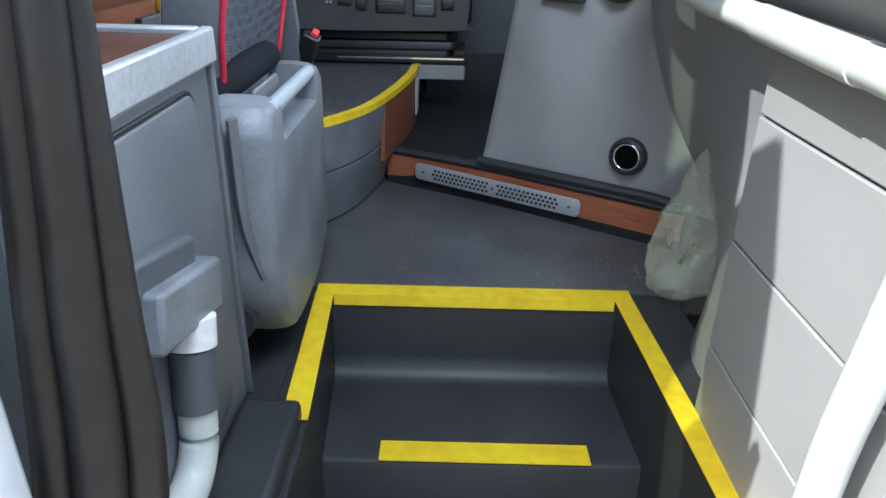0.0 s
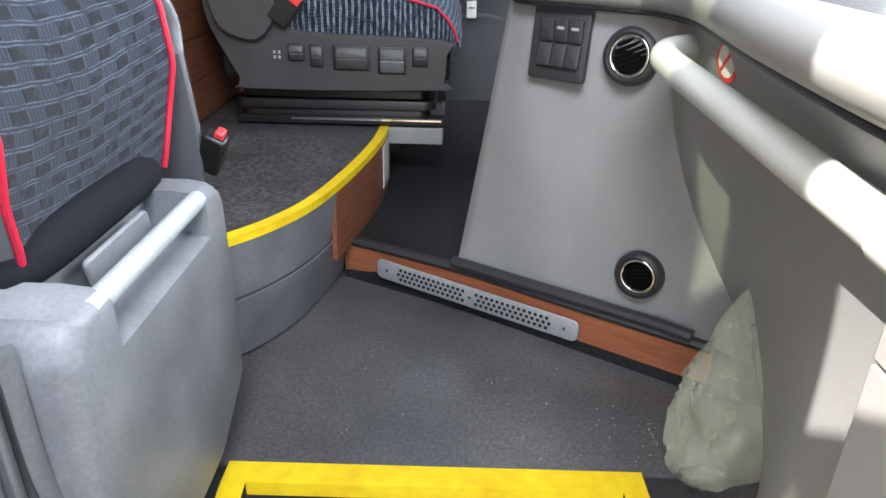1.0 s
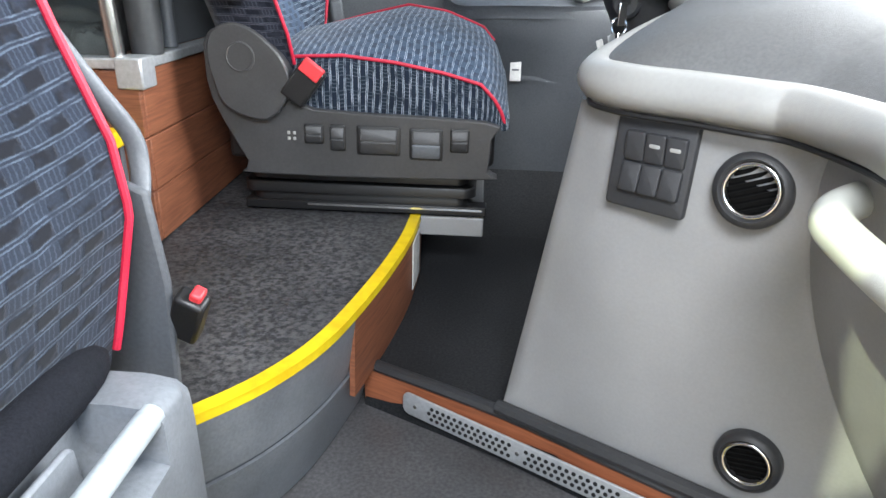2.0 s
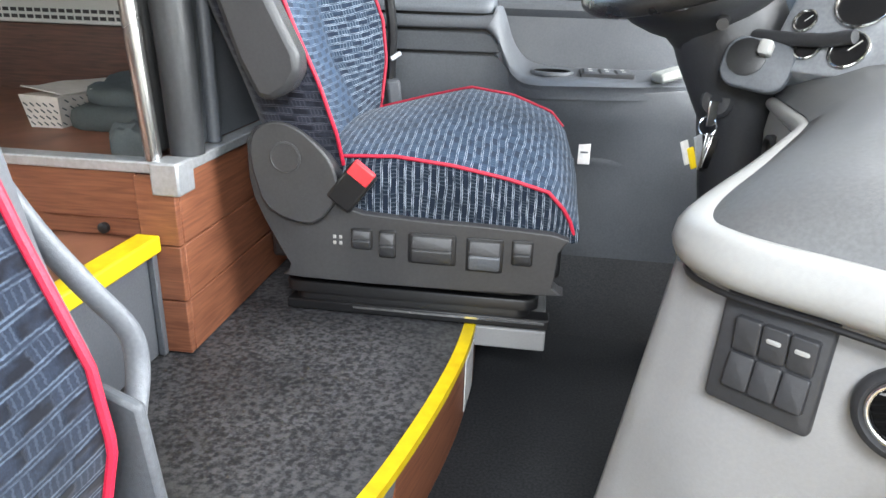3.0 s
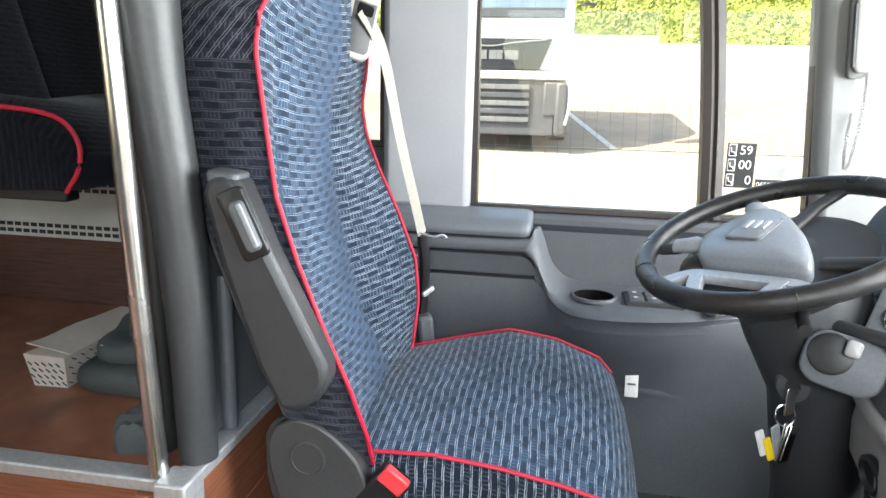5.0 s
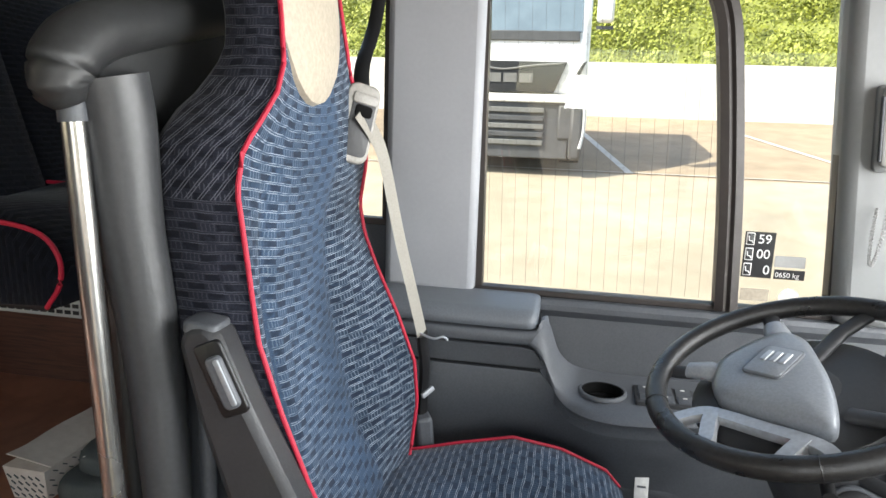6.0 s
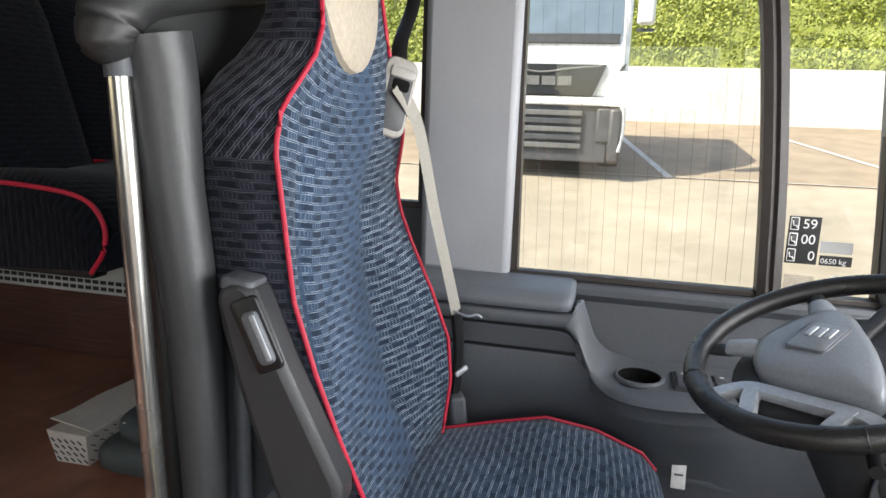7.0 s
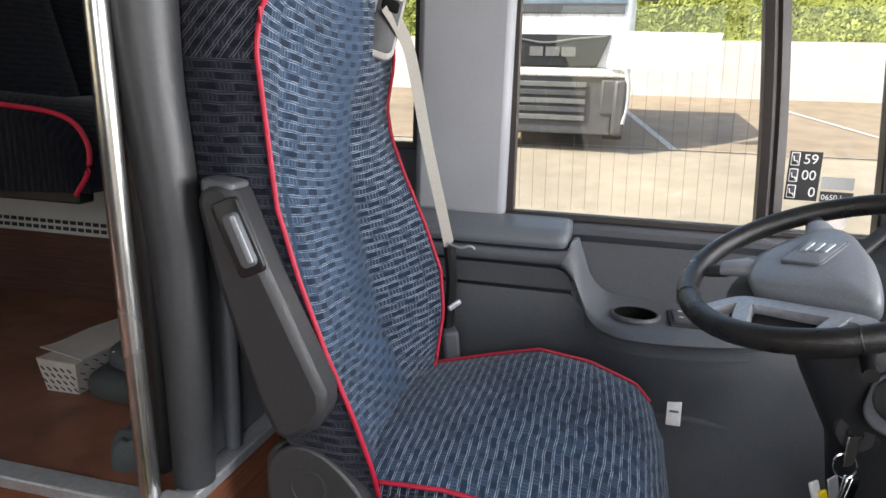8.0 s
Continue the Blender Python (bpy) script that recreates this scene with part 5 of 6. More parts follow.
# intercom handset with its coiled cord on the front pillar
hs = thing("intercom_handset", "grey intercom handset with a coiled cord hung on the pillar", "handset")
hm = basis((0.840, 1.728, 1.365), (-0.15, -1, 0), (-0.08, 0, 1))
part("cradle", rounded_plate(hm, 0.040, 0.19, 0.022, 0.012), PILLAR_FRONT, hs)
part("handset_body", rounded_plate(hm @ pose(0.004, 0.004, 0.020), 0.030, 0.175, 0.026, 0.012), GREY_PALE, hs, "pale grey handset")
part("grip_slot", rounded_plate(hm @ pose(-0.013, 0.0, 0.026), 0.004, 0.14, 0.016, 0.0015), GREY_DARK, hs)
cord = curve_points([(0.866, 1.712, 1.285), (0.866, 1.708, 1.24), (0.864, 1.706, 1.17), (0.858, 1.706, 1.10), (0.850, 1.708, 1.06), (0.844, 1.712, 1.08), (0.846, 1.720, 1.14), (0.852, 1.730, 1.19)], 40)
part("coiled_cord", tube([p + Vector((0.0036 * math.cos(1.3 * k), 0.0036 * math.sin(1.3 * k), 0)) for k, p in enumerate(cord)], 0.0014, 5), COVER_GREY, hs, "grey coiled cord")

# instrument panel behind the wheel
ip = thing("instrument_panel", "black instrument binnacle with grey push buttons", "instrument panel")
ipm = basis((0.86, 1.10, 0.93), (-0.80, -0.25, 0.55), (0, 0, 1))
part("binnacle", rounded_plate(ipm @ pose(0, 0, -0.05), 0.62, 0.26, 0.12, 0.06), CHARCOAL, ip, angle=60)
part("hood", rounded_plate(ipm @ pose(0, 0.13, 0.0, -25), 0.46, 0.03, 0.14, 0.012), BLACK, ip)
part("display", rounded_plate(ipm @ pose(0.02, 0.0, 0.012), 0.34, 0.16, 0.008, 0.02), BLACK, ip, "dark glossy display")
for i in range(2):
    for j in range(4):
        part("push_button", rounded_plate(ipm @ pose(-0.20 + 0.045 * i, 0.07 - 0.045 * j, 0.012), 0.040, 0.038, 0.014, 0.005), GREY_DARK, ip)

pod = thing("gauge_pod", "gauge pod beside the wheel with chrome ringed dials, silver for reflected sky", "gauges")
pm = basis((0.745, 0.985, 0.895), (-0.68, -0.55, 0.48), (0, 0, 1))
# silver body colour stands in for sky reflected off the dark pod
part("pod_body", rounded_plate(pm @ pose(0.01, 0.0, -0.04), 0.24, 0.20, 0.08, 0.03), SPOKE, pod, angle=60)
for gx, gy, gr in ((0.02, 0.035, 0.05), (-0.068, -0.01, 0.019), (-0.04, -0.055, 0.022), (0.03, -0.055, 0.03)):
    gm = pm @ pose(gx, gy, 0.002)
    gg = part("gauge_face", lathe([(gr, -0.002), (gr, 0.002), (0.0, 0.002)], gm, 28), BLACK, pod)
    part("gauge_ring", tube([gm @ Vector((gr * math.cos(a), gr * math.sin(a), 0.003)) for a in (2 * math.pi * k / 28 for k in range(28))], 0.003, 8, closed=True, up=gm.to_3x3() @ Vector((0, 0, 1))), CHROME, gg)
    part("gauge_hand", placed_box(gm @ pose(0, 0, 0.003, 0, 0, 50) @ pose(gr * 0.35, 0, 0), gr * 0.8, gr * 0.06, 0.001), PAPER, gg)


# sticker with capacity figures on the front pane
st = thing("capacity_sticker", "black window sticker with white seat and luggage figures", "sticker")
part("backing", box(0.598, 0.668, 1.7985, 1.7995, 0.994, 1.108), BLACK, st, smooth=False)
part("luggage_backing", box(0.674, 0.744, 1.7985, 1.7995, 0.994, 1.018), BLACK, st, smooth=False)


def lettering(name, text, x, z, size, parent, mat, y=1.7975):
    cu = bpy.data.curves.new(name, "FONT")
    cu.body, cu.size, cu.extrude = text, size, 0.0003
    tmp = bpy.data.objects.new(name, cu)
    scene.collection.objects.link(tmp)
    me = bpy.data.meshes.new_from_object(tmp.evaluated_get(bpy.context.evaluated_depsgraph_get()))
    bpy.data.objects.remove(tmp)
    me.materials.append(mat)
    ob = new(name, me)
    ob.parent = parent
    ob.matrix_basis = pose(x, y, z, 90, 0, 0)
    return ob


lettering("figures", "59", 0.628, 1.080, 0.032, st, PAPER)
lettering("figures", "00", 0.628, 1.043, 0.032, st, PAPER)
lettering("figures", "0", 0.647, 1.004, 0.032, st, PAPER)
lettering("figures", "0650 kg", 0.676, 0.999, 0.0175, st, PAPER)
for k in range(3):
    pic = basis((0.611, 1.798, 1.090 - 0.038 * k), (0, -1, 0))
    part("pictogram", rounded_plate(pic, 0.019, 0.031, 0.001, 0.002), PAPER, st)
    part("pictogram_ground", rounded_plate(pic @ pose(0, 0, 0.0006), 0.015, 0.027, 0.001, 0.002), BLACK, st)
    part("pictogram_figure", tube([(0.606, 1.7968, 1.097 - 0.038 * k), (0.608, 1.7968, 1.086 - 0.038 * k), (0.615, 1.7968, 1.085 - 0.038 * k), (0.616, 1.7968, 1.080 - 0.038 * k)], 0.0016, 6), PAPER, st)
part("pale_label", box(0.672, 0.742, 1.7985, 1.7995, 1.024, 1.052), GREY_PALE, st, smooth=False)
part("pale_label", box(0.602, 0.668, 1.7985, 1.7995, 0.935, 0.966), CREAM, st, smooth=False)
part("round_label", lathe([(0.024, 0), (0.024, 0.001), (0.0, 0.001)], basis((0.715, 1.799, 0.948), (0, -1, 0)), 24), CARD, st)

# ---- passenger side behind the driver ----
plinth = thing("seat_plinth", "wood panelled plinth with aluminium edge behind the driver", "plinth")
part("core", box(-4.0, -0.362, 0.795, 1.80, 0.26, 0.606), CHARCOAL, plinth, smooth=False)
part("top_floor", box(-4.0, -0.362, 0.80, 1.80, 0.606, 0.612), WOOD_FLOOR, plinth, "dark wood vinyl top", smooth=False)
zs = [0.27, 0.377, 0.483, 0.609]
for a, b in zip(zs, zs[1:]):
    part("plank", box(-0.362, -0.347, 0.78, 1.50, a + 0.0015, b - 0.0015), WOOD, plinth, bevel=0.002)
    part("plank", box(-0.4205, -0.3475, 0.764, 0.779, a + 0.0015, b - 0.0015), WOOD, plinth, bevel=0.002)
part("plank", box(-4.0, -0.424, 0.779, 0.794, 0.522, 0.609), WOOD, plinth, bevel=0.002)
for k, (x0, x1) in enumerate(((-0.98, -0.43), (-1.6, -0.985))):
    part("panel", box(x0, x1, 0.785, 0.797, 0.488, 0.53), WOOD, plinth, bevel=0.001)
# charcoal colour stands in for the shadow below the heater
part("back_panel", box(-4.0, -0.45, 1.60, 1.615, 0.613, 0.80), CHARCOAL, plinth, "back panel, charcoal for the shadow under the heater", smooth=False)
part("edge_strip", box(-4.0, -0.36, 0.772, 0.812, 0.610, 0.630), ALU, plinth, "aluminium edge strip", bevel=0.003)
part("edge_strip", box(-0.375, -0.338, 0.812, 1.42, 0.610, 0.630), ALU, plinth, "aluminium edge strip", bevel=0.003)
part("corner_cap", box(-0.386, -0.334, 0.758, 0.815, 0.576, 0.634), ALU, plinth, "aluminium corner cap", bevel=0.004)
part("panel_knob", lathe([(0.010, 0.0), (0.010, 0.008), (0.006, 0.011), (0.0, 0.011)], basis((-0.50, 0.784, 0.502), (0, -1, 0)), 16), BLACK, plinth)
aisle = thing("aisle_step", "grey aisle step riser with yellow edge tape", "step")
part("riser", box(-0.422, -0.405, 0.30, 0.762, 0.27, 0.474), BAND, aisle, bevel=0.003)
part("tape_strip", box(-0.424, -0.380, 0.42, 0.760, 0.474, 0.505), TAPE, aisle, "yellow edge tape", bevel=0.004)
part("edge_strip", box(-0.404, -0.392, 0.748, 0.7625, 0.27, 0.476), BAND, aisle, "grey end strip", bevel=0.002)
part("aisle_side", box(-0.424, -0.4215, 0.10, 0.762, 0.27, 0.503), WOOD, aisle)

POST = material("dark_post_plastic", (0.026, 0.027, 0.028), 0.5, scale=120, bump=0.15, bump_scale=800, stain=0.25)
POST_GREY = material("grey_post_plastic", (0.046, 0.048, 0.051), 0.42, scale=120, bump=0.15, bump_scale=800, stain=0.25)
pole = thing("partition_pole", "chromed pole with a grey moulded post beside it", "pole")
part("tube", tube([(-0.393, 0.79, 0.631), (-0.404, 0.787, 0.9), (-0.42, 0.783, 1.36)], 0.0145, 16), POLE_STEEL, pole, "polished steel tube")
part("ferrule", tube([(-0.419, 0.783, 1.345), (-0.421, 0.783, 1.375)], 0.017, 16), GREY_DARK, pole)
post_c = curve_points([(-0.362, 0.85, 0.631), (-0.364, 0.85, 0.85), (-0.378, 0.85, 1.05), (-0.396, 0.845, 1.22), (-0.405, 0.842, 1.34), (-0.412, 0.835, 1.40)], 6)
part("moulded_post", tube(post_c, [table(q.z, [(0.63, 0.030), (0.9, 0.036), (1.2, 0.042), (1.34, 0.050), (1.42, 0.054)])[0] for q in post_c], 18, up=(0, 1, 0)), POST_GREY, pole, "grey moulded post", angle=70)
rim_c = curve_points([(-0.421, 0.783, 1.366), (-0.425, 0.775, 1.392), (-0.424, 0.790, 1.425), (-0.420, 0.830, 1.452), (-0.420, 0.90, 1.470), (-0.420, 1.05, 1.50), (-0.42, 1.25, 1.535), (-0.42, 1.60, 1.57)], 6)
part("screen_rim", tube(rim_c, [table(k / (len(rim_c) - 1), [(0, 0.020), (0.10, 0.034), (0.25, 0.040), (1, 0.036)])[0] for k in range(len(rim_c))], 16), POST, pole, "rounded dark rim of the screen", angle=70)
part("screen_panel", prism([(0.84, 0.631), (1.70, 0.631), (1.70, 1.57), (1.25, 1.535), (1.05, 1.50), (0.90, 1.470), (0.83, 1.44), (0.80, 1.40), (0.82, 1.30)], -0.432, -0.404, "x"), POST, pole, "dark grey screen panel", bevel=0.010)
part("lower_screen", prism([(0.86, 0.631), (1.66, 0.631), (1.66, 1.16), (0.875, 1.10)], -0.385, -0.370, "x"), BAND, pole, "slate grey lower screen", bevel=0.005)
part("screen_rib", tube([(-0.362, 0.955, 0.632), (-0.364, 0.957, 0.86), (-0.368, 0.962, 0.90)], 0.014, 12), BAND, pole, angle=70)
part("glass_screen", prism([(0.765, 1.440), (0.790, 1.468), (0.822, 1.490), (0.90, 1.80), (1.60, 1.80), (1.60, 1.58), (1.05, 1.51), (0.90, 1.48), (0.83, 1.455)], -0.424, -0.419, "x"), TINTED, pole, "tinted glass above the screen", smooth=False)
part("glass_edge", tube(curve_points([(-0.4215, 0.765, 1.440), (-0.4215, 0.790, 1.468), (-0.4215, 0.822, 1.490), (-0.4215, 0.848, 1.58)], 4), 0.0022, 6), GREY_PALE, pole, "pale glass edge")


def curtain():
    rings = []
    for z in (1.50, 1.56, 1.65, 1.80):
        rings.append([(-1.425 + 0.0065 * k - 0.10 * (1.8 - z) * (k / 22 - 0.5), 1.735 + 0.010 * math.sin(k * 1.15) + 0.004 * math.sin(k * 2.7 + 1), z + 0.003 * math.sin(k * 0.9)) for k in range(23)])
    sheet = loft(rings, False, False)
    bmesh.ops.solidify(sheet, geom=sheet.faces[:], thickness=0.003)
    return sheet


tagged(part("window_curtain", curtain(), CURTAIN, angle=70), "grey curtain gathered at the passenger window", "curtain")
tagged(part("curtain_clip", tube([(-1.40, 1.745, 1.462), (-1.33, 1.745, 1.462)], 0.005, 8), CHROME), "small bright metal rail below the curtain", "rail")

structure("trim_skirting", box(-2.6, -0.60, 1.572, 1.594, 0.613, 0.797), WOOD_TOP, "dark red brown panel below the heater grille")
heater = thing("wall_heater", "pale perforated heater grille along the side wall", "heater")
part("cover", box(-2.6, -0.60, 1.55, 1.70, 0.80, 0.97), RAIL_WHITE, heater, bevel=0.006)
for k in range(46):
    for j in (0, 1, 2, 3):
        x = -1.75 + 0.0245 * k
        z = (0.812, 0.830, 0.93, 0.948)[j]
        part("slot", box(x, x + 0.017, 1.5475, 1.551, z, z + 0.010), BLACK, heater, smooth=False)


def passenger_seat(x, y, name, label):
    s = thing(name, label, "seat", "passenger seats")
    rings = []
    for k in range(9):
        t = k / 8
        xx = x + 0.46 * t
        zt = 1.13 + 0.06 * math.sin(t * 3.1) - 0.05 * max(0, t - 0.8) / 0.2
        zb = 1.0 + 0.02 * t
        rings.append([(xx, y, zb), (xx, y, zt - 0.03), (xx, y + 0.03, zt), (xx, y + 0.22, zt - 0.015), (xx, y + 0.41, zt), (xx, y + 0.44, zt - 0.03), (xx, y + 0.44, zb)])
    part("cushion", loft(rings, True, True, uv=True), FABRIC_SHADED, s, angle=60)
    part("piping", tube(curve_points([(x + 0.1, y - 0.003, 1.17), (x + 0.3, y - 0.003, 1.165), (x + 0.42, y - 0.003, 1.15), (x + 0.463, y - 0.003, 1.11), (x + 0.462, y - 0.003, 1.06), (x + 0.43, y, 1.015)], 5), 0.0045, 8), RED, s, "red piping")
    rings = []
    for k in range(9):
        z = 1.0 + 0.10 * k
        xx = x + 0.06 - 0.03 * k
        w = 0.0 if k < 6 else 0.02 * (k - 5)
        rings.append([(xx + 0.05, y + w, z), (xx + 0.07, y + 0.05 + w, z), (xx + 0.04, y + 0.22, z), (xx + 0.07, y + 0.39 - w, z), (xx + 0.05, y + 0.44 - w, z), (xx - 0.06, y + 0.42 - w, z), (xx - 0.06, y + 0.02 + w, z)])
    part("backrest", loft(rings, True, True, uv=True), FABRIC_SHADED, s, angle=60)
    part("piping", tube([(x + 0.11 - 0.03 * k, y - 0.003 + (0.0 if k < 6 else 0.02 * (k - 5)), 1.0 + 0.10 * k) for k in range(9)], 0.005, 8), RED, s, "red piping")
    for yy in (y + 0.08, y + 0.36):
        part("leg", box(x - 0.40, x - 0.35, yy - 0.02, yy + 0.02, 0.612, 1.0), BLACK, s, bevel=0.005)
        part("seat_beam", box(x - 0.40, x + 0.38, yy - 0.02, yy + 0.02, 0.985, 1.012), BLACK, s, bevel=0.005)
    return s


passenger_seat(-1.13, 1.03, "passenger_seat", "blue passenger seat with red piping, cabin shade in its colour")
passenger_seat(-1.17, 1.48, "passenger_seat", "blue passenger seat with red piping, cabin shade in its colour")

carton = thing("carton", "small crushed printed cardboard box lying on the plinth", "box")
cm = pose(-0.808, 1.217, 0.612, 0, 0, 92)


def carton_shell():
    """A long box, wider at the top, with dented sides; its length runs along x."""
    rings = []
    for k in range(13):
        t = k / 12
        dent = 0.005 * noise.noise((t * 4, 2.0, 0.5))
        top = 0.068 + 0.005 * noise.noise((t * 3, 0.3, 4.0)) - 0.010 * t
        rings.append([cm @ Vector(q) for q in ((-0.165 + 0.33 * t + 0.012, -0.036, 0.001), (-0.165 + 0.33 * t, -0.044 + dent, top), (-0.165 + 0.33 * t, 0.044 + dent, top + 0.003), (-0.165 + 0.33 * t + 0.012, 0.036, 0.001))])
    return loft(rings)


def carton_lid():
    """The loose top flap, lifted along one edge and bent."""
    rings = []
    for k in range(13):
        t = k / 12
        lift = 0.016 * (1 - t) * (0.6 + 0.5 * noise.noise((t * 3, 1.0, 7.0)))
        x = -0.150 + 0.315 * t
        rings.append([cm @ Vector(q) for q in ((x, -0.046, 0.071 - 0.010 * t), (x, 0.0, 0.076 + lift * 0.4 - 0.010 * t), (x, 0.047, 0.078 + lift - 0.010 * t), (x, 0.047, 0.080 + lift - 0.010 * t), (x, 0.0, 0.078 + lift * 0.4 - 0.010 * t), (x, -0.046, 0.073 - 0.010 * t))])
    return loft(rings)


part("carton_body", carton_shell(), CARD, carton, angle=30)
part("carton_flap", carton_lid(), CARD, carton, angle=40)
for k in range(20):
    part("print_mark", placed_box(cm @ pose(-0.1656 + 0.012 * (1 - (0.010 + 0.014 * (k // 5)) / 0.068), -0.032 + 0.015 * (k % 5) + 0.006 * (k // 5 % 2), 0.010 + 0.014 * (k // 5), 38, 0, 0), 0.0016, 0.011, 0.0022), CLOTH, carton, smooth=False)
for k in range(44):
    z = 0.010 + 0.016 * (k % 4)
    part("print_mark", placed_box(cm @ pose(-0.145 + 0.026 * (k // 4) + 0.008 * (k % 2), -0.0372 - 0.008 * z / 0.068, z, 0, 30, 0), 0.013, 0.0022, 0.0022), CLOTH, carton, smooth=False)


def soft_slab(m, sx, sy, sz, seed, crease=0.10):
    """A folded piece of cloth: a rounded slab with uneven, creased faces."""
    rings = []
    for z, sc in ((0.0, 0.95), (0.12, 1.0), (0.5, 1.02), (0.85, 0.99), (0.98, 0.93), (1.02, 0.8), (1.0, 0.55), (1.02, 0.28), (1.0, 0.04)):
        ring = []
        for i in range(48):
            a = 2 * math.pi * i / 48
            c, d = math.cos(a), math.sin(a)
            k = (abs(c) ** 8 + abs(d) ** 8) ** (-1 / 8)
            x, y = c * k * sc, d * k * sc
            ridge = 1 - 2 * abs(noise.noise((x * 1.7 + seed, y * 1.7, seed)))
            n = noise.noise((x * 2.6, y * 2.6 + seed, z * 1.5))
            ring.append(m @ Vector((x * sx / 2 * (1 + crease * 0.35 * n), y * sy / 2 * (1 + crease * 0.35 * n), max(0.0, z * sz * (1 + crease * (ridge * 1.4 - 0.6 + n))))))
        rings.append(ring)
    return loft(rings)


jacket = thing("folded_jacket", "dark slate folded jacket lying beside the carton", "jacket")
part("body", soft_slab(pose(-0.625, 1.185, 0.612, 0, 0, -4), 0.25, 0.27, 0.048, 2.0), CLOTH, jacket, angle=60)
part("upper_fold", soft_slab(pose(-0.655, 1.215, 0.655, 3, 10, 14), 0.20, 0.22, 0.034, 6.0, 0.2), CLOTH, jacket, angle=60)
logo = pose(-0.705, 1.135, 0.693, 8, 8, 62)
part("logo_mark", tube(curve_points([tuple(logo @ Vector(q)) for q in ((-0.035, -0.012, 0), (0.0, -0.020, 0.003), (0.035, -0.012, 0.004))], 4), 0.0013, 6), PAPER, jacket)
for k in range(3):
    part("logo_mark", placed_box(logo @ pose(-0.017 + 0.017 * k, 0.0, 0.002, 0, 0, 15), 0.012, 0.012, 0.002), GREY_PALE, jacket)
tagged(part("cloth_pouch", soft_slab(pose(-0.488, 0.905, 0.612, 0, 0, 12), 0.085, 0.085, 0.050, 9.0, 0.2), CLOTH, angle=60), "small dark slate cloth pouch on the plinth", "pouch")

# ---- folding guide seat and cabinet by the door ----
guide = thing("guide_seat", "folded crew seat with blue woven back and grey plastic shell", "seat")
GB = [(0.40, 0.165, -0.085), (0.46, 0.17, -0.07), (0.52, 0.185, -0.062), (0.58, 0.19, -0.05), (0.65, 0.19, -0.057), (0.75, 0.185, -0.088), (0.9, 0.18, -0.13), (1.05, 0.17, -0.165), (1.15, 0.15, -0.19), (1.2, 0.11, -0.205)]
GC = -0.07
rings, srings = [], []
for k in range(40):
    z = 0.41 + 0.0203 * k
    hw, xe = table(z, GB)
    f = [Vector((xe - 0.012 * (1 - abs(s) ** 2.2), GC + hw * s, z)) for s in (-1 + 2 * i / 14 for i in range(15))]
    rings.append(f)
    l, r = f[0], f[-1]
    g = 0.028 * max(0.0, min(1.0, (z - 0.72) / 0.2))
    srings.append([r, r + Vector((-0.012, 0.024 + g, 0)), r + Vector((-0.07, 0.026 + g, 0)), r + Vector((-0.09, -0.01, 0)), l + Vector((-0.09, 0.02, 0)), l + Vector((-0.075, -0.012, 0)), l + Vector((-0.02, -0.012, 0)), l])
part("backrest", loft(rings, False, False, uv=True), FABRIC_SEAT, guide, angle=80)
part("back_shell", loft(srings, False, False), BAND, guide, "slate grey back shell", angle=60)
for s in (-1, 1):
    part("piping", tube([Vector((table(z, GB)[1] + 0.003, GC + (table(z, GB)[0] + 0.002) * s, z)) for z in (0.44 + 0.015 * k for k in range(50))], 0.0042, 8), RED, guide, "red piping")
roll = [[(-0.072 - 0.014 * abs(t) ** 4 + 0.026 * (1 - 0.5 * abs(t) ** 6) * math.cos(a), -0.088 + 0.176 * t, 0.452 - 0.012 * abs(t) ** 4 + 0.026 * (1 - 0.5 * abs(t) ** 6) * math.sin(a)) for a in (2 * math.pi * i / 16 for i in range(16))] for t in (-1 + k / 8 for k in range(17))]
part("folded_cushion", loft(roll, True, True), NET, guide, "dark folded cushion edge", angle=60)
rim = curve_points([(-0.066, 0.178, 0.565), (-0.074, 0.205, 0.598), (-0.080, 0.208, 0.635), (-0.100, 0.188, 0.685), (-0.128, 0.168, 0.75), (-0.165, 0.152, 0.85), (-0.205, 0.140, 1.0), (-0.24, 0.125, 1.12)], 5)
part("shell_edge", tube(rim, 0.011, 12, flat=0.8, up=(0, 1, 0)), BAND, guide, "slate grey edge of the back shell", angle=70)
side = [(-0.135, 0.27), (-0.05, 0.27), (-0.042, 0.48), (-0.052, 0.585), (-0.085, 0.60), (-0.135, 0.60)]
part("side_plate", prism(side, 0.165, 0.178, "y"), GREY_DARK, guide, "dark grey side plate", bevel=0.004)
part("buckle", placed_box(pose(-0.03, 0.178, 0.438, 20, 25, 0), 0.036, 0.026, 0.070), BLACK, guide, "black belt buckle", bevel=0.005)
part("release_button", placed_box(pose(-0.016, 0.172, 0.460, 20, 25, 0), 0.014, 0.018, 0.036), RED_BUTTON, guide, "red release button", bevel=0.003)


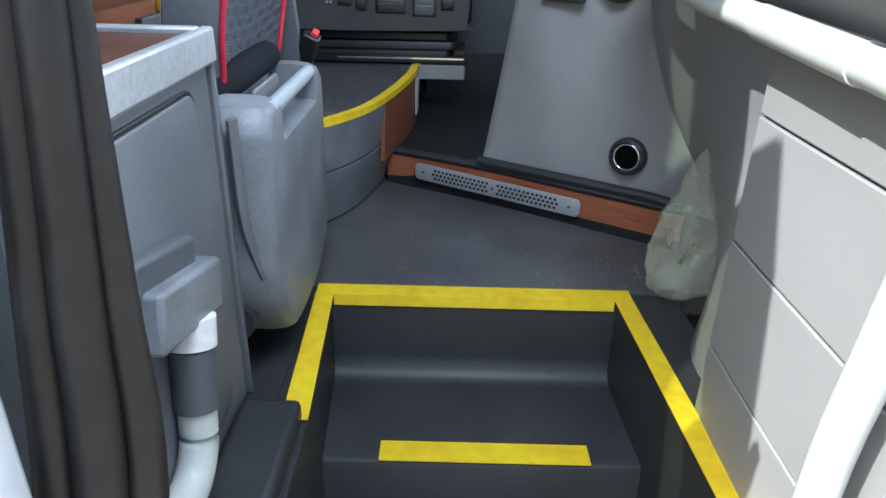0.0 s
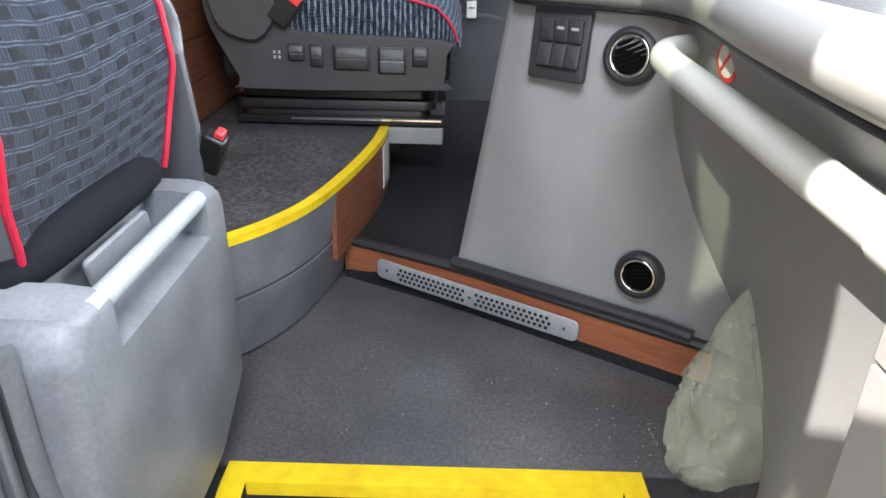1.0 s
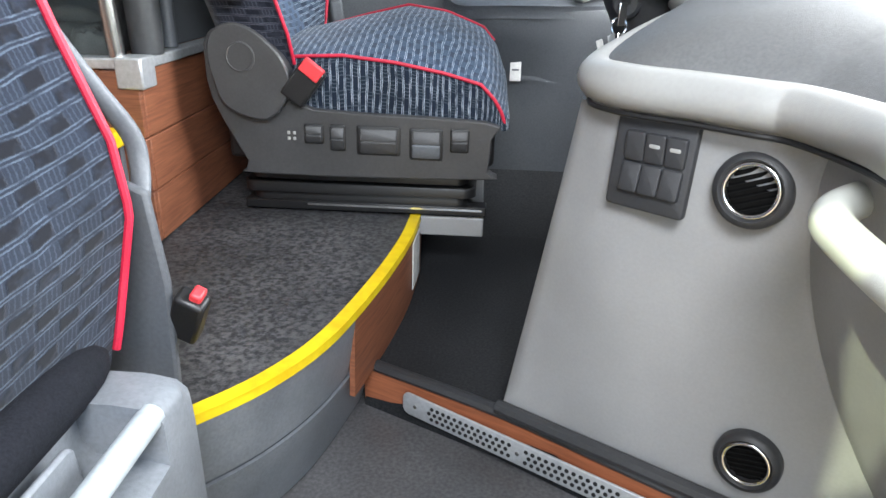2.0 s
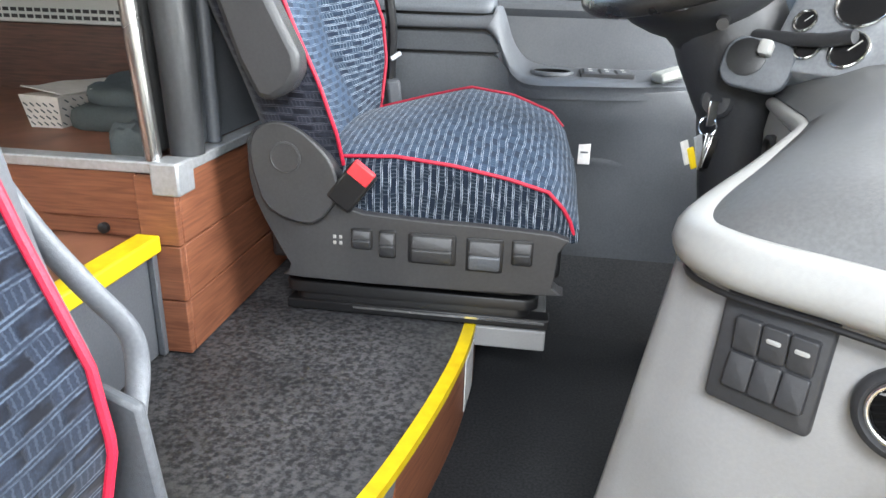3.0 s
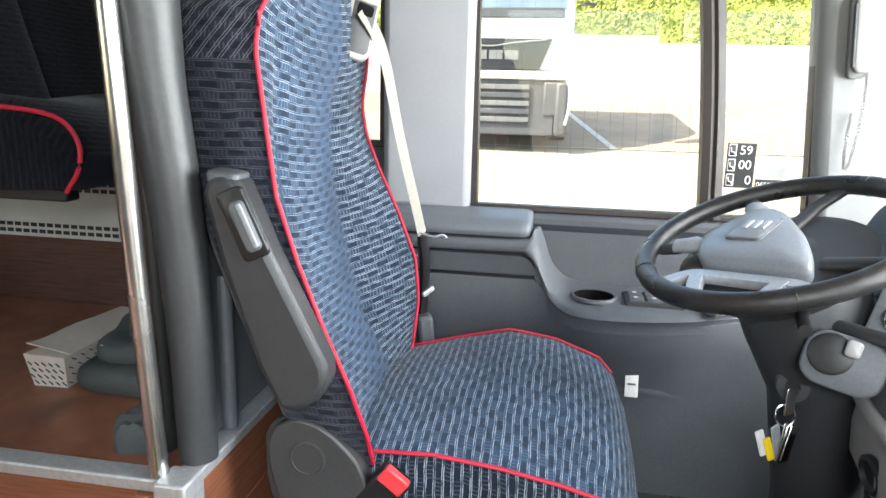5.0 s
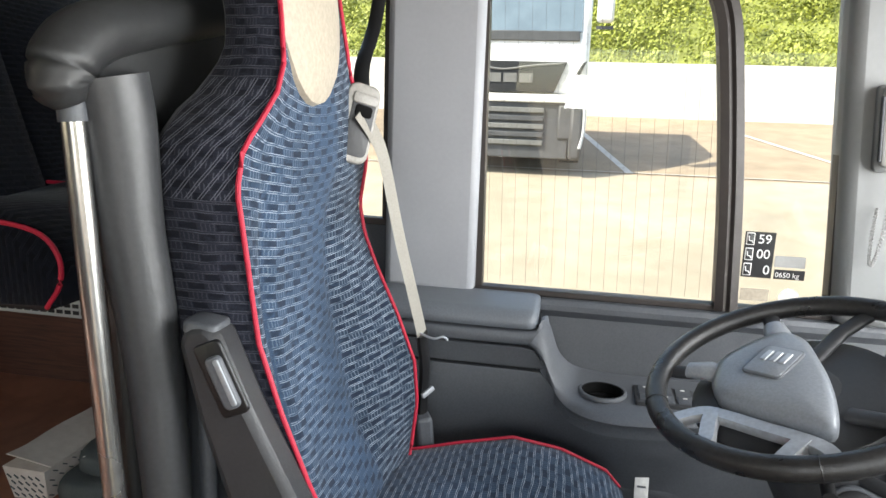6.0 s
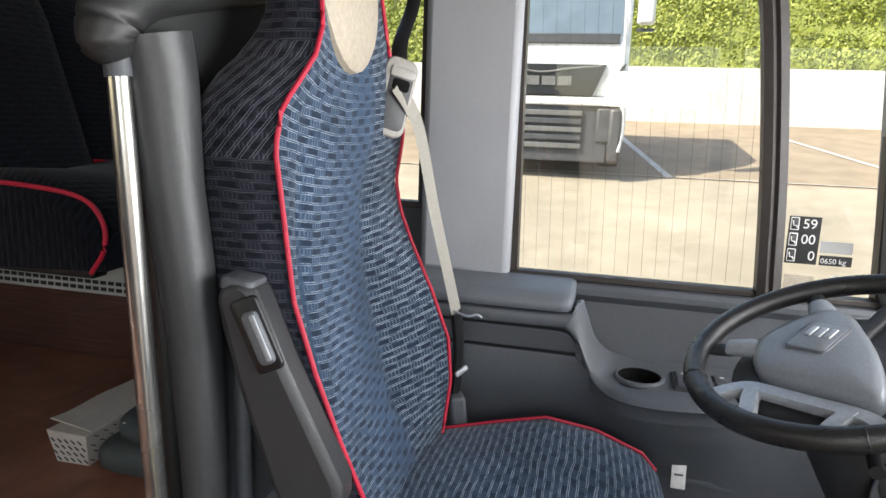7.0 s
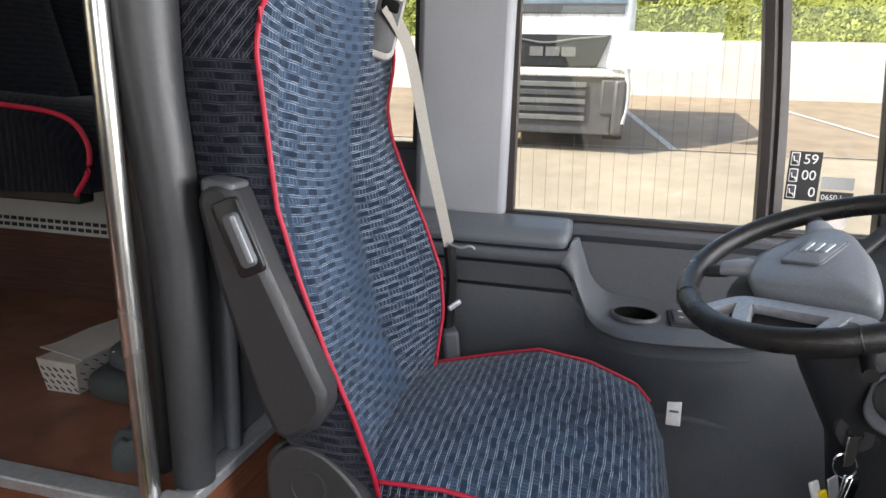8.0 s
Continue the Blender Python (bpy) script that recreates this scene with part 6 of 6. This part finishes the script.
def folded_pan():
    # rounded shell, wider at the top, seen from the aisle
    rings = []
    outline = []
    prof = [(-0.335, 0.40), (-0.315, 0.432), (-0.27, 0.442), (0.03, 0.438), (0.075, 0.425), (0.09, 0.39), (0.09, 0.14), (0.07, 0.105), (-0.015, 0.06), (-0.06, 0.046), (-0.22, 0.046), (-0.275, 0.07), (-0.335, 0.17)]
    c = curve_points([(0, y, z) for y, z in prof + prof[:1]], 4)[:-1]
    cy, cz = -0.12, 0.25
    for x, s in ((-0.115, 0.93), (-0.108, 0.985), (-0.09, 1.0), (-0.03, 1.0), (-0.005, 0.985), (0.008, 0.955), (0.014, 0.91), (0.015, 0.6), (0.012, 0.2)):
        rings.append([(x, cy + (p.y - cy) * s, cz + (p.z - cz) * s) for p in c])
    return loft(rings)


GRIP = material("pale_blue_grey_grip", (0.42, 0.47, 0.50), 0.35, scale=140, bump=0.1, stain=0.2)
pan = part("folded_pan", folded_pan(), SHELL, guide, "grey plastic seat shell", angle=45)
cut_away(pan, prism([(-0.070, 0.50), (-0.066, 0.400), (-0.054, 0.384), (0.0, 0.378), (0.05, 0.366), (0.05, 0.50)], -0.250, 0.010, "y"))
pan.data.set_sharp_from_angle(angle=radians(35))
pan.modifiers.new("shading", "WEIGHTED_NORMAL")
pan.modifiers["shading"].keep_sharp = True
part("recess_tab", prism([(-0.175, 0.378), (-0.030, 0.378), (-0.036, 0.427), (-0.043, 0.433), (-0.184, 0.433), (-0.188, 0.427)], -0.047, -0.040, "x"), SHELL, guide, bevel=0.003)
part("grip_bar", tube([(0.000, -0.272, 0.424), (0.000, 0.018, 0.424)], 0.0125, 16), GRIP, guide, "pale grip bar", angle=70)
part("pivot", tube([(-0.06, -0.34, 0.115), (-0.06, -0.315, 0.115)], 0.03, 14), CHARCOAL, guide)
part("seat_foot", box(-0.30, -0.10, -0.28, 0.13, 0.0, 0.40), CHARCOAL, guide, bevel=0.01)

cab = thing("door_cabinet", "grey plastic cabinet with wooden top and silver edge by the door", "cabinet")
part("body", box(-0.50, -0.045, -0.79, -0.362, 0.0, 0.512), CABINET, cab, bevel=0.012)
part("worktop", box(-0.50, -0.052, -0.79, -0.37, 0.53, 0.540), WOOD_TOP, cab, "dark wood top")
part("edge_trim", box(-0.052, -0.036, -0.80, -0.352, 0.505, 0.548), ALU, cab, "silver edge trim", bevel=0.004)
part("edge_trim", box(-0.50, -0.0525, -0.368, -0.352, 0.505, 0.548), ALU, cab, "silver edge trim", bevel=0.004)
part("corner_post", box(-0.075, -0.040, -0.362, -0.35, 0.0, 0.506), CABINET, cab, bevel=0.004)
dm = basis((-0.0435, -0.60, 0.27), (1, 0, 0))
part("door_groove", rounded_plate(dm @ pose(0, 0, -0.0015), 0.347, 0.442, 0.006, 0.030), BLACK, cab)
part("door_panel", rounded_plate(dm, 0.335, 0.43, 0.008, 0.025), CABINET, cab)
part("hinge_arm", tube(curve_points([(-0.03, -0.345, 0.43), (-0.028, -0.345, 0.30), (-0.022, -0.335, 0.24), (-0.012, -0.325, 0.19)], 4), 0.012, 10, flat=0.6), CABINET, cab)
part("bracket", placed_box(pose(-0.022, -0.61, 0.308, -13, 0, 0), 0.042, 0.165, 0.062), SHELL, cab, "grey rail bracket", bevel=0.006)
part("bracket_flange", placed_box(pose(-0.030, -0.62, 0.352, -13, 0, 0), 0.022, 0.15, 0.04), GREY_DARK, cab, bevel=0.006)
lrail = thing("entry_rail", "pale curved grab rail on the cabinet by the door", "handrail")
part("collar", tube([(-0.018, -0.592, 0.280), (-0.018, -0.600, 0.248)], 0.027, 18), PAPER, lrail, "white collar", angle=60)
part("sleeve", tube([(-0.018, -0.600, 0.247), (-0.018, -0.612, 0.175)], 0.0245, 18), GREY_DARK, lrail, "grey sleeve", angle=60)
part("tube", tube(curve_points([(-0.018, -0.611, 0.178), (-0.018, -0.622, 0.130), (-0.020, -0.65, 0.100), (-0.022, -0.70, 0.098), (-0.025, -0.78, 0.11), (-0.03, -0.86, 0.11)], 6), 0.0215, 18), RAIL_WHITE, lrail, angle=70)
part_box = thing("step_guard", "dark grey guard box at the stair edge", "guard")
part("body", box(-0.04, 0.048, -0.70, -0.405, -0.30, 0.03), STEP_RUBBER, part_box, bevel=0.01)
# door edge with its rubber seal, next to the cabinet
seal = thing("entrance_door", "open coach door with a worn black rubber edge seal", "door")
for top, low, r0, r1, yy in ((0.072, 0.034, 0.008, 0.012, -0.93), (0.084, 0.058, 0.011, 0.016, -0.925), (0.094, 0.080, 0.007, 0.012, -0.915)):
    pts = curve_points([(top + 0.012, yy, 0.76), (top, yy, 0.63), (lerp(top, low, 0.5), yy, 0.49), (low, yy, 0.354), (low - 0.05, yy, 0.1), (low - 0.12, yy, -0.6)], 5)
    part("rubber_lip", tube(pts, [lerp(r0, r1, max(0, min(1, (0.63 - p.z) / 0.28))) for p in pts], 14), RUBBER, seal, angle=70)
part("door_skin", prism([(0.045, -0.5), (0.045, 0.47), (0.02, 0.5), (-1.36, 0.5), (-1.36, -0.5)], -0.985, -0.955, "y"), WHITE_PAINT, seal, "white outer door skin", bevel=0.006)
LEAD_OUT = [(0.045, 0.502), (0.005, 0.818), (-0.034, 0.999), (-0.080, 1.207), (-0.125, 1.340), (-0.160, 1.445)]
LEAD_IN = [(-0.385, 1.590), (-0.300, 1.392), (-0.238, 1.178), (-0.140, 0.818), (-0.060, 0.502)]
part("leaf_frame", prism(LEAD_OUT + [(-0.400, 1.650)] + LEAD_IN, -0.985, -0.955, "y"), BLACK, seal, "black leading frame of the door leaf", bevel=0.006)
part("leaf_frame", box(-1.36, -0.402, -0.985, -0.955, 1.592, 1.650), BLACK, seal, bevel=0.006)
part("leaf_frame", box(-1.36, -1.28, -0.985, -0.955, 0.502, 1.590), BLACK, seal, bevel=0.006)
part("leaf_pane", prism([(x - 0.001, z) for x, z in LEAD_IN] + [(-1.279, 0.502), (-1.279, 1.590)], -0.975, -0.968, "y"), TINTED, seal, "green tinted door glass", smooth=False)


# crumpled clear bag in the corner
def bag():
    def crease(x, y, z):
        return 1.0 - 2.0 * abs(noise.noise((x, y, z)))
    rings = []
    for k in range(70):
        t = k / 69
        c = Vector((lerp(0.747, 0.772, t), lerp(0.0, 0.075, t), lerp(0.003, 0.285, t)))
        wid = table(t, [(0, 0.045), (0.04, 0.068), (0.12, 0.082), (0.35, 0.09), (0.6, 0.074), (0.8, 0.046), (0.92, 0.026), (0.97, 0.018), (1.0, 0.008)])[0]
        ring = []
        for i in range(84):
            a = 2 * math.pi * i / 84
            x, y = math.cos(a), math.sin(a)
            w = wid * (1 + 0.24 * noise.noise((x * 1.8, y * 1.8, t * 5)) + 0.12 * crease(x * 3.2 + t * 2, y * 3.2, t * 7) + 0.05 * crease(x * 8, y * 8 + t * 4, t * 20))
            ring.append(c + Vector((x * w * 0.86, y * w * 0.55, 0.2 * x * w * (1 - t))))
        rings.append(ring)
    return loft(rings, True, True)


CLEAR = material("clear_crinkled_film", (0.56, 0.58, 0.46), 0.08, second=(0.42, 0.44, 0.34), scale=30)
cn = CLEAR.node_tree
stretch = cn.nodes.new("ShaderNodeMapping")
stretch.inputs["Scale"].default_value = (1.3, 1.3, 0.45)
stretch.inputs["Rotation"].default_value = (0.3, 0.4, 0.2)
cn.links.new(cn.nodes["Texture Coordinate"].outputs["Object"], stretch.inputs["Vector"])
crinkle = cn.nodes.new("ShaderNodeTexNoise")
crinkle.inputs["Scale"].default_value, crinkle.inputs["Detail"].default_value, crinkle.inputs["Distortion"].default_value = 22, 3.0, 0.6
cn.links.new(stretch.outputs[0], crinkle.inputs["Vector"])
film = cn.nodes.new("ShaderNodeMapRange")
for sock, v in zip(film.inputs[1:5], (0.36, 0.74, 0.30, 0.46)):
    sock.default_value = v
cn.links.new(crinkle.outputs["Fac"], film.inputs[0])
cn.links.new(film.outputs[0], cn.nodes["Principled BSDF"].inputs["Alpha"])
fold = cn.nodes.new("ShaderNodeBump")
fold.inputs["Strength"].default_value, fold.inputs["Distance"].default_value = 1.0, 0.012
cn.links.new(crinkle.outputs["Fac"], fold.inputs["Height"])
cn.links.new(fold.outputs["Normal"], cn.nodes["Principled BSDF"].inputs["Normal"])
tagged(part("plastic_bag", bag(), CLEAR, angle=50), "crumpled clear plastic bag leaning in the corner", "plastic bag")

# dust and crumbs on the entrance floor
def crumbs():
    rng = random.Random(11)
    verts, faces = [], []
    for k in range(130):
        if k < 90:
            x, y = rng.gauss(0.66, 0.05), rng.gauss(0.06, 0.06)
        else:
            x, y = rng.uniform(0.02, 0.78), rng.uniform(0.02, 0.30)
        if not (0.0 < x < 0.8 and 0.01 < y < 0.62 - 0.62 * x):
            continue
        r, a = rng.uniform(0.0006, 0.0016), rng.uniform(0, 3.1)
        n = len(verts)
        for q in range(4):
            verts.append((x + r * math.cos(a + 1.57 * q), y + 0.7 * r * math.sin(a + 1.57 * q), 0.0004))
        verts.append((x, y, 0.0004 + r * 0.7))
        faces += [(n + q, n + (q + 1) % 4, n + 4) for q in range(4)]
    me = bpy.data.meshes.new("floor_crumbs")
    me.from_pydata(verts, [], faces)
    me.materials.append(CARD)
    return tagged(new("floor_crumbs", me), "pale dust and crumbs scattered on the vinyl floor", "crumbs", kind="stuff")


crumbs()

# ---- outside ----
APRON = material("pale_apron_concrete", (0.285, 0.245, 0.182), 0.9, second=(0.235, 0.20, 0.145), scale=3, bump=0.3, bump_scale=60, stain=0.6, stain_scale=0.35)
YARD = material("sandy_concrete", (0.255, 0.20, 0.135), 0.9, second=(0.20, 0.15, 0.10), scale=3, bump=0.3, bump_scale=60, stain=0.6, stain_scale=0.35)
WALL_WHITE = material("white_rendered_wall", (0.58, 0.56, 0.53), 0.85, second=(0.52, 0.50, 0.465), scale=4, bump=0.2, bump_scale=50, stain=0.4, stain_scale=0.8)
LINE = material("white_road_paint", (0.5, 0.48, 0.44), 0.7, scale=10, stain=0.3)
LEAF = material("bright_green_leaves", (0.25, 0.27, 0.035), 0.6, second=(0.17, 0.20, 0.026), scale=2.2, stain=0.6, stain_scale=1.5)
TRUCK_GREY = material("dark_truck_plastic", (0.06, 0.062, 0.066), 0.5, scale=12, stain=0.2)
SLOPE = math.tan(radians(9.6))


def ground_z(y):
    return -0.74 + max(0.0, y - 2.4) * SLOPE


prof = [(-260, -0.74), (2.4, -0.74), (14.9, ground_z(14.9)), (18.0, ground_z(14.9) + 0.2), (260, ground_z(14.9) + 8.0)]
bm = bmesh.new()
loft([[(x, y, z) for y, z in prof] for x in (-260, -8, 8, 260)], False, False, bm)
structure("ground", bm, YARD, "sandy concrete yard rising away from the coach")
bm = bmesh.new()
loft([[(x, y, ground_z(y) + 0.004) for y in (2.45, 4.0, 7.0, 9.98)] for x in (-60, -8, 8, 60)], False, False, bm)
structure("concrete_apron", bm, APRON, "pale concrete apron beside the coach")
bm = box(-60, 60, 14.6, 14.95, ground_z(14.6) - 0.3, 2.40)
structure("yard_wall", bm, WALL_WHITE, "low white rendered boundary wall")


def line_strip(a, b, w):
    a, b = Vector((*a, ground_z(a[1]) + 0.006)), Vector((*b, ground_z(b[1]) + 0.006))
    d = (b - a).normalized()
    n = Vector((-d.y, d.x, 0)) * w / 2
    bm = bmesh.new()
    bm.faces.new([bm.verts.new(p) for p in (a - n, b - n, b + n, a + n)])
    return bm


structure("bay_line", line_strip((0.95, 10.05), (0.15, 13.3), 0.11), LINE, "white painted bay line")
structure("bay_line", line_strip((4.6, 10.0), (2.9, 13.6), 0.11), LINE, "white painted bay line")
structure("bay_line", line_strip((-8, 10.05), (9, 10.15), 0.10), LINE, "white painted bay line")


def hedge():
    """A bank of low rounded shrubs: clumps of small leaves with gaps between them."""
    rng = random.Random(4)
    verts, faces = [], []
    for i in range(760):
        x, t = rng.uniform(-9, 12), rng.random()
        centre = Vector((x, 15.5 + 5.0 * t, ground_z(14.6) + 0.75 + 3.1 * t + rng.uniform(-0.05, 0.1)))
        size = rng.uniform(0.22, 0.42)
        for j in range(80):
            way = Vector((rng.gauss(0, 1), rng.gauss(0, 1), rng.gauss(0.3, 1))).normalized()
            c = centre + way * size * rng.uniform(0.75, 1.12) + Vector((0, 0, 0.1 * noise.noise((x * 3, t * 9, j * 0.1))))
            leaf = rng.uniform(0.025, 0.06)
            a = (way.orthogonal().normalized() + way * rng.uniform(-0.6, 0.9)).normalized()
            b = way.cross(a).normalized()
            n = len(verts)
            verts += [c - a * leaf, c + b * leaf * 0.55, c + a * leaf, c - b * leaf * 0.55]
            faces.append((n, n + 1, n + 2, n + 3))
    me = bpy.data.meshes.new("bank_planting")
    me.from_pydata([tuple(v) for v in verts], [], faces)
    me.materials.append(LEAF)
    return tagged(new("bank_planting", me), "bright green low shrubs on a bank behind the wall", "shrubs", kind="stuff")


hedge()
SOIL = material("planted_soil_bank", (0.19, 0.21, 0.045), 0.9, scale=5, stain=0.5)
bm = bmesh.new()
loft([[(-60, 15.2, ground_z(14.6) - 0.2), (-60, 15.7, ground_z(14.6) + 0.6), (-60, 23.2, ground_z(14.6) + 5.3), (-60, 60, ground_z(14.6) + 6)], [(60, 15.2, ground_z(14.6) - 0.2), (60, 15.7, ground_z(14.6) + 0.6), (60, 23.2, ground_z(14.6) + 5.3), (60, 60, ground_z(14.6) + 6)]], False, False, bm)
structure("planted_bank", bm, SOIL, "soil bank behind the boundary wall")


def truck():
    t = thing("lorry", "white lorry with dark grille parked facing the coach", "lorry")
    x0, x1, y0 = -2.02, 0.26, 9.6
    zg = ground_z(y0) - 0.02
    cab_body = [(y0 + 0.10, zg + 1.05), (y0 + 0.0, zg + 1.25), (y0 + 0.02, zg + 1.86), (y0 + 0.2, zg + 2.62), (y0 + 0.42, zg + 2.92), (y0 + 2.2, zg + 3.0), (y0 + 2.2, zg + 1.05)]
    part("cab_body", prism(cab_body, x0, x1, "x"), TRUCK_WHITE, t, bevel=0.08)
    part("windscreen", prism([(y0 + 0.018, zg + 1.97), (y0 + 0.185, zg + 2.58), (y0 + 0.21, zg + 2.58), (y0 + 0.05, zg + 1.97)], x0 + 0.12, x1 - 0.12, "x"), TRUCK_GLASS, t, "dark windscreen", bevel=0.0)
    part("wiper_panel", box(x0 + 0.14, x1 - 0.14, y0 - 0.01, y0 + 0.06, zg + 1.85, zg + 1.98), TRUCK_GREY, t, bevel=0.01)
    gr = part("grille", prism([(x0 + 0.44, zg + 1.17), (x1 - 0.44, zg + 1.17), (x1 - 0.28, zg + 1.58), (x0 + 0.28, zg + 1.58)], y0 - 0.04, y0 + 0.02, "y"), BLACK, t, "dark upper grille", bevel=0.01)
    for k in range(3):
        part("badge_bar", box(-1.08 + 0.215 * k, -0.90 + 0.215 * k, y0 - 0.055, y0 - 0.038, zg + 1.30, zg + 1.42), STEEL_GREY, gr)
    part("grille_brow", tube(curve_points([(x0 + 0.34, y0 - 0.045, zg + 1.56), (-1.25, y0 - 0.05, zg + 1.52), (-0.88, y0 - 0.055, zg + 1.47), (-0.5, y0 - 0.05, zg + 1.52), (x1 - 0.34, y0 - 0.045, zg + 1.56)], 6), 0.014, 8), STEEL_GREY, gr)
    for s in (-1, 1):
        mid = (x0 + x1) / 2
        slit = [(mid + s * (a + 0.88), zg + z) for a, z in ((0.04, 1.30), (0.11, 1.31), (0.24, 1.60), (0.18, 1.57))]
        part("lamp_slit", prism(slit, y0 - 0.035, y0 + 0.03, "y"), BLACK, t, "dark slanted daytime lamp", bevel=0.008)
        arch = [(mid + s * (a + 0.88), y0 + b, zg + z) for a, b, z in ((0.02, -0.05, 1.16), (0.17, -0.05, 1.14), (0.235, -0.02, 1.02), (0.245, 0.0, 0.72), (0.20, -0.03, 0.44))]
        part("corner_arch", tube(curve_points(arch, 5), 0.035, 8), TRUCK_WHITE, t, "white corner of the bumper", angle=60)
    part("front_band", box(x0 + 0.05, x1 - 0.05, y0 - 0.05, y0 + 0.05, zg + 1.04, zg + 1.15), TRUCK_WHITE, t, bevel=0.02)
    for k in range(5):
        part("grille_slat", box(x0 + 0.55, x1 - 0.55, y0 - 0.045, y0 + 0.02, zg + 0.46 + 0.11 * k, zg + 0.53 + 0.11 * k), TRUCK_GREY if k % 2 else STEEL_GREY, t, bevel=0.008)
    part("bumper_core", box(x0 + 0.2, x1 - 0.2, y0 - 0.0, y0 + 0.4, zg + 0.28, zg + 1.16), TRUCK_GREY, t, bevel=0.02)
    for s in (0, 1):
        xa = x0 + 0.02 if s == 0 else x1 - 0.36
        part("headlight", box(xa, xa + 0.34, y0 - 0.03, y0 + 0.1, zg + 0.55, zg + 1.02), TRUCK_GREY, t, "grey headlight unit", bevel=0.03)
        part("corner_bumper", box(xa + (0 if s == 0 else 0.16), xa + 0.18 + (0 if s == 0 else 0.16), y0 - 0.06, y0 + 0.3, zg + 0.28, zg + 1.02), TRUCK_GREY, t, bevel=0.05)
        xm = x0 - 0.28 if s == 0 else x1 + 0.06
        part("mirror", box(xm, xm + 0.22, y0 + 0.0, y0 + 0.14, zg + 2.1, zg + 2.75), TRUCK_WHITE, t, "white door mirror", bevel=0.04)
        part("mirror_arm", box(min(xm, xm + 0.1), max(xm + 0.22, xm + 0.12), y0 + 0.1, y0 + 0.14, zg + 2.02, zg + 2.06), TRUCK_GREY, t)
        wx = x0 + 0.18 if s == 0 else x1 - 0.18
        part("wheel", lathe([(0.30, -0.15), (0.5, -0.14), (0.52, -0.05), (0.52, 0.05), (0.5, 0.14), (0.3, 0.15)], basis((wx, y0 + 1.35, zg + 0.52), (1, 0, 0)), 28), RUBBER, t)
    part("chassis", box(x0 + 0.5, x1 - 0.5, y0 + 0.4, y0 + 4.6, zg + 0.55, zg + 0.95), TRUCK_GREY, t)
    return t


def van():
    v = thing("parked_van", "red van parked in the yard", "van")
    x0, x1, y0, zg = -12.2, -7.0, 8.0, ground_z(8.0)
    part("body", prism([(x0, zg + 0.35), (x0, zg + 2.2), (x0 + 0.2, zg + 2.5), (x1 - 1.2, zg + 2.5), (x1 - 0.35, zg + 1.75), (x1, zg + 1.4), (x1, zg + 0.35)], y0, y0 + 1.9, "y"), VAN_RED, v, bevel=0.08)
    part("side_window", prism([(x1 - 2.0, zg + 1.45), (x1 - 2.0, zg + 2.2), (x1 - 1.3, zg + 2.2), (x1 - 0.6, zg + 1.5)], y0 - 0.012, y0 + 0.01, "y"), TRUCK_GLASS, v, "dark side window")
    part("sill_trim", box(x0 + 0.1, x1 - 0.1, y0 - 0.03, y0 + 0.02, zg + 0.30, zg + 0.50), TRUCK_GREY, v, bevel=0.02)
    for x in (x0 + 1.0, x1 - 0.9):
        part("wheel", lathe([(0.18, -0.11), (0.32, -0.10), (0.34, -0.04), (0.34, 0.04), (0.32, 0.10), (0.18, 0.11)], basis((x, y0 + 0.10, zg + 0.34), (0, -1, 0)), 24), RUBBER, v)
    return v


VAN_RED = material("red_van_paint", (0.55, 0.025, 0.03), 0.3, scale=12, stain=0.1)
van()
TRUCK_WHITE = material("white_lorry_paint", (0.72, 0.725, 0.72), 0.3, scale=12, stain=0.15)
STEEL_GREY = material("mid_grey_plastic", (0.13, 0.13, 0.125), 0.5, scale=20, stain=0.2)
truck()
